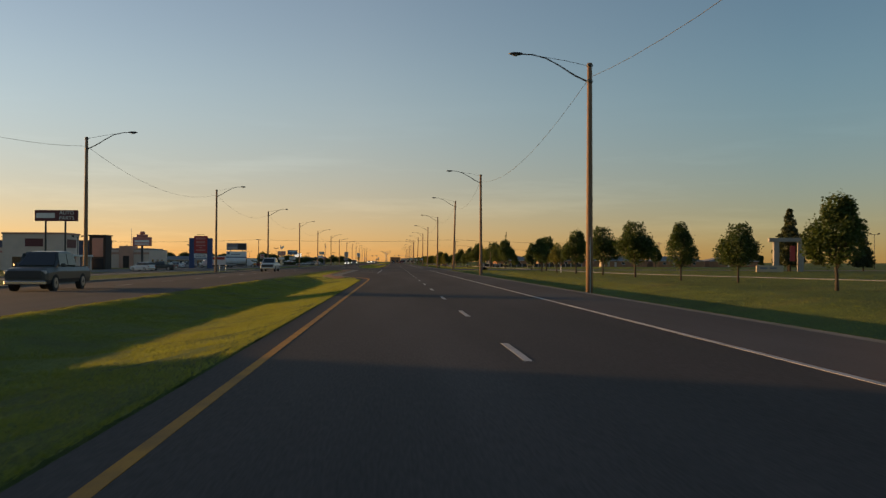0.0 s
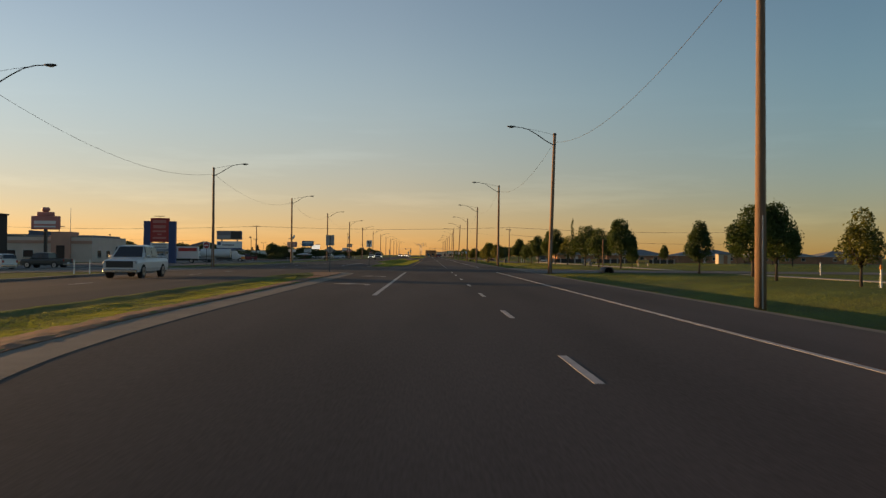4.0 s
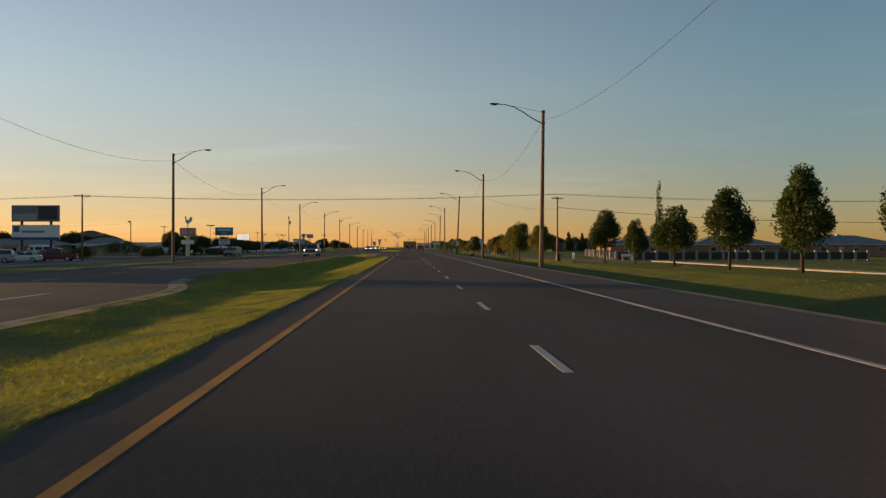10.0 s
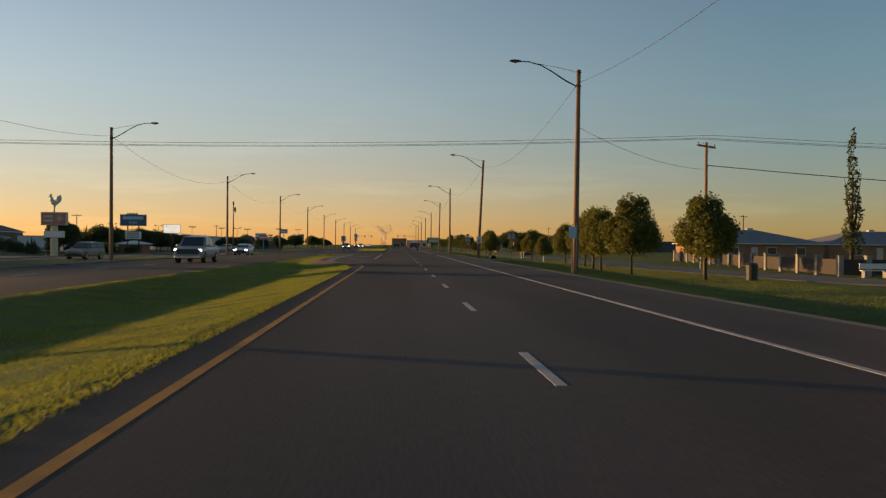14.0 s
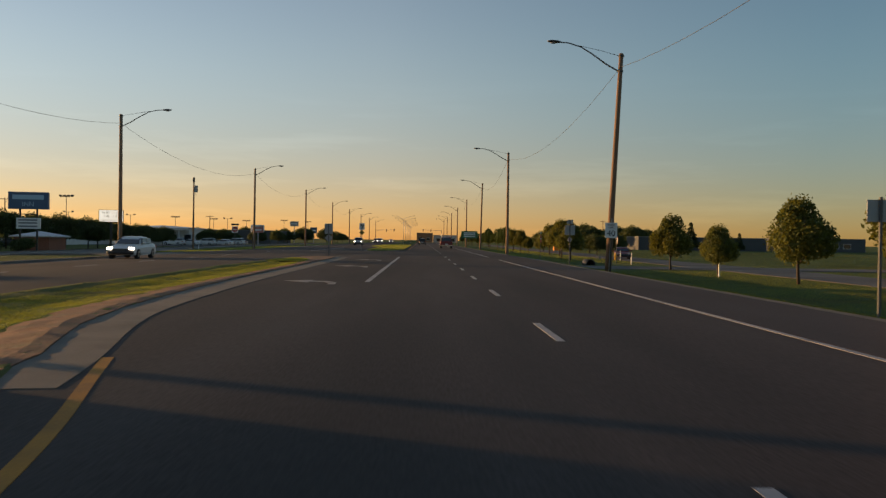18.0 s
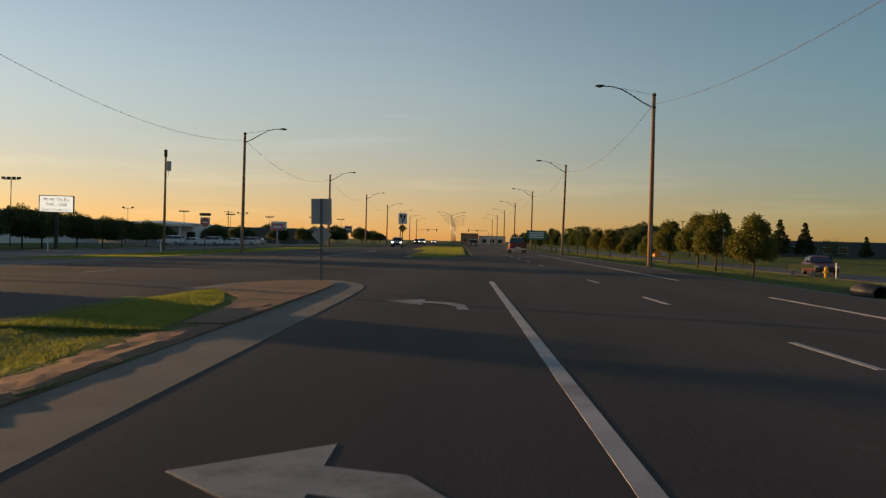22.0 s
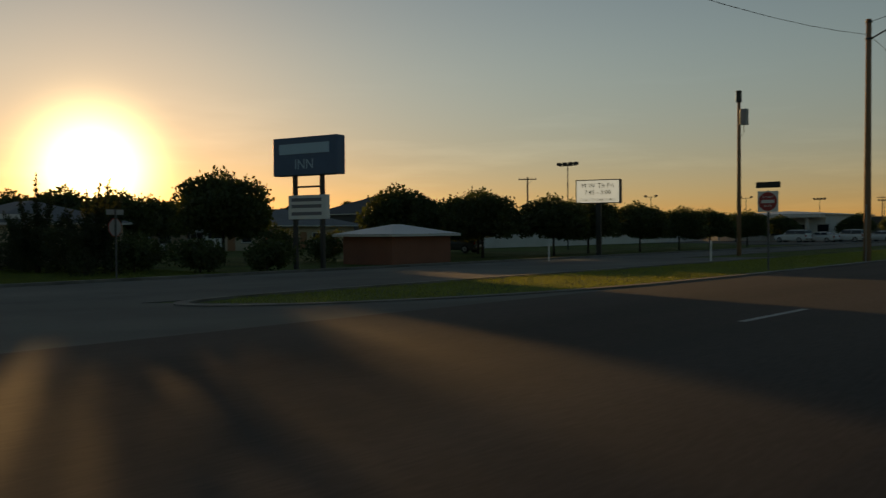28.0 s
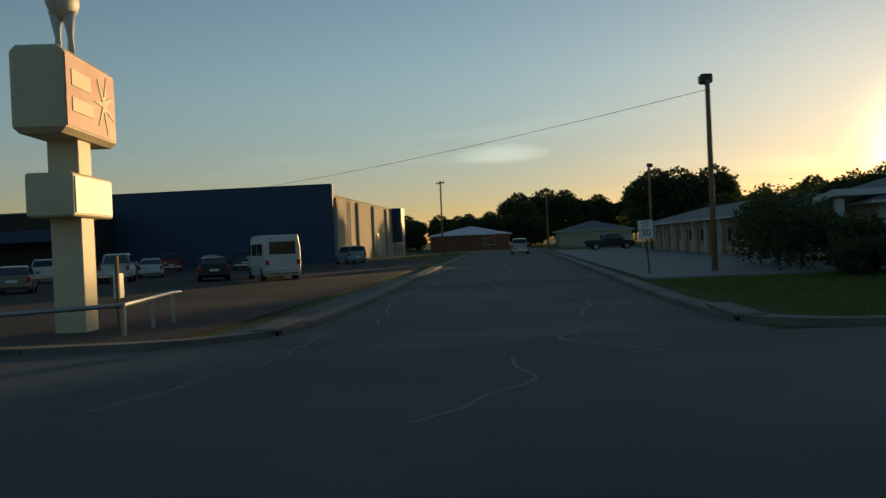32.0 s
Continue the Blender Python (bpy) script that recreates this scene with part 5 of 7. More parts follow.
for n, (x, y, w, h) in enumerate(((-65, 443.9, 3.4, 2.8), (-68, 443.9, 4.2, 3.8), (-71.5, 444.8, 3.8, 3.9), (-63, 445.4, 2.8, 2.3), (-60.5, 444.3, 2.6, 1.5), (-52.5, 449.5, 3.0, 1.9), (-49.5, 451.5, 3.0, 1.8), (-46.6, 453.5, 2.8, 1.7), (-56, 452, 3.4, 2.3), (-57.5, 462, 3.4, 2.4), (-56, 465, 3.4, 2.4), (-52, 405, 2.6, 2.2), (-60, 393, 3, 2.4), (-56, 384, 3, 2.4), (-48, 398, 3, 2.5), (-62, 205, 5, 1.5), (-60, 200, 5, 1.5), (76, 575, 6.5, 4.2))):
    shrub(x, y, w, h, 50 + n, "dense dark green shrub on a lawn")

# ---- buildings ----
def building(name, lab, x0, x1, y0, y1, h, wall, roof, hip=0.0, parapet=0.0, eave=0.5, category="building"):
    """Walls with thickness, a flat roof with parapet or a hipped roof with eaves."""
    cx, cy = (x0 + x1) / 2, (y0 + y1) / 2
    t = thing(name, lab, category, "", pose(cx, cy, land(cx, cy) - 0.05))
    w, d = (x1 - x0) / 2, (y1 - y0) / 2
    for k, b in enumerate(((-w, w, -d, -d + 0.25), (-w, w, d - 0.25, d), (-w, -w + 0.25, -d + 0.25, d - 0.25), (w - 0.25, w, -d + 0.25, d - 0.25))):
        part("wall", boxed(*b, -0.3, h), wall, t)
    bm = bmesh.new()
    if hip:
        e = eave
        lo = [(-w - e, -d - e), (w + e, -d - e), (w + e, d + e), (-w - e, d + e)]
        ridge = [(-w + d, 0), (w - d, 0)] if w > d else [(0, -d + w), (0, d - w)]
        v = [bm.verts.new((x, y, h - 0.05)) for x, y in lo] + [bm.verts.new((x, y, h + hip)) for x, y in ridge]
        if w > d:
            fs = ((0, 1, 5, 4), (1, 2, 5), (2, 3, 4, 5), (3, 0, 4), (3, 2, 1, 0))
        else:
            fs = ((0, 1, 4), (1, 2, 5, 4), (2, 3, 5), (3, 0, 4, 5), (3, 2, 1, 0))
        for f in fs:
            bm.faces.new([v[i] for i in f])
        bmesh.ops.recalc_face_normals(bm, faces=bm.faces)
        part("roof", bm, roof, t)
        part("fascia", boxed(-w - e + 0.02, w + e - 0.02, -d - e + 0.02, d + e - 0.02, h - 0.2, h - 0.06), M_WHITEWALL, t)
    else:
        part("roof", boxed(-w + 0.25, w - 0.25, -d + 0.25, d - 0.25, h - 0.35 - parapet, h - 0.1 - parapet), roof, t)
        bm = bmesh.new()
        for b in ((-w - 0.06, w + 0.06, -d - 0.06, -d + 0.3), (-w - 0.06, w + 0.06, d - 0.3, d + 0.06), (-w - 0.06, -w + 0.3, -d + 0.3, d - 0.3), (w - 0.3, w + 0.06, -d + 0.3, d - 0.3)):
            box(bm, *b, h, h + 0.12)
        part("coping", bm, M_CONC, t)
    return t


def window(t, face, along, z0, z1, width, at, frame_mat=None):
    """A window standing proud of a wall: frame, pane, sill. face: 'x+','x-','y+','y-'; at: the wall's outer plane."""
    s = 1 if face[1] == "+" else -1

    def bx(a0, a1, p0, p1, c0, c1):
        lo, hi = sorted((at + s * p0, at + s * p1))
        return boxed(lo, hi, a0, a1, c0, c1) if face[0] == "x" else boxed(a0, a1, lo, hi, c0, c1)
    win = part("window", bx(along - width / 2, along + width / 2, -0.02, 0.04, z0, z1), frame_mat or M_WHITEWALL, t)
    part("pane", bx(along - width / 2 + 0.08, along + width / 2 - 0.08, 0.035, 0.05, z0 + 0.08, z1 - 0.08), M_GLASSWIN, win)
    part("sill", bx(along - width / 2 - 0.06, along + width / 2 + 0.06, -0.02, 0.1, z0 - 0.08, z0), M_CONC, win)
    return win


def door(t, face, along, at, h=2.1, width=0.95, material=None):
    s = 1 if face[1] == "+" else -1
    lo, hi = sorted((at - s * 0.02, at + s * 0.05))
    dr = part("door", boxed(lo, hi, along - width / 2, along + width / 2, 0.03, h) if face[0] == "x" else boxed(along - width / 2, along + width / 2, lo, hi, 0.03, h), material or M_STUCCO_PALE, t)
    lo, hi = sorted((at + s * 0.04, at + s * 0.1))
    a = along + width * 0.36
    part("handle", boxed(lo, hi, a - 0.04, a + 0.04, 0.98, 1.06) if face[0] == "x" else boxed(a - 0.04, a + 0.04, lo, hi, 0.98, 1.06), M_STEEL, dr)


# brick houses across the park
for n, (x0, x1, y0, y1) in enumerate(((44.5, 61.5, 419.6, 434), (64.5, 84, 424, 438), (87, 110, 420, 434), (113, 136, 421, 435), (140, 162, 426, 440))):
    b = building("house", "low orange brick house with a grey hipped roof", x0, x1, y0, y1, 2.7, M_BRICK, M_ROOF, hip=2.0, category="house")
    w, d = (x1 - x0) / 2, (y1 - y0) / 2
    for u in (-0.55, 0.1, 0.6):
        window(b, "y-", u * w, 1.0, 2.1, 1.4, -d)
    door(b, "y-", -0.2 * w, -d)
    window(b, "x-", 0.35 * d, 1.0, 2.0, 1.2, -w)
    part("roof_vent", boxed(0.0, 0.9, -0.4, 0.5, 4.2, 4.95, bevel=0.05), M_STEEL, b)

# pillared park fence
M_FENCE = mat("dark_brown_boards", (0.042, 0.033, 0.027), 0.85, var=0.3, scale=0.8, fine=20, bump=0.2, stretch=(8, 8, 0.4))
fence = thing("park_fence", "low fence of pale brick pillars and dark brown panels", "fence", "", pose(0, 0, -0.5))
for k in range(34):
    x, y = (30 + 1.95 * (k - 14), 354.5) if k >= 14 else (30 + 0.55 * (14 - k), 354.5 + 4.2 * (14 - k))
    x1, y1 = (x + 1.95, y) if k >= 14 else (x - 0.55, y - 4.2)
    part("pillar", boxed(x - 0.18, x + 0.18, y - 0.18, y + 0.18, -0.1, 1.3, bevel=0.02), M_CONC, fence)
    part("pillar_cap", boxed(x - 0.22, x + 0.22, y - 0.22, y + 0.22, 1.3, 1.37), M_CONC, fence)
    if k < 33:
        d = Vector((x1 - x, y1 - y)).normalized() * 0.19
        n = Vector((-d.y, d.x)) * 0.25
        bm = bmesh.new()
        prism(bm, [(x + d.x - n.x, y + d.y - n.y), (x1 - d.x - n.x, y1 - d.y - n.y), (x1 - d.x + n.x, y1 - d.y + n.y), (x + d.x + n.x, y + d.y + n.y)], 0.05, 1.1)
        part("panel", bm, M_FENCE, fence, "dark brown boarded fence panel")

# memorial gate and low lettered wall in the park
g = thing("park_monument", "dark stone portal with a flat lintel in the park", "monument", "", pose(61, 178, 0, 0, 0, -15))
part("pier", boxed(-2.2, -1.4, -0.6, 0.6, 0, 4.6, bevel=0.03), M_CONC, g)
part("pier", boxed(1.4, 2.2, -0.6, 0.6, 0, 4.6, bevel=0.03), M_CONC, g)
part("lintel", boxed(-2.9, 2.9, -0.8, 0.8, 4.6, 5.2, bevel=0.03), M_CONC, g)
part("red_panel", boxed(0.2, 1.0, -0.3, -0.1, 1.6, 4.0), M_SIGNRED, g)
g = thing("park_sign_wall", "low sunlit stone wall with lettering in the park", "sign", "", pose(55.4, 172, 0, 0, 0, -12))
part("wall", boxed(-1.9, 1.9, -0.25, 0.25, 0, 0.95, bevel=0.03), M_STUCCO, g)
for u in (-0.9, 0.5):
    part("lettering_bar", boxed(u - 0.5, u + 0.5, -0.27, -0.25, 0.42, 0.68), M_GREYBAR, g)

# shed boxes among the park trees
for x, y in ((88, 190), (62, 300)):
    s = thing("shed", "small tan shed on the park grass", "shed", "sheds", pose(x, y, 0))
    part("body", boxed(-1.3, 1.3, -1.0, 1.0, 0, 2.0), M_STUCCO, s)
    part("roof", boxed(-1.5, 1.5, -1.2, 1.2, 2.0, 2.15), M_ROOF, s)
    door(s, "y-", 0.2, -1.0, 1.8, 0.8, M_BRICK)

# west side stores
# unseen block out west, added to cast shade over the south median
b = building("warehouse", "tall plain stucco block beside the frontage road, added for its shade", -74, -56, 24, 84.5, 7.2, M_STUCCO_PALE, M_ROOF_DARK, parapet=0.3, category="store")
for k in range(6):
    window(b, "x+", -25 + 10 * k, 1.0, 2.6, 2.4, 9)
b = building("auto_parts_store", "pale stucco auto parts store with a taller front wall and porch", -107.4, -67.4, 228, 236, 4.6, M_STUCCO_PALE, M_ROOF_DARK, parapet=0.4, category="store")
part("front_wall", boxed(8, 20.2, -4.4, 4.2, 0, 7.4), M_STUCCO_PALE, b)
part("cornice", boxed(7.8, 20.45, -4.6, 4.4, 7.4, 7.75, bevel=0.05), M_STUCCO_PINK, b)
part("entrance_glass", boxed(10, 15, -4.46, -4.4, 0.1, 2.8), M_GLASSWIN, b)
part("wall_sign", boxed(12.5, 16.1, -4.52, -4.4, 4.9, 6.5), M_MAROON, b, "maroon wall sign")
part("wall_sign", boxed(20.2, 20.32, -2.6, 2.2, 4.7, 6.4), M_MAROON, b, "maroon wall sign")
part("porch_roof", boxed(20.2, 23.4, -4.2, 3.8, 2.8, 3.2, bevel=0.08), M_WHITEWALL, b)
for v in (-3.6, -0.2, 3.2):
    part("porch_pier", boxed(22.4, 23.1, v - 0.35, v + 0.35, 0, 2.8, bevel=0.03), M_STUCCO_PALE, b)
part("red_awning", boxed(-14, -6, -5.4, -4.0, 2.6, 3.6, bevel=0.1), M_SIGNRED, b)
part("stripe_band", boxed(-19.5, 7.9, -4.05, -4.0, 3.6, 4.0), M_PINK, b)
for u in (-17, -3, 2):
    window(b, "y-", u, 0.5, 2.5, 3.2, -4)
for v in (-2.4, 1.6):
    window(b, "x+", v, 0.5, 2.3, 2.0, 20.2)
b = building("blue_shop", "dark blue shop with a tall tan sign tower", -104, -68, 251, 258, 6.6, M_BLUEWALL, M_ROOF_DARK, parapet=0.3, category="store")
# hidden extra body behind the shop, added to widen its shade on the median
part("rear_wing", boxed(-18, 6, 3.5, 20, 0, 6.5), M_BLUEWALL, b)
part("tower", boxed(16.3, 20.0, -4.8, -0.5, 0, 7.7, bevel=0.05), M_FENCE, b)
part("tower_panel", boxed(17.0, 19.5, -4.92, -4.8, 2.9, 7.2, bevel=0.03), M_STUCCO_PINK, b, "pale salmon panel")
part("tower_cap", boxed(16.1, 20.2, -5.0, -0.3, 7.7, 7.95, bevel=0.04), M_FENCE, b)
part("shopfront", boxed(16.8, 19.6, -4.88, -4.8, 0.1, 2.5), M_GLASSWIN, b)
for u in (-12, -5, 3, 10):
    window(b, "y-", u, 0.5, 2.5, 3.2, -3.5)
b = building("restaurant", "pink and cream stucco restaurant with a salmon portal", -88, -69, 296, 316, 5.1, M_STUCCO_PALE, M_ROOF_DARK, parapet=0.4, category="restaurant")
part("portal", boxed(1.5, 5.3, -10.8, -6, 0, 6.2, bevel=0.05), M_STUCCO_PINK, b)
part("doorway", boxed(2.6, 4.3, -10.86, -10.8, 0, 3.4), M_GLASSWIN, b)
part("cornice", boxed(-9.5, 9.6, -10.15, -10.0, 3.8, 4.4), M_STUCCO_PINK, b)
part("barrel_roof", boxed(-6, 9, -7, 9, 4.4, 5.6, bevel=0.5), M_ROOF, b)
for u in (-7, -3.4):
    window(b, "y-", u, 0.9, 2.5, 2.2, -10)
for u in (-6, -1, 4):
    window(b, "x+", u, 0.9, 2.5, 2.2, 9.5)
b = building("long_store", "long low store with a dark metal roof", -112, -92, 326, 372, 4.2, M_WHITEWALL, M_ROOF_DARK, hip=1.2, category="store")
for k in range(5):
    window(b, "x+", -18 + 8.2 * k, 0.8, 2.4, 3.0, 10, M_DARKMETAL)
# blue walled store by the side street
b = building("blue_walled_store", "large store with a dark blue front wall and tan side panels", -172, -122, 384, 413, 7.3, M_STUCCO, M_ROOF_DARK, parapet=0.4, category="store")
part("blue_wall", boxed(25.0, 25.3, -14.5, 14.6, -0.2, 8.6), M_BLUEWALL, b, "dark blue painted metal wall")
for u in (-24.6, -13, -1, 11, 24.3):
    part("pilaster", boxed(u - 0.25, u + 0.25, 14.5, 14.85, -0.2, 7.1), M_STUCCO, b)
part("rear_block", boxed(-25, -21, 12, 16, 0, 7.5), M_BLUEWALL, b)
part("dock_door", boxed(-8, -4.5, 14.5, 14.58, 0.1, 3.4), M_STEEL, b)
part("downpipe", tubed([(16, 14.65, 0.1), (16, 14.65, 7.0)], [0.07, 0.07], 6), M_STEEL, b)
b = building("shop_wing", "brown shop with a low blue canopy beside the car park", -126, -112.5, 340, 388.5, 6.4, M_FENCE, M_ROOF_DARK, parapet=0.3, category="store")
part("canopy", boxed(6.75, 9.6, -20, 24, 3.4, 4.6, bevel=0.1), M_BLUEWALL, b)
for u in (-12, -4, 5, 13):
    window(b, "x+", u, 0.4, 2.5, 3.6, 6.75, M_DARKMETAL)
# chain-link gate beside the store
f = thing("chain_fence", "short grey chain-link fence beside the store", "fence", "", pose(-124, 418, gz(-124)))
for k in range(9):
    part("post", tubed([(-k * 2.4, 0, 0), (-k * 2.4, 0, 1.9)], [0.03, 0.03], 6), M_STEEL, f)
    if k < 8:
        for j in range(9):
            part("wire", tubed([(-k * 2.4 - 0.27 * j, 0, 0.1), (-k * 2.4 - 0.27 * j - 0.2, 0, 1.85)], [0.008, 0.008], 4), M_STEEL, f)
        part("rail", tubed([(-k * 2.4, 0, 1.86), (-k * 2.4 - 2.4, 0, 1.86)], [0.02, 0.02], 6), M_STEEL, f)

# motel wing with doors
b = building("motel_wing", "long low motel wing with many doors under grey eaves", -126, -86, 447.6, 457, 2.75, M_STUCCO, M_ROOF, hip=1.4, eave=1.3, category="motel")
for k in range(9):
    u = -18 + 4.5 * k
    door(b, "y-", u - 1.0, -4.7, 2.05, 0.95, M_BRICK)
    window(b, "y-", u + 0.7, 0.9, 2.0, 1.3, -4.7, M_WHITEWALL)
    part("porch_post", boxed(u - 2.1, u - 1.98, -5.9, -5.78, 0, 2.6), M_WHITEWALL, b)
b = building("motel_office", "motel office under a slanted white canopy", -82, -70, 449, 458, 2.9, M_STUCCO, M_ROOF, hip=1.6, category="motel")
bm = bmesh.new()
box(bm, -4, 6, -6.5, -0.5, 3.0, 3.3)
bmesh.ops.rotate(bm, cent=(5, 0, 3.2), matrix=Matrix.Rotation(radians(-6), 3, "Y"), verts=bm.verts)
part("canopy", bm, M_WHITEWALL, b)
for u in (-3.4, 5.2):
    part("canopy_post", boxed(u, u + 0.35, -6.2, -5.85, 0, 3.0), M_WHITEWALL, b)
b = building("motel_rear_wing", "low tan motel wing facing the lawn", -104, -92, 464, 500, 2.9, M_STUCCO, M_ROOF, hip=2.0, eave=1.0, category="motel")
for k in range(7):
    door(b, "x+", -15 + 5 * k, 6, 2.05, 0.95, M_BRICK)
    window(b, "x+", -13 + 5 * k, 0.9, 2.0, 1.4, 6)
b = building("roadside_house", "small low brown house with a pale sheet roof by the trees", -52, -47.6, 463.3, 468.5, 1.95, M_BRICK_RED, M_ROOF_WHITE, hip=0.55, category="house")
b = building("dark_barn", "dark gabled building behind the trees", -110, -94, 508, 522, 4.6, M_ROOF_DARK, M_ROOF_DARK, hip=2.8, category="house")
b = building("white_long_building", "long white walled building behind the shade trees", -86, -74, 500, 560, 3.4, M_WHITEWALL, M_ROOF_WHITE, parapet=0.2)
b = building("office_building", "white office building with a columned porch", -74, -56, 562, 584, 4.2, M_WHITEWALL, M_ROOF_WHITE, hip=0.6, category="office")
for u in (-7, -3.5, 0, 3.5, 7):
    part("column", tubed([(u, -13, 0), (u, -13, 3.6)], [0.22, 0.2], 10), M_WHITEWALL, b)
    window(b, "y-", u + 1.6, 0.8, 2.6, 1.8, -11)
part("porch_roof", boxed(-9, 9, -13.6, -11, 3.6, 4.1), M_WHITEWALL, b)
b = building("far_store", "long far store with dark parapet", -78, -50, 640, 684, 4.4, M_ROOF_DARK, M_ROOF_DARK, parapet=0.4, category="store")
b = building("brown_corner_house", "brown house with a white metal roof at the street's end", -204, -184, 417.5, 431.5, 2.9, M_BRICK_RED, M_ROOF_WHITE, hip=1.6, category="house")
window(b, "x+", 3.5, 0.9, 2.2, 2.2, 10)
b = building("grey_corner_house", "low grey house at the street's end", -200, -184, 440.5, 453, 2.8, M_STUCCO, M_ROOF, hip=1.7, category="house")
b = building("far_brick_block", "square orange brick building at the end of the highway", -3, 6, 838, 852, 5.2, M_BRICK, M_BRICK_RED, parapet=0.3)
for u in (-2.4, 1.8):
    window(b, "y-", u, 1.0, 2.8, 2.0, -7)
b = building("far_low_block", "long low grey store beside the brick building", 6.4, 20, 840, 856, 4.2, M_STUCCO_PALE, M_ROOF_DARK, parapet=0.3)
for u in (-4, 0, 4):
    window(b, "y-", u, 0.6, 2.6, 2.4, -8)
for x0, x1, y0, y1, h in ((60, 96, 592, 606, 3.6), (104, 128, 600, 614, 3.8)):
    b = building("school_block", "low flat roofed dark building with white fascia beyond the park", x0, x1, y0, y1, h, M_ROOF_DARK, M_ROOF_WHITE, parapet=0.1)
    for k in range(5):
        window(b, "y-", -7 + 3.4 * k, 1.0, 2.4, 2.2, (y0 - y1) / 2)
t = thing("kiosk", "small orange and blue kiosk beside the frontage road", "kiosk", "", pose(25.9, 518.0, land(25.9, 518) + 0.3))
part("body", boxed(-0.8, 0.8, -0.8, 0.8, 0, 1.9, bevel=0.04), M_ORANGE, t)
part("side_panel", boxed(0.2, 0.79, -0.83, -0.8, 0.2, 1.7), M_TEAL, t)
part("roof", boxed(-0.95, 0.95, -0.95, 0.95, 1.9, 2.05, bevel=0.04), M_ROOF, t)


# ---- roadside signs ----
FACE_S = Matrix.Rotation(radians(90), 4, "X")  # letters facing -y


def road_sign(x, y, lab, panels, post_h, rz=0.0, lean=0.0, name="road_sign", post=None, category="road sign"):
    """panels: (z centre, width, height, front material, shape). The front faces -y before turning by rz."""
    t = thing(name, lab, category, "", pose(x, y, land(x, y), 0, lean, rz))
    part("post", boxed(-0.03, 0.03, -0.02, 0.03, -0.2, post_h), post or M_POST, t)
    out = []
    for z, w, h, front, shape in panels:
        bm = bmesh.new()
        if shape == "oct":
            disc(bm, w / 2 / math.cos(math.pi / 8), 0.012, 8, Matrix.Translation((0, -0.035, z)) @ FACE_S @ Matrix.Rotation(math.pi / 8, 4, "Z"))
        elif shape == "diamond":
            disc(bm, w / 2, 0.012, 4, Matrix.Translation((0, -0.035, z)) @ FACE_S)
        elif shape == "round":
            disc(bm, w / 2, 0.012, 20, Matrix.Translation((0, -0.035, z)) @ FACE_S)
        else:
            box(bm, -w / 2, w / 2, -0.041, -0.029, z - h / 2, z + h / 2)
        out.append(part("panel", bm, front, t))
        if shape == "rect":
            part("panel_back", boxed(-w / 2, w / 2, -0.028, -0.022, z - h / 2, z + h / 2), M_SIGNBACK, out[-1])
        else:
            bm = bmesh.new()
            disc(bm, w / 2 * 0.99, 0.006, {"oct": 8, "diamond": 4, "round": 20}[shape], Matrix.Translation((0, -0.026, z)) @ FACE_S @ (Matrix.Rotation(math.pi / 8, 4, "Z") if shape == "oct" else Matrix()))
            part("panel_back", bm, M_SIGNBACK, out[-1])
    return t, out


def at_face(x, z, p=-0.046):
    return Matrix.Translation((x, p, z)) @ FACE_S


def speed_sign(x, y, number, z, lab, lean=0.0, rz=0.0, post_h=None, w=0.61, h=0.76):
    t, ps = road_sign(x, y, lab, [(z, w, h, M_SIGNWHITE, "rect")], post_h or z + h / 2, rz, lean, post=M_DARKMETAL)
    k = w / 0.61
    words("SPEED", 0.13 * k, at_face(0, z + 0.27 * k), M_SIGNBLACK, ps[0])
    words("LIMIT", 0.13 * k, at_face(0, z + 0.13 * k), M_SIGNBLACK, ps[0])
    words(number, 0.42 * k, at_face(0, z - 0.16 * k), M_SIGNBLACK, ps[0])
    return t


speed_sign(9.37, 395.17, "40", 2.1, "white speed limit 40 sign fixed to a lamp pole", w=0.62, h=0.78)
speed_sign(-65.9, 438.0, "30", 1.9, "leaning white speed limit 30 sign on a dark post", lean=-3, rz=90)


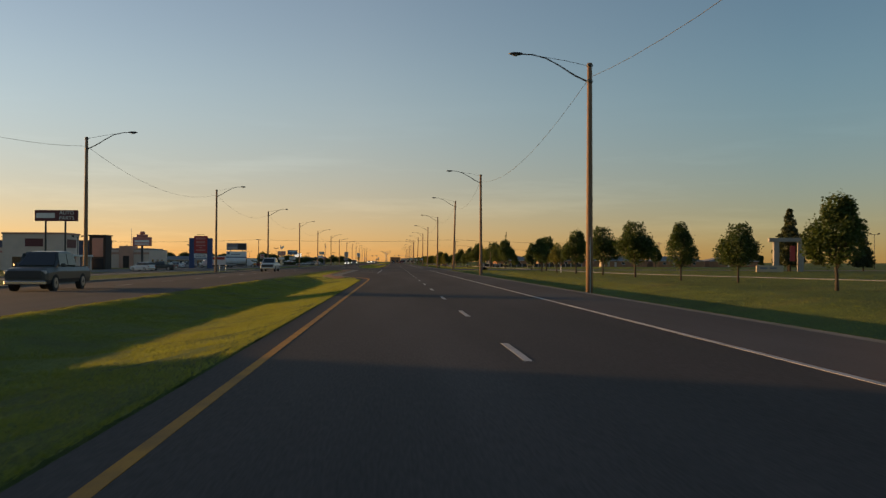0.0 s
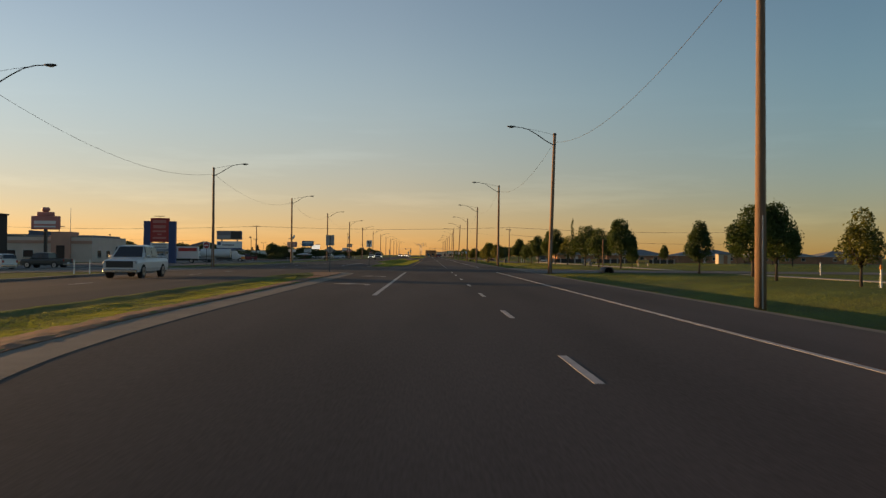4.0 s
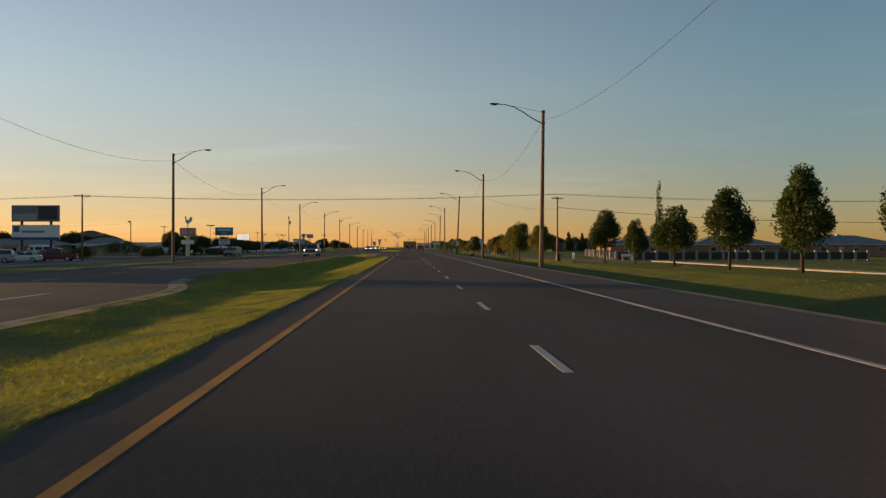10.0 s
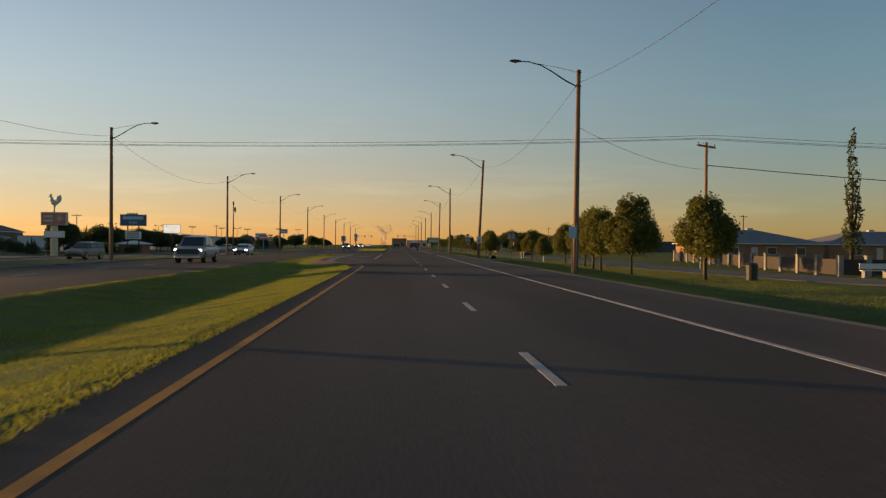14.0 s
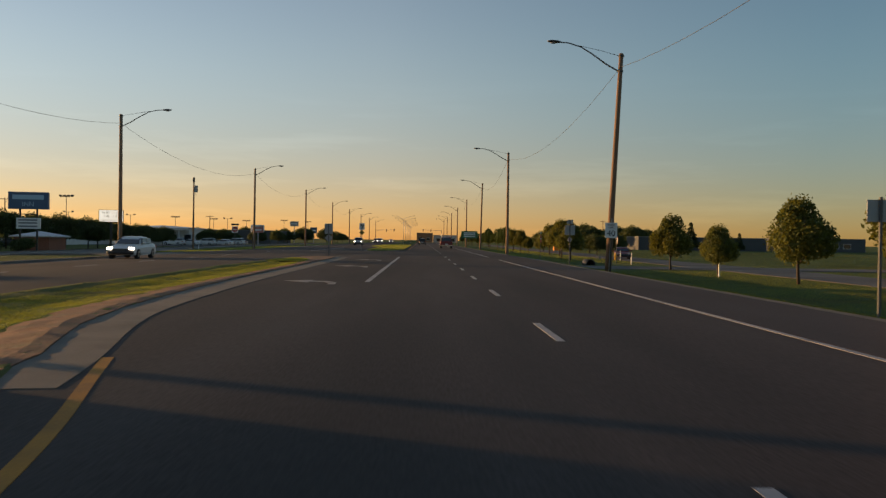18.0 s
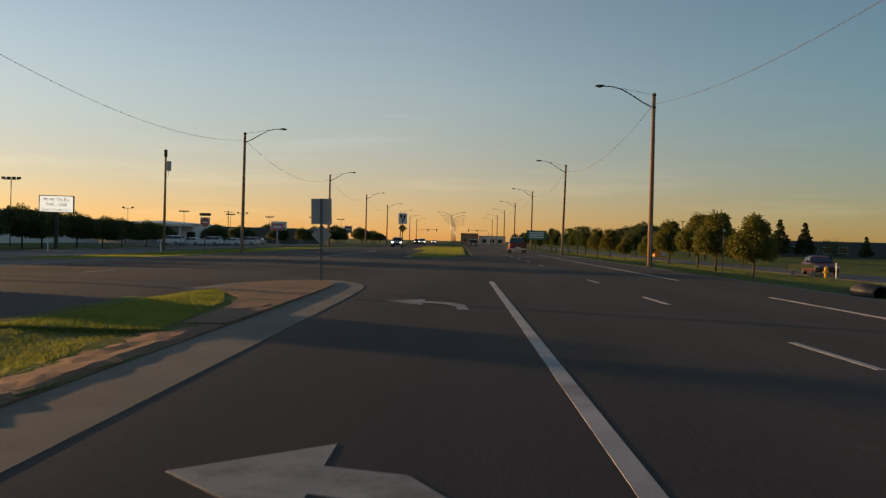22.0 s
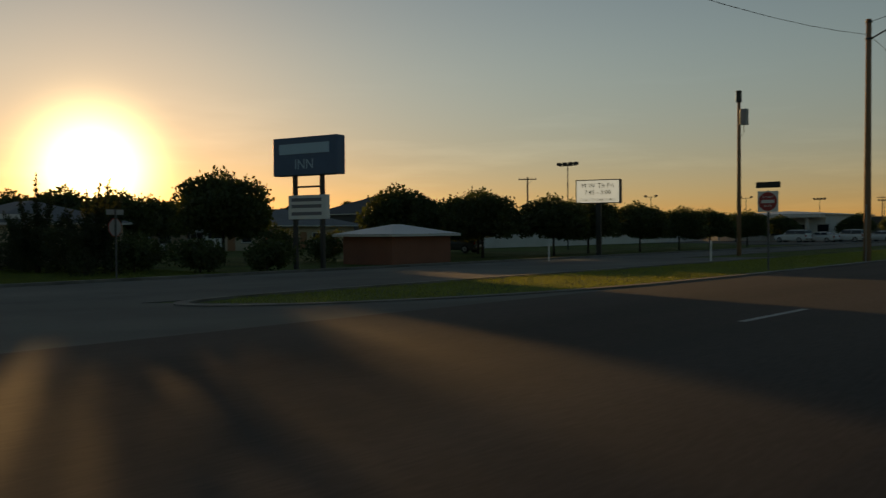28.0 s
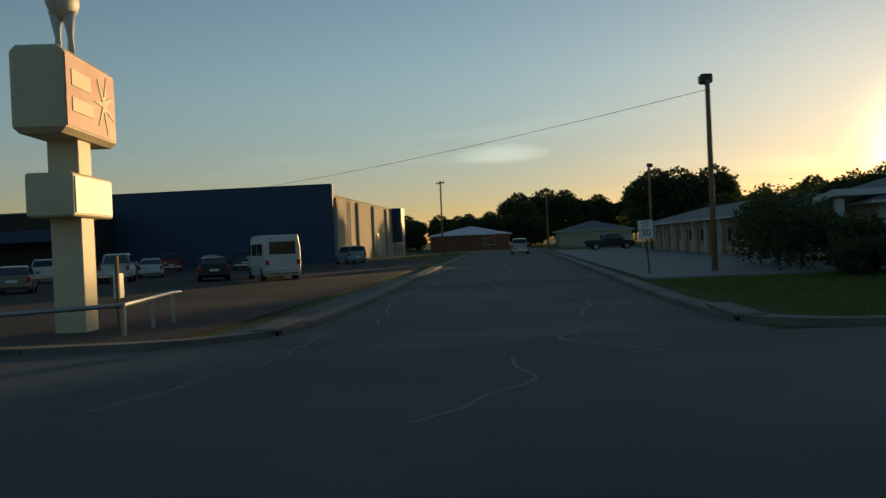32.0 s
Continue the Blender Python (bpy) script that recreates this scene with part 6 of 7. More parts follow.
def keep_right(x, y, front_south, lab, up=0.0):
    """Keep-right panel over a diamond marker on one post."""
    t, ps = road_sign(x, y, lab, [(1.98 + up, 0.61, 0.76, M_SIGNWHITE, "rect"), (1.28 + up, 0.62, 0.62, M_SIGNBLACK, "diamond")], 2.36 + up, 0 if front_south else 180, name="divider_sign")
    z = 1.98 + up
    bm = bmesh.new()
    prism(bm, [(-0.2, 0.3), (-0.02, 0.3), (-0.05, 0.05), (-0.11, -0.02), (-0.17, 0.05)], 0, 0.004)
    bmesh.ops.transform(bm, matrix=Matrix.Translation((0, -0.043, z)) @ FACE_S, verts=bm.verts)
    part("shield", bm, M_SIGNBLACK, ps[0])
    bm = bmesh.new()
    prism(bm, [(-0.06, -0.32), (0.05, -0.32), (0.05, -0.14), (0.17, 0.02), (0.17, 0.14), (0.24, 0.12), (0.12, 0.32), (0.0, 0.12), (0.06, 0.14), (0.06, 0.05), (-0.06, -0.1)], 0, 0.004)
    bmesh.ops.transform(bm, matrix=Matrix.Translation((0, -0.043, z)) @ FACE_S, verts=bm.verts)
    part("arrow", bm, M_SIGNBLACK, ps[0])
    for u, v in ((0, 0.2), (0.11, 0.1), (0.2, 0), (0.11, -0.1), (0, -0.2), (-0.11, -0.1), (-0.2, 0), (-0.11, 0.1), (0, 0)):
        bm = bmesh.new()
        disc(bm, 0.045, 0.008, 10, Matrix.Translation((u, -0.044, 1.28 + up + v)) @ FACE_S)
        part("reflector", bm, M_SIGNYEL, ps[1])
    return t


keep_right(-6.9, 215.6, True, "white divider arrow sign over a black diamond on a median nose", 0.6)
keep_right(-7.2, 453.2, True, "white divider arrow sign over a black diamond on a median nose", 0.84)
t = keep_right(-7.12, 416.4, False, "bare back of a divider sign and diamond marker on a median")
t.matrix_basis = pose(-7.12, 416.4, 0.12, 0, 1.5, 180)
keep_right(-7.4, 180.9, False, "bare back of a divider sign and diamond marker on a median", 0.4)
t, ps = road_sign(-25.6, 217, "red and white do not enter sign by the cross street", [(2.5, 0.76, 0.76, M_SIGNWHITE, "rect")], 2.9, name="do_not_enter_sign")
bm = bmesh.new()
disc(bm, 0.34, 0.008, 24, Matrix.Translation((0, -0.044, 2.5)) @ FACE_S)
part("red_disc", bm, M_SIGNRED, ps[0])
part("white_bar", boxed(-0.24, 0.24, -0.052, -0.049, 2.44, 2.56), M_SIGNWHITE, ps[0])
t2 = copy_thing(t, pose(-23.1, 458.6, gz(-23.1)))
t2["label"] = "red and white do not enter sign with a name plate"
words("DO NOT", 0.1, at_face(0, 2.66, -0.05), M_SIGNWHITE, [c for c in t2.children if c.name.startswith("panel")][0])
words("ENTER", 0.1, at_face(0, 2.34, -0.05), M_SIGNWHITE, [c for c in t2.children if c.name.startswith("panel")][0])
part("name_plate", boxed(-0.45, 0.45, -0.03, 0.0, 3.0, 3.22), M_SIGNBLACK, t2)
t, ps = road_sign(-8.45, 300.9, "bare back of a small grey sign on the median", [(2.4, 0.32, 0.28, M_SIGNBACK, "rect"), (1.95, 0.2, 0.58, M_SIGNBACK, "rect")], 2.53)
t.location.z = -0.12
t, ps = road_sign(9.7, 369.8, "back of a grey sign panel by the shoulder", [(2.3, 0.58, 0.48, M_SIGNBACK, "rect")], 2.6, 180)
t, ps = road_sign(8.8, 404.1, "backs of a stacked route sign group by the shoulder", [(2.12, 0.62, 0.6, M_SIGNWHITE, "rect"), (2.62, 0.38, 0.26, M_SIGNYEL, "rect"), (1.54, 0.26, 0.26, M_SIGNWHITE, "round")], 2.75, 180)
t, ps = road_sign(18.5, 434.5, "stop sign at the end of the park lane", [(2.2, 0.76, 0.76, M_SIGNRED, "oct")], 2.5, 90, name="stop_sign")
words("STOP", 0.26, at_face(0, 2.2), M_SIGNWHITE, ps[0])
t, ps = road_sign(12.0, 440.6, "stop sign under a green street name plate among the trees", [(2.1, 0.76, 0.76, M_SIGNRED, "oct"), (2.75, 0.95, 0.2, M_SIGNGREEN, "rect")], 2.85, 70, name="stop_sign")
words("STOP", 0.26, at_face(0, 2.1), M_SIGNWHITE, ps[0])
part("plate_bar", boxed(-0.36, 0.36, -0.046, -0.042, 2.71, 2.79), M_SIGNWHITE, ps[1])
t, ps = road_sign(-45.6, 445.0, "stop sign under a street name plate on the corner lawn", [(2.2, 0.76, 0.76, M_SIGNRED, "oct"), (2.85, 1.0, 0.22, M_SIGNGREEN, "rect")], 2.95, -70, name="stop_sign")
words("STOP", 0.26, at_face(0, 2.2), M_SIGNWHITE, ps[0])
t, ps = road_sign(-176, 429, "far red stop sign at the street's end", [(2.2, 0.76, 0.76, M_SIGNRED, "oct")], 2.5, 90, name="stop_sign")
words("STOP", 0.26, at_face(0, 2.2), M_SIGNWHITE, ps[0])
t, ps = road_sign(10.4, 545, "green guide sign with white lines beside the road", [(2.9, 3.6, 1.6, M_SIGNGREEN, "rect")], 3.6, name="guide_sign")
for z in (3.3, 2.9, 2.5):
    part("lettering_bar", boxed(-1.3, 1.3, -0.048, -0.044, z - 0.12, z + 0.12), M_SIGNWHITE, ps[0])
road_sign(9.55, 343.7, "small pale blue sign on a lamp pole", [(2.2, 0.4, 0.62, M_TEAL, "rect")], 2.4)
for x, y in ((21.6, 158.3), (33, 190), (18.4, 405.25), (-30, 468.5), (22.4, 449.8), (-26.5, 185), (-27.3, 184), (19.6, 433), (27, 372), (28, 376), (-41, 470)):
    m = thing("marker_post", "short white marker post in the grass", "post", "marker posts", pose(x, y, land(x, y)))
    part("post", tubed([(0, 0, -0.2), (0, 0, 0.85)], [0.05, 0.05], 8), M_SIGNWHITE, m)
    part("band", tubed([(0, 0, 0.85), (0, 0, 1.05)], [0.055, 0.055], 8), M_ORANGE if x == 21.6 else M_SIGNWHITE, m)

t = thing("wooden_post", "bare weathered wooden post in the park grass", "post", "", pose(17.6, 205.4, land(17.6, 205.4)))
part("post", tubed([(0, 0, -0.3), (0, 0, 3.1)], [0.07, 0.06], 8), M_WOOD, t)
part("cap", tubed([(0, 0, 3.1), (0, 0, 3.14)], [0.07, 0.04], 8), M_STEEL, t)
for x, y in ((15.0, 190.2), (14.6, 427.6)):
    t = thing("culvert_pipe", "dark open culvert pipe end in the grass ditch", "culvert", "culverts", pose(x, y, verge(x, y) + 0.12))
    bm = bmesh.new()
    ring = [(math.cos(math.pi * k / 8), math.sin(math.pi * k / 8)) for k in range(16)]
    lofted = [[bm.verts.new((q * u, yy, q * v)) for u, v in ring] for q, yy in ((0.42, 1.6), (0.42, -0.5), (0.34, -0.5), (0.34, 1.5))]
    for lo, hi in zip(lofted, lofted[1:]):
        for k in range(16):
            bm.faces.new((lo[k], lo[(k + 1) % 16], hi[(k + 1) % 16], hi[k]))
    bmesh.ops.recalc_face_normals(bm, faces=bm.faces)
    part("pipe", bm, M_DARKMETAL, t, smooth=True)
    # plate inside the pipe, coloured dark for the shade of its depth
    part("dark_bottom", boxed(-0.3, 0.3, 1.3, 1.45, -0.28, 0.28), M_HOLE_SHADE, t)

h = thing("fire_hydrant", "yellow fire hydrant beside the lane", "hydrant", "", pose(22.0, 450.5, land(22, 450.5)))
part("barrel", tubed([(0, 0, 0), (0, 0, 0.55), (0, 0, 0.62)], [0.12, 0.11, 0.14], 12), M_HYDRANT, h, smooth=True)
part("bonnet", tubed([(0, 0, 0.62), (0, 0, 0.72), (0, 0, 0.8)], [0.14, 0.11, 0.04], 12), M_HYDRANT, h, smooth=True)
part("outlet", tubed([(-0.2, 0, 0.42), (0.2, 0, 0.42)], [0.06, 0.06], 10), M_HYDRANT, h)
b = thing("trash_bin", "dark metal litter bin on a pad in the park", "bin", "", pose(19.9, 344.8, land(19.9, 344.8)))
part("bin_body", tubed([(0, 0, 0), (0, 0, 0.85)], [0.3, 0.34], 14), M_PLASTIC, b)
part("lid", tubed([(0, 0, 0.85), (0, 0, 0.98)], [0.35, 0.2], 14), M_DARKMETAL, b)


def bench(x, y, rz, lab, material):
    t = thing("park_bench", lab, "bench", "park benches", pose(x, y, land(x, y), 0, 0, rz))
    part("seat", boxed(-0.9, 0.9, -0.2, 0.2, 0.42, 0.48), material, t)
    part("backrest", boxed(-0.9, 0.9, 0.18, 0.24, 0.55, 0.9), material, t)
    for u in (-0.7, 0.7):
        part("leg", boxed(u - 0.05, u + 0.05, -0.18, 0.2, -0.03, 0.42), M_CONC, t)


bench(31, 243, 0, "yellow wooden park bench on the grass", M_BENCH)
bench(29.5, 274.5, 0, "yellow wooden park bench on the grass", M_BENCH)
bench(24.5, 252, 30, "pale park bench by the path", M_CONC)
bench(31, 352, 0, "white park bench beside the fence", M_WHITEWALL)
bench(21.4, 453.0, 0, "wooden rail bench beside the lane", M_BENCH)


# ---- commercial signs ----
def pylon(x, y, lab, category="sign", rz=0.0, name="pylon_sign"):
    return thing(name, lab, category, "", pose(x, y, gz(x) - 0.05, 0, 0, rz))


s = pylon(-61.3, 208, "maroon store sign on two dark posts", name="auto_parts_sign")
for u in (-1.9, 1.6):
    part("post", boxed(u - 0.13, u + 0.13, -0.13, 0.13, 0, 9.3), M_DARKMETAL, s)
p = part("cabinet", boxed(-3.8, 3.8, -0.3, 0.3, 9.2, 11.2, bevel=0.04), M_MAROON, s)
words("AUTO", 0.95, Matrix.Translation((1.9, -0.31, 10.7)) @ FACE_S, M_SIGNWHITE, p)
words("PARTS", 0.95, Matrix.Translation((1.9, -0.31, 9.75)) @ FACE_S, M_SIGNWHITE, p)
part("logo_shape", boxed(-3.5, -0.2, -0.34, -0.3, 9.75, 10.65, bevel=0.02), M_SIGNWHITE, p)

s = pylon(-57, 247, "faded pink restaurant sign with a crown on one post", name="restaurant_sign")
part("post", boxed(-0.2, 0.2, -0.2, 0.2, 0, 6), M_DARKMETAL, s)
p = part("cabinet", boxed(-2.1, 2.1, -0.3, 0.3, 5.4, 7.4, bevel=0.12), M_PINK, s)
part("crown", boxed(-1.25, 1.25, -0.28, 0.28, 7.4, 8.0, bevel=0.1), M_PINK, p)
part("crown_top", boxed(-0.65, 0.65, -0.26, 0.26, 8.0, 8.7, bevel=0.25), M_PINK, p)
part("lettering_bar", boxed(-1.6, 1.6, -0.33, -0.3, 6.2, 6.7), M_SIGNWHITE, p)
part("lettering_bar", boxed(-1.6, 1.6, -0.33, -0.3, 5.7, 5.95), M_SIGNWHITE, p)

s = pylon(-53, 289, "tall blue and red store sign with white lettering", name="store_sign")
for u in (-2.45, 2.45):
    part("leg", boxed(u - 0.65, u + 0.65, -0.5, 0.5, 0, 8.3, bevel=0.03), M_SIGNNAVY, s)
p = part("panel", boxed(-1.8, 1.8, -0.4, 0.4, 4.2, 8.9, bevel=0.03), M_SIGNRED, s)
for z, hh, w in ((8.2, 0.55, 1.3), (7.2, 0.6, 1.2), (6.3, 0.35, 1.3), (5.7, 0.25, 0.4), (5.0, 0.35, 1.3)):
    part("lettering_bar", boxed(-w, w, -0.43, -0.4, z - hh / 2, z + hh / 2), M_PINK, p)
q = part("reader_board", boxed(-1.8, 1.8, -0.35, 0.35, 2.9, 4.0, bevel=0.02), M_SIGNWHITE, s)
for z in (3.2, 3.65):
    part("lettering_bar", boxed(-1.4, 1.4, -0.37, -0.35, z - 0.1, z + 0.1), M_GREYBAR, q)
part("lamp_bar", boxed(-1.0, 1.0, -0.6, -0.4, 9.2, 9.3), M_DARKMETAL, s)
part("lamp_bracket", tubed([(0, 0, 8.9), (0, -0.5, 9.25)], [0.03, 0.03], 6), M_DARKMETAL, s)

s = pylon(-57, 366, "double decker billboard with faded posters", "billboard", name="billboard")
for u in (-2.2, 2.2):
    part("post", boxed(u - 0.16, u + 0.16, 0.2, 0.5, 0, 8.2), M_DARKMETAL, s)
p = part("upper_board", boxed(-3.6, 3.6, -0.12, 0.2, 6.0, 8.5, bevel=0.03), M_GREYBAR, s)
part("poster_patch", boxed(-3.4, 0.2, -0.15, -0.12, 6.2, 7.2), M_SIGNBACK, p)
part("poster_patch", boxed(0.5, 3.3, -0.15, -0.12, 6.3, 8.3), M_DARKMETAL, p)
p = part("lower_board", boxed(-3.6, 3.6, -0.12, 0.2, 3.2, 5.5, bevel=0.03), M_SIGNWHITE, s)
part("poster_patch", boxed(-3.3, -2.4, -0.15, -0.12, 4.4, 5.3), M_SIGNBLUE, p)
part("poster_band", boxed(-3.6, 3.6, -0.15, -0.12, 3.2, 3.6), M_SIGNNAVY, p)
part("lettering_bar", boxed(-2.0, 1.4, -0.15, -0.12, 4.3, 4.6), M_GREYBAR, p)

# sign with a big white rooster on top
s = pylon(-48.0, 422.4, "cream post sign with a faded box and a rooster on top", name="rooster_sign", rz=8)
part("pier", boxed(-0.42, 0.42, -0.34, 0.34, 0, 5.2, bevel=0.02), M_CREAM, s)
p = part("main_box", boxed(-1.75, 1.75, -0.55, 0.55, 4.4, 6.25, bevel=0.12), M_CREAM, s)
for yy, nn in ((-0.555, 0), (0.555, 1)):
    f = part("face", boxed(-1.6, 1.6, min(yy, yy * 1.03), max(yy, yy * 1.03), 4.55, 6.1), M_PINK, p, "faded pink sign face")
    y0, y1 = sorted((yy * 1.03, yy * 1.06))
    sg = 1 if nn == 0 else -1
    for q0, q1, z0, z1 in ((-1.3, -0.1, 5.45, 5.8), (-1.3, 0.0, 4.9, 5.2)):
        part("lettering_bar", boxed(min(sg * q0, sg * q1), max(sg * q0, sg * q1), y0, y1, z0, z1), M_CREAM, f)
    bm = bmesh.new()
    star = [(sg * 0.8 + (0.75 if k % 2 == 0 else 0.16) * math.cos(k * math.pi / 7), 5.33 + (0.7 if k % 2 == 0 else 0.16) * math.sin(k * math.pi / 7)) for k in range(14)]
    prism(bm, star, 0, abs(y1 - y0))
    bmesh.ops.transform(bm, matrix=Matrix.Translation((0, y1, 0)) @ FACE_S, verts=bm.verts)
    part("starburst", bm, M_CREAM, f)
p = part("lower_box", boxed(-1.3, 1.3, -0.5, 0.5, 2.65, 3.6, bevel=0.04), M_CREAM, s)
part("reader_face", boxed(-1.2, 1.2, 0.5, 0.53, 2.73, 3.52), M_SIGNWHITE, p)
part("reader_face", boxed(-1.2, 1.2, -0.53, -0.5, 2.73, 3.52), M_SIGNWHITE, p)
# the rooster statue: one plain mesh
bm = bmesh.new()
for c, q in (((0, 0, 1.35), (0.55, 0.34, 0.42)), ((0.38, 0, 1.75), (0.24, 0.2, 0.42)), ((0.5, 0, 2.2), (0.19, 0.16, 0.22)), ((-0.5, 0, 1.75), (0.3, 0.12, 0.55)), ((-0.75, 0, 1.95), (0.2, 0.1, 0.5))):
    r = bmesh.ops.create_uvsphere(bm, u_segments=14, v_segments=9, radius=1)
    bmesh.ops.scale(bm, vec=q, verts=r["verts"])
    bmesh.ops.translate(bm, vec=c, verts=r["verts"])
for yy in (-0.14, 0.14):
    tube(bm, [(0.05, yy, 0.0), (0.02, yy, 0.55), (-0.05, yy, 1.1)], [0.09, 0.07, 0.17], 8)
tube(bm, [(0.66, 0, 2.2), (0.85, 0, 2.14)], [0.07, 0.01], 6)
for u in (0.36, 0.48, 0.6):
    tube(bm, [(u, 0, 2.35), (u - 0.02, 0, 2.6)], [0.08, 0.02], 6)
ro = part("rooster_statue", bm, M_ROOSTER, smooth=True)
ro.matrix_basis = pose(-48.0, 422.4, gz(-48) + 6.2, 0, 0, 188)
tagged(ro, "white fibreglass rooster standing on the sign box", "statue")
# pipe rail and board by that sign
f = thing("pipe_rail", "low bent pipe rail round the sign post", "rail", "", pose(-47.2, 424.2, gz(-47)))
for u in (-2.6, -1.0, 0.9):
    part("post", tubed([(u, 0.1 * u, -0.1), (u, 0.1 * u, 0.72)], [0.05, 0.05], 8), M_STEEL, f)
part("rail", tubed([(-3.2, -0.3, 0.7), (-2.6, -0.26, 0.72), (0.9, 0.09, 0.66)], [0.05, 0.05, 0.05], 8), M_STEEL, f)
part("rail", tubed([(0.9, 0.09, 0.66), (2.0, -2.5, 0.6)], [0.05, 0.05], 8), M_STEEL, f)
part("small_notice", boxed(-0.45, -0.05, -0.55, -0.5, 0.75, 1.3), M_SIGNWHITE, f)
part("notice_post", boxed(-0.12, -0.04, -0.5, -0.44, -0.1, 1.7), M_WOOD, f)

# motel sign
s = pylon(-47.3, 456.8, "blue motel sign board on two posts over a letter board", name="motel_sign", rz=10)
for u in (-0.95, 0.95):
    part("post", boxed(u - 0.1, u + 0.1, -0.1, 0.1, 0, 5.2), M_DARKMETAL, s)
part("crossbar", boxed(-0.95, 0.95, -0.05, 0.05, 4.4, 4.5), M_DARKMETAL, s)
p = part("cabinet", boxed(-2.25, 2.25, -0.35, 0.35, 5.05, 7.1, bevel=0.04), M_SIGNBLUE, s)
for yy, rot in ((-0.36, 0), (0.36, 180)):
    words("INN", 0.75, Matrix.Rotation(radians(rot), 4, "Z") @ Matrix.Translation((0, -0.36, 5.62)) @ FACE_S, M_TEAL, p)
    y0, y1 = sorted((yy, yy * 1.06))
    part("lettering_bar", boxed(-1.75, 1.75, y0, y1, 6.2, 6.75), M_TEAL, p)
p = part("letter_board", boxed(-1.35, 1.35, -0.14, 0.14, 2.7, 4.0, bevel=0.02), M_SIGNWHITE, s)
for z in (3.0, 3.4, 3.75):
    part("lettering_bar", boxed(-1.1, 1.0, -0.155, -0.14, z - 0.09, z + 0.09), M_GREYBAR, p)

# lit message board
s = pylon(-48.1, 486.8, "glowing white message board with black opening hours", name="message_board", rz=18)
part("post", boxed(-0.2, 0.2, -0.15, 0.15, 0, 4.2), M_DARKMETAL, s)
p = part("cabinet", boxed(-1.8, 1.8, -0.32, 0.32, 4.1, 6.0, bevel=0.03), M_DARKMETAL, s)
f = part("lit_face", boxed(-1.7, 1.7, -0.34, -0.32, 4.18, 5.92), M_LIGHTPANEL, p, "glowing white panel")
words("M W Th Fri", 0.55, Matrix.Translation((0, -0.345, 5.5)) @ FACE_S, M_SIGNBLACK, f)
words("7:45 - 5:00", 0.5, Matrix.Translation((0, -0.345, 4.97)) @ FACE_S, M_SIGNBLACK, f)
words("Open Through Lunch", 0.33, Matrix.Translation((0, -0.345, 4.42)) @ FACE_S, M_SIGNBLACK, f)

for x, y, w, z0, z1, m1, lab in ((-48.4, 741, 3.0, 4.2, 6.9, M_SIGNBLUE, "square blue store sign far up the road"), (-45.8, 594.5, 3.7, 3.4, 5.5, M_SIGNWHITE, "white store sign with two lines far up the road"), (-42, 575, 2.6, 3.2, 4.6, M_PINK, "small red sign board on a post"), (-57, 741, 3.8, 7.3, 9.5, M_SIGNBACK, "tall grey sign far up the road"), (-60, 315, 3.0, 4.6, 5.6, M_SIGNYEL, "small yellow lit sign over the lots")):
    s = pylon(x, y, lab)
    part("post", boxed(-0.15, 0.15, -0.1, 0.1, 0, z1 - 0.2), M_STEEL, s)
    p = part("cabinet", boxed(-w / 2, w / 2, -0.25, 0.25, z0, z1, bevel=0.03), m1, s)
    if m1 is M_SIGNWHITE:
        words("AUTO PARTS", 0.56, Matrix.Translation((0, -0.27, z1 - 0.55)) @ FACE_S, M_SIGNBLACK, p)
        part("lettering_bar", boxed(-1.6, 1.6, -0.27, -0.25, z0 + 0.2, z0 + 0.8), M_GREYBAR, p)
    else:
        part("lettering_bar", boxed(-w * 0.36, w * 0.36, -0.27, -0.25, (z0 + z1) / 2 - 0.2, (z0 + z1) / 2 + 0.2), M_SIGNWHITE if m1 is not M_SIGNYEL else M_ORANGE, p)

fl = thing("flagpole", "thin bare flagpole by the restaurant", "flagpole", "", pose(-75, 300, gz(-75)))
part("pole", tubed([(0, 0, 0), (0, 0, 11)], [0.08, 0.04], 8), M_STEEL, fl)
part("finial", tubed([(0, 0, 11), (0, 0, 11.18)], [0.09, 0.05], 8), M_CHROME, fl)

# traffic signals at the far junction
for x, y in ((-24, 802), (10, 802)):
    s = thing("traffic_signal", "far traffic signal on a mast arm", "traffic light", "traffic signals", pose(x, y, gz(x)))
    k = 1 if x < 0 else -1
    part("mast", tubed([(0, 0, 0), (0, 0, 6.6)], [0.12, 0.09], 8), M_STEEL, s)
    part("arm", tubed([(0, 0, 6.2), (k * 10, 0, 6.6)], [0.09, 0.05], 8), M_STEEL, s)
    for u in (5.5, 9.5):
        hd = part("signal_head", boxed(k * u - 0.2, k * u + 0.2, -0.2, 0.1, 5.6, 6.8, bevel=0.03), M_DARKMETAL, s)
        bm = bmesh.new()
        disc(bm, 0.14, 0.03, 12, Matrix.Translation((k * u, -0.21, 6.55)) @ FACE_S)
        part("red_lens", bm, M_TAIL, hd)


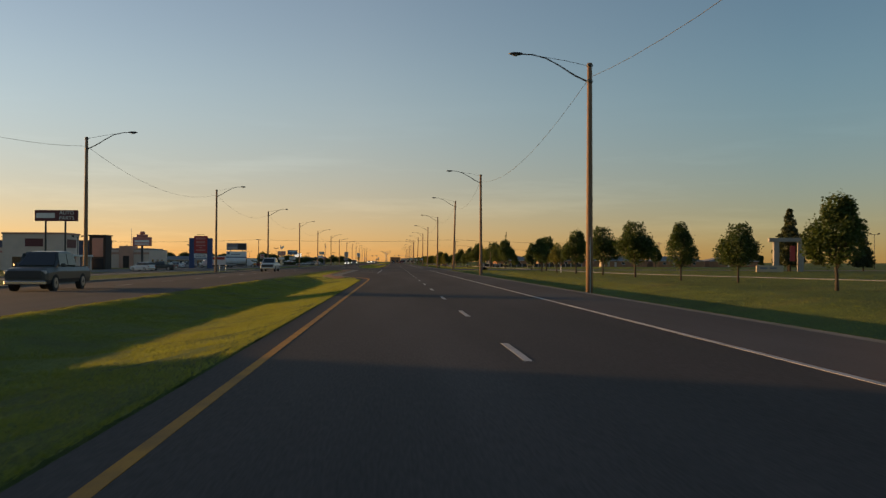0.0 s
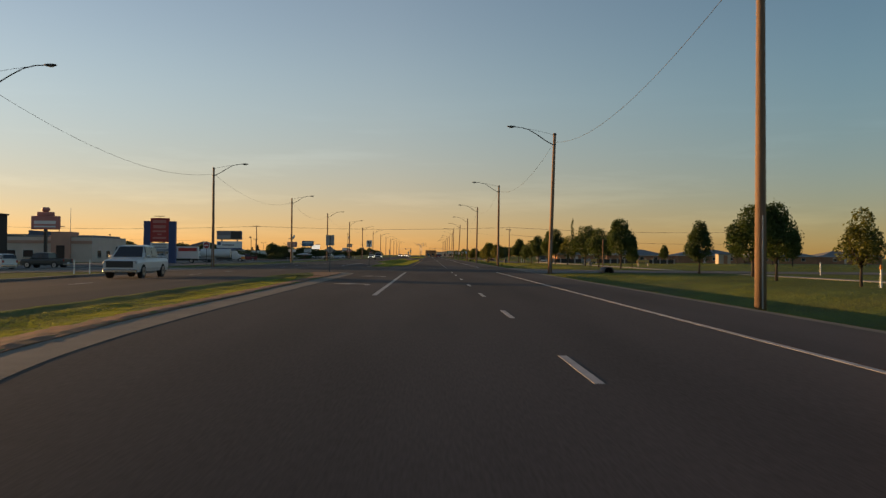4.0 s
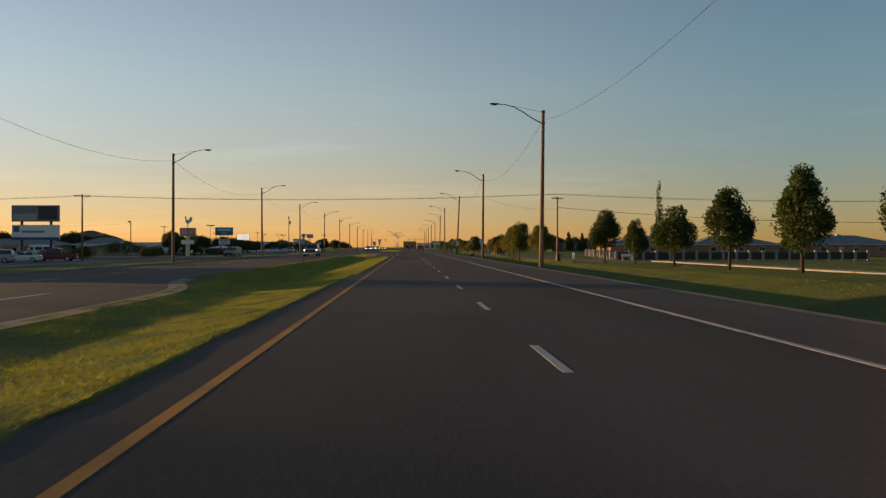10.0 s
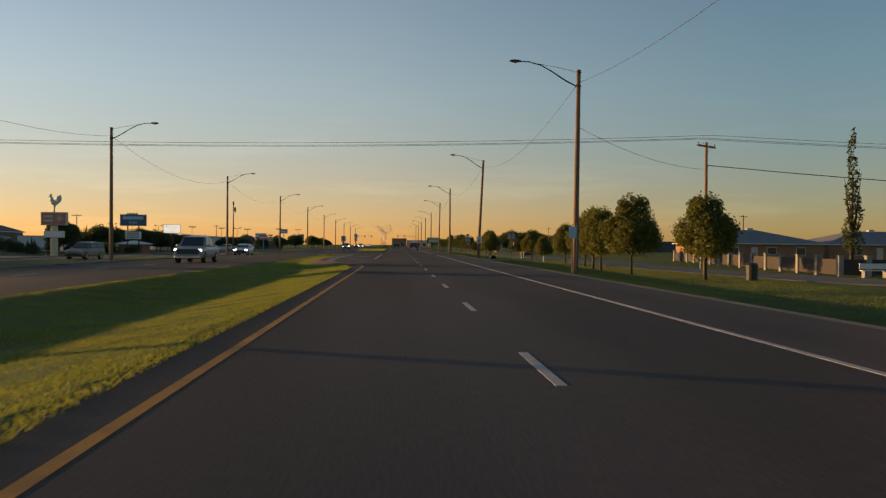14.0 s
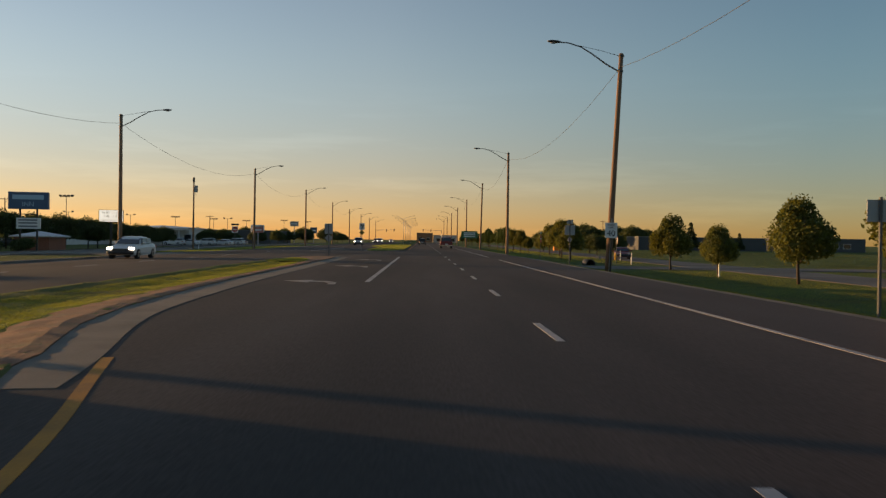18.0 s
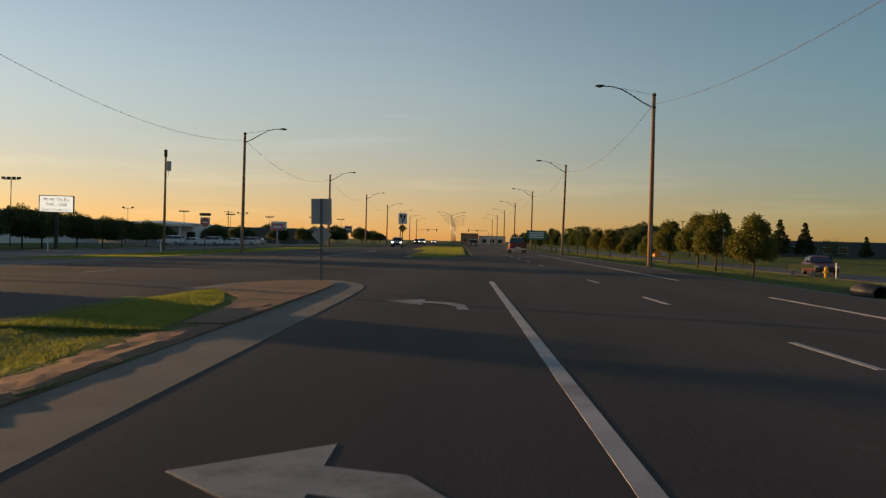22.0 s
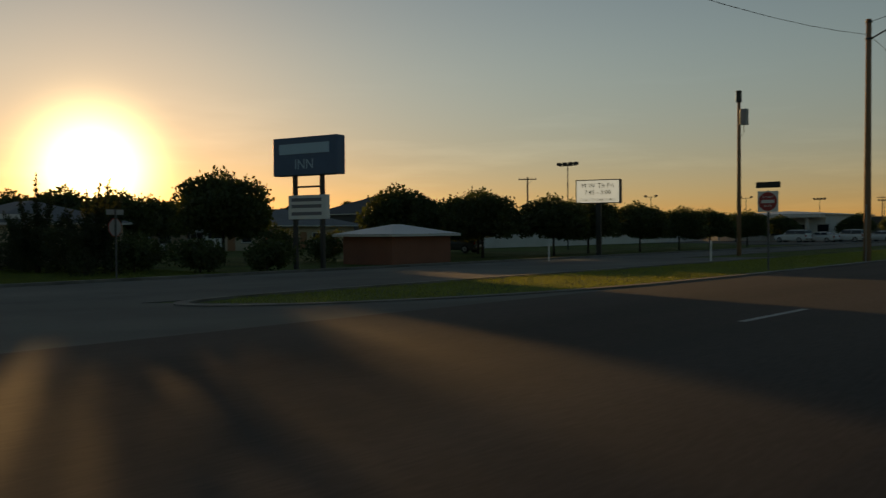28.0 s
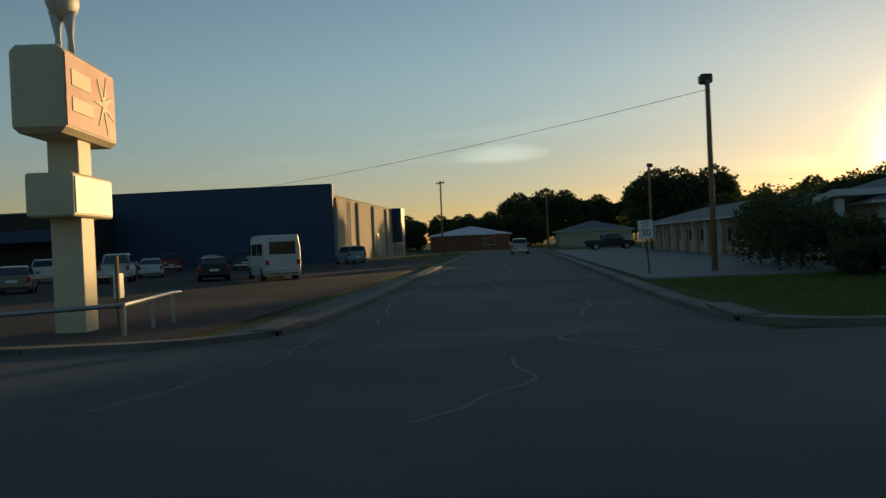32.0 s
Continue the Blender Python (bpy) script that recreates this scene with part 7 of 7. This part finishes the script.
# ---- vehicles ----
def wheel(t, x, y, r, w=0.24):
    s = 1 if x > 0 else -1
    bm = bmesh.new()
    disc(bm, r, w, 20, Matrix.Translation((x - s * w / 2, y, r)) @ Matrix.Rotation(radians(90), 4, "Y"))
    tyre = part("wheel", bm, M_TYRE, t)
    bm = bmesh.new()
    disc(bm, r * 0.62, 0.03, 14, Matrix.Translation((x + s * 0.005, y, r)) @ Matrix.Rotation(radians(90), 4, "Y"))
    part("rim", bm, M_RIM, tyre)
    bm = bmesh.new()
    disc(bm, r * 0.2, 0.04, 8, Matrix.Translation((x + s * 0.012, y, r)) @ Matrix.Rotation(radians(90), 4, "Y"))
    part("hub_cap", bm, M_DARKMETAL, tyre)


def loft(bm, sections):
    """Skin through cross-sections of equal point count; closed at both ends."""
    rings = [[bm.verts.new(p) for p in s] for s in sections]
    n = len(rings[0])
    for a, b in zip(rings, rings[1:]):
        for k in range(n):
            bm.faces.new((a[k], a[(k + 1) % n], b[(k + 1) % n], b[k]))
    bm.faces.new(rings[0][::-1])
    bm.faces.new(rings[-1])
    bmesh.ops.recalc_face_normals(bm, faces=bm.faces)
    return bm


def hull(profile, w):
    """Body from (y, z low, z high, half-width share) stations, with rounded shoulders."""
    secs = []
    for y, lo, hi, k in profile:
        h = w / 2 * k
        secs.append([(-h * 0.94, y, lo), (-h, y, lo + (hi - lo) * 0.25), (-h, y, lo + (hi - lo) * 0.7), (-h * 0.9, y, hi - 0.02), (-h * 0.7, y, hi), (h * 0.7, y, hi), (h * 0.9, y, hi - 0.02), (h, y, lo + (hi - lo) * 0.7), (h, y, lo + (hi - lo) * 0.25), (h * 0.94, y, lo)])
    return loft(bmesh.new(), secs)


def vehicle(kind, colour, lab, x, y, rz, lights=False, category="car", name=None):
    """Front of the vehicle points to +y before turning."""
    L, W, H, R = {"sedan": (4.7, 1.82, 1.46, 0.33), "suv": (4.75, 1.9, 1.75, 0.36), "pickup": (5.7, 2.0, 1.9, 0.4), "van": (5.9, 2.05, 2.55, 0.36)}[kind]
    t = thing(name or {"sedan": "car", "suv": "car", "pickup": "pickup_truck", "van": "van"}[kind], lab, category, "vehicles", pose(x, y, land(x, y), 0, 0, rz))
    f, b = L / 2, -L / 2
    belt = {"sedan": 0.95, "suv": 1.1, "pickup": 1.15, "van": 1.25}[kind]
    g = R * 0.75
    if kind == "sedan":
        body = [(b, 0.45, 0.85, 0.86), (b + 0.15, g, 0.98, 0.95), (b + 0.9, g, 1.0, 1), (0, g, belt, 1), (f - 1.3, g, 0.92, 1), (f - 0.4, g, 0.8, 0.95), (f - 0.05, 0.36, 0.68, 0.86)]
        cab = [(b + 0.55, 0.96, 1.0, 0.88), (b + 1.2, 0.95, H - 0.06, 0.76), (b + 2.0, 0.95, H, 0.76), (f - 2.2, 0.95, H - 0.04, 0.76), (f - 1.35, 0.9, 0.95, 0.9)]
    elif kind == "suv":
        body = [(b, 0.5, 1.05, 0.9), (b + 0.12, g, 1.12, 0.97), (0, g, belt, 1), (f - 1.3, g, 1.08, 1), (f - 0.35, g, 0.98, 0.96), (f - 0.03, 0.45, 0.82, 0.88)]
        cab = [(b + 0.1, 1.08, 1.2, 0.92), (b + 0.35, 1.08, H - 0.05, 0.8), (b + 1.2, 1.08, H, 0.8), (f - 2.1, 1.08, H - 0.04, 0.8), (f - 1.3, 1.05, 1.1, 0.92)]
    elif kind == "pickup":
        body = [(b, 0.55, 1.12, 0.95), (b + 0.05, g + 0.1, 1.15, 1), (0, g + 0.1, belt, 1), (f - 1.4, g + 0.1, 1.16, 1), (f - 0.25, g + 0.05, 1.08, 0.97), (f, 0.5, 0.95, 0.9)]
        cab = [(b + 2.0, 1.12, 1.2, 0.94), (b + 2.15, 1.12, H - 0.05, 0.84), (b + 2.8, 1.12, H, 0.84), (f - 2.0, 1.12, H - 0.04, 0.84), (f - 1.3, 1.1, 1.18, 0.94)]
    else:
        body = [(b, 0.5, H - 0.12, 0.95), (b + 0.06, g, H - 0.03, 0.98), (0, g, H, 1), (f - 1.7, g, H - 0.05, 1), (f - 1.25, g, H - 0.3, 0.98), (f - 0.75, g, 1.3, 0.97), (f - 0.1, g, 1.05, 0.92), (f, 0.5, 0.9, 0.88)]
        cab = None
    part("body", hull(body, W), colour, t, smooth=False)
    zc = 0
    if cab:
        part("cabin", hull(cab, W), colour, t)
        ym = [c[0] for c in cab]
        top, low = H - 0.12, belt + 0.07
        k = W / 2 * (0.80 if kind == "sedan" else 0.85)
        # windows a little proud of the cabin
        y0, y1 = ym[1] - 0.25, ym[3] + 0.35
        for s in (-1, 1):
            for a, c in ((y0, (y0 + y1) / 2 - 0.05), ((y0 + y1) / 2 + 0.05, y1)):
                bm = bmesh.new()
                q = [(s * (W / 2 * 0.935), a, low), (s * (W / 2 * 0.935), c, low), (s * (W / 2 * 0.80 + 0.02), c - 0.12 * (c > (y0 + y1) / 2 + 0.3), top), (s * (W / 2 * 0.80 + 0.02), a + 0.12 * (a < y0 + 0.1), top)]
                v = [bm.verts.new(p) for p in q] + [bm.verts.new((p[0] - s * 0.05, p[1], p[2])) for p in q]
                for fc in ((0, 1, 2, 3), (7, 6, 5, 4), (0, 4, 5, 1), (1, 5, 6, 2), (2, 6, 7, 3), (3, 7, 4, 0)):
                    bm.faces.new([v[i] for i in fc])
                bmesh.ops.recalc_face_normals(bm, faces=bm.faces)
                part("side_window", bm, M_GLASSWIN, t)
        for nm, (a, b2), sg in (("windshield", (ym[4], ym[3]), 1), ("rear_window", (ym[0], ym[1]), -1)):
            za, zb = cab[4 if sg > 0 else 0][2] + 0.05, H - 0.1
            bm = bmesh.new()
            d = sg * 0.025
            q = [(-W / 2 * 0.8, a - 0.02 * sg + d, za), (W / 2 * 0.8, a - 0.02 * sg + d, za), (W / 2 * 0.66, b2 + d + 0.05 * sg, zb), (-W / 2 * 0.66, b2 + d + 0.05 * sg, zb)]
            v = [bm.verts.new(p) for p in q] + [bm.verts.new((p[0], p[1] - sg * 0.03, p[2] - 0.03)) for p in q]
            for fc in ((0, 1, 2, 3), (7, 6, 5, 4), (0, 4, 5, 1), (1, 5, 6, 2), (2, 6, 7, 3), (3, 7, 4, 0)):
                bm.faces.new([v[i] for i in fc])
            bmesh.ops.recalc_face_normals(bm, faces=bm.faces)
            part(nm, bm, M_GLASSWIN, t)
    else:
        part("rear_window", boxed(-0.72, 0.72, b - 0.015, b + 0.02, 1.45, 2.15, bevel=0.01), M_GLASSWIN, t)
        for s in (-1, 1):
            for a, c in ((-2.4, -0.9), (-0.7, 0.7), (1.0, 1.7)):
                part("side_window", boxed(s * W / 2 - 0.02 * (s > 0) - 0.005, s * W / 2 + 0.02 * (s < 0) + 0.005, a, c, 1.4, 2.05), M_GLASSWIN, t)
        bm = boxed(-0.85, 0.85, -0.01, 0.01, 0, 0.95)
        bmesh.ops.transform(bm, matrix=Matrix.Translation((0, f - 0.76, 1.34)) @ Matrix.Rotation(radians(27), 4, "X"), verts=bm.verts)
        part("windshield", bm, M_GLASSWIN, t)
    if kind == "pickup":
        part("bed_floor", boxed(-W / 2 + 0.12, W / 2 - 0.12, b + 0.08, b + 1.95, 1.152, 1.165), M_PLASTIC, t)
        part("grille", boxed(-0.75, 0.75, f - 0.06, f + 0.03, 0.62, 0.98, bevel=0.02), M_DARKMETAL, t)
    elif kind != "van":
        part("grille", boxed(-0.55, 0.55, f - 0.14, f - 0.02, 0.46, 0.66, bevel=0.02), M_DARKMETAL, t)
    part("front_bumper", boxed(-W / 2 * 0.93, W / 2 * 0.93, f - 0.16, f + 0.05, 0.33, 0.52, bevel=0.04), M_PLASTIC if kind != "pickup" else M_CHROME, t)
    part("rear_bumper", boxed(-W / 2 * 0.93, W / 2 * 0.93, b - 0.06, b + 0.14, 0.38, 0.58, bevel=0.04), colour if kind == "sedan" else M_CHROME, t)
    part("number_plate", boxed(-0.26, 0.26, b - 0.075, b - 0.06, 0.62, 0.76), M_SIGNWHITE, t)
    hz = {"sedan": 0.68, "suv": 0.84, "pickup": 0.9, "van": 0.92}[kind]
    for s in (-1, 1):
        part("headlight", boxed(s * W * 0.38 - 0.17, s * W * 0.38 + 0.17, f - 0.18, f - 0.005, hz - 0.08, hz + 0.08, bevel=0.02), M_HEAD if lights else M_HEAD_OFF, t)
        part("tail_light", boxed(s * W * 0.42 - 0.1, s * W * 0.42 + 0.1, b - 0.02, b + 0.08, hz - 0.05, hz + 0.22, bevel=0.02), M_TAIL, t)
        part("mirror", boxed(s * (W / 2 + 0.1) - 0.1, s * (W / 2 + 0.1) + 0.1, f - 1.75, f - 1.62, belt, belt + 0.16, bevel=0.03), colour, t)
        for yy in (b + L * 0.2, f - L * 0.18):
            wheel(t, s * (W / 2 + 0.005), yy, R)
    return t


VEHICLES = (
    ("pickup", P_DARK, "dark pickup truck coming down the far lanes", -16.9, 89.5, 180, False, "truck"),
    ("pickup", P_WHITE, "white pickup truck coming down the far lanes", -17.2, 168.0, 180, False, "truck"),
    ("pickup", P_SILVER, "silver pickup truck with lit headlights in the far lanes", -14.2, 360.5, 180, True, "truck"),
    ("sedan", P_WHITE, "white sedan with lit headlights in the far lanes", -19.4, 409.5, 180, True, "car"),
    ("suv", P_SILVER, "grey sport utility car in the far lanes", -14.2, 545.0, 180, True, "car"),
    ("pickup", P_RED, "dark red pickup truck in the near lane ahead", 3.9, 498.0, 0, False, "truck"),
    ("suv", P_BLACK, "black car far ahead on the highway", 0.0, 600.0, 0, False, "car"),
    ("suv", P_TAN, "tan sport utility car waiting by the lots", -31.0, 386.0, 172, False, "car"),
    ("sedan", P_RED, "red and black car parked beside the lane", 24.3, 457.2, 170, False, "car"),
    ("suv", P_SILVER, "dark silver car driving away down the side street", -125.5, 433.0, 90, False, "car"),
    ("pickup", P_BLACK, "black pickup truck parked across the concrete forecourt", -131.0, 443.4, 4, False, "truck"),
    ("van", P_WHITE, "tall white passenger van in the car park", -78.4, 418.4, 117, False, "van"),
    ("sedan", P_BLACK, "black sedan with a white roof shine in the car park", -80.0, 414.3, 111, False, "car"),
    ("pickup", P_WHITE, "white pickup truck parked by the sign", -84.2, 406.4, 110, False, "truck"),
    ("sedan", P_WHITE, "white sedan in the car park", -93, 404.9, 112, False, "car"),
    ("suv", P_RED, "maroon car parked by the blue wall", -111, 399.2, 112, False, "car"),
    ("sedan", P_SILVER, "silver sedan parked by the blue wall", -107.5, 404.4, 110, False, "car"),
    ("suv", P_BLUE, "blue car parked by the blue wall", -105.5, 408.2, 108, False, "car"),
    ("suv", P_SILVER, "silver sport utility car at the end of the car park", -113, 416.4, 118, False, "car"),
    ("sedan", P_TAN, "tan old sedan beside the notice board", -72.6, 406.3, 116, False, "car"),
    ("suv", P_WHITE, "white car behind the tan sedan", -88, 399.5, 114, False, "car"),
    ("suv", P_WHITE, "white car parked at the motel", -84, 467, 20, False, "car"),
    ("van", P_WHITE, "white van parked at the motel", -88, 476, 80, False, "van"),
    ("suv", P_DARK, "dark truck standing under the shade trees", -63, 486.5, 100, False, "car"),
    ("suv", P_WHITE, "white car in the store's car park", -56, 549, 80, False, "car"),
    ("sedan", P_WHITE, "white sedan in the store's car park", -53, 551, 80, False, "car"),
    ("suv", P_WHITE, "white sport utility car in the store's car park", -50, 553, 80, False, "car"),
    ("sedan", P_WHITE, "white sedan parked by the hedge", -46.5, 556, 70, False, "car"),
    ("suv", P_WHITE, "white car parked by the hedge", -45.5, 564, 70, False, "car"),
    ("sedan", P_SILVER, "silver sedan in the far car park", -50, 590, 90, False, "car"),
    ("suv", P_RED, "red car in the far car park", -52, 596, 90, False, "car"),
    ("sedan", P_WHITE, "white sedan on the sales lot", -52, 350, 100, False, "car"),
    ("pickup", P_RED, "dark red pickup truck on the sales lot", -50, 356, 100, False, "truck"),
    ("suv", P_SILVER, "silver car on the sales lot", -53, 344, 100, False, "car"),
    ("suv", P_WHITE, "white police style car by the restaurant", -47, 212, 60, False, "car"),
    ("pickup", P_DARK, "dark pickup truck by the restaurant", -46, 222, 80, False, "truck"),
    ("sedan", P_SILVER, "silver car by the tall store sign", -58, 296, 80, False, "car"),
    ("sedan", P_WHITE, "white car by the tall store sign", -60, 290, 80, False, "car"),
    ("suv", P_WHITE, "far car with lit headlights", -14.0, 640, 180, True, "car"),
    ("suv", P_BLACK, "far car with lit headlights", -18.5, 700, 180, True, "car"),
    ("sedan", P_SILVER, "far car with lit headlights", -14.0, 745, 180, True, "car"),
)
for kind, colour, lab, x, y, rz, lit, cat in VEHICLES:
    vehicle(kind, colour, lab, x, y, rz, lit, cat)

# rental box truck and tank truck on the sales lot
t = thing("box_truck", "white rental box truck with a red stripe on the sales lot", "truck", "vehicles", pose(-52, 300, gz(-52), 0, 0, 100))
part("cargo_box", boxed(-1.15, 1.15, -3.6, 1.6, 0.85, 3.4, bevel=0.04), P_WHITE, t)
part("stripe", boxed(1.15, 1.17, -3.3, 0.4, 2.4, 3.1), M_SIGNRED, t)
part("stripe", boxed(-1.17, -1.15, -3.3, 0.4, 2.4, 3.1), M_SIGNRED, t)
part("picture_patch", boxed(-1.18, -1.15, 0.6, 1.4, 1.2, 2.8), M_TEAL, t)
part("cab", hull([(1.65, 0.5, 2.2, 0.95), (2.3, 0.5, 2.25, 0.98), (2.9, 0.5, 1.5, 0.96), (3.7, 0.5, 1.25, 0.9)], 2.1), P_WHITE, t)
part("windshield", boxed(-0.85, 0.85, 2.55, 2.75, 1.55, 2.1), M_GLASSWIN, t)
part("chassis", boxed(-0.5, 0.5, -3.6, 3.2, 0.45, 0.85), M_DARKMETAL, t)
for s in (-1, 1):
    for yy in (-2.2, 2.9):
        wheel(t, s * 1.08, yy, 0.42)
    part("headlight", boxed(s * 0.75 - 0.15, s * 0.75 + 0.15, 3.62, 3.74, 0.8, 1.0), M_HEAD_OFF, t)
t = thing("tank_truck", "orange and white tank truck with a long white tank", "truck", "vehicles", pose(-47, 317, gz(-47), 0, 0, -84))
bm = bmesh.new()
disc(bm, 1.0, 6.6, 24, Matrix.Translation((0, -1.8, 1.95)) @ Matrix.Rotation(radians(90), 4, "X"))
part("tank", bm, P_WHITE, t, smooth=False)
part("cab", hull([(1.9, 0.6, 2.5, 0.95), (2.8, 0.6, 2.55, 0.98), (3.4, 0.6, 1.75, 0.95), (4.6, 0.6, 1.55, 0.85)], 2.2), P_WHITE, t)
part("hood_band", boxed(-1.0, 1.0, 3.0, 4.62, 0.7, 1.3, bevel=0.05), M_ORANGE, t)
part("windshield", boxed(-0.85, 0.85, 3.08, 3.24, 1.8, 2.35), M_GLASSWIN, t)
part("chassis", boxed(-0.5, 0.5, -5.2, 4.2, 0.5, 0.95), M_DARKMETAL, t)
part("walkway", boxed(-0.3, 0.3, -4.6, 1.2, 2.95, 3.02), M_STEEL, t)
for s in (-1, 1):
    for yy in (-4.2, -3.1, 3.7):
        wheel(t, s * 1.08, yy, 0.48)
t = thing("small_trailer", "low utility trailer beside the box truck", "trailer", "vehicles", pose(-49, 309, gz(-49), 0, 0, 95))
part("bed", boxed(-1, 1, -2, 2, 0.5, 0.7), M_DARKMETAL, t)
part("side_rail", boxed(-1, -0.95, -2, 2, 0.7, 1.1), M_STEEL, t)
part("side_rail", boxed(0.95, 1, -2, 2, 0.7, 1.1), M_STEEL, t)
for s in (-1, 1):
    wheel(t, s * 1.15, -0.3, 0.33)
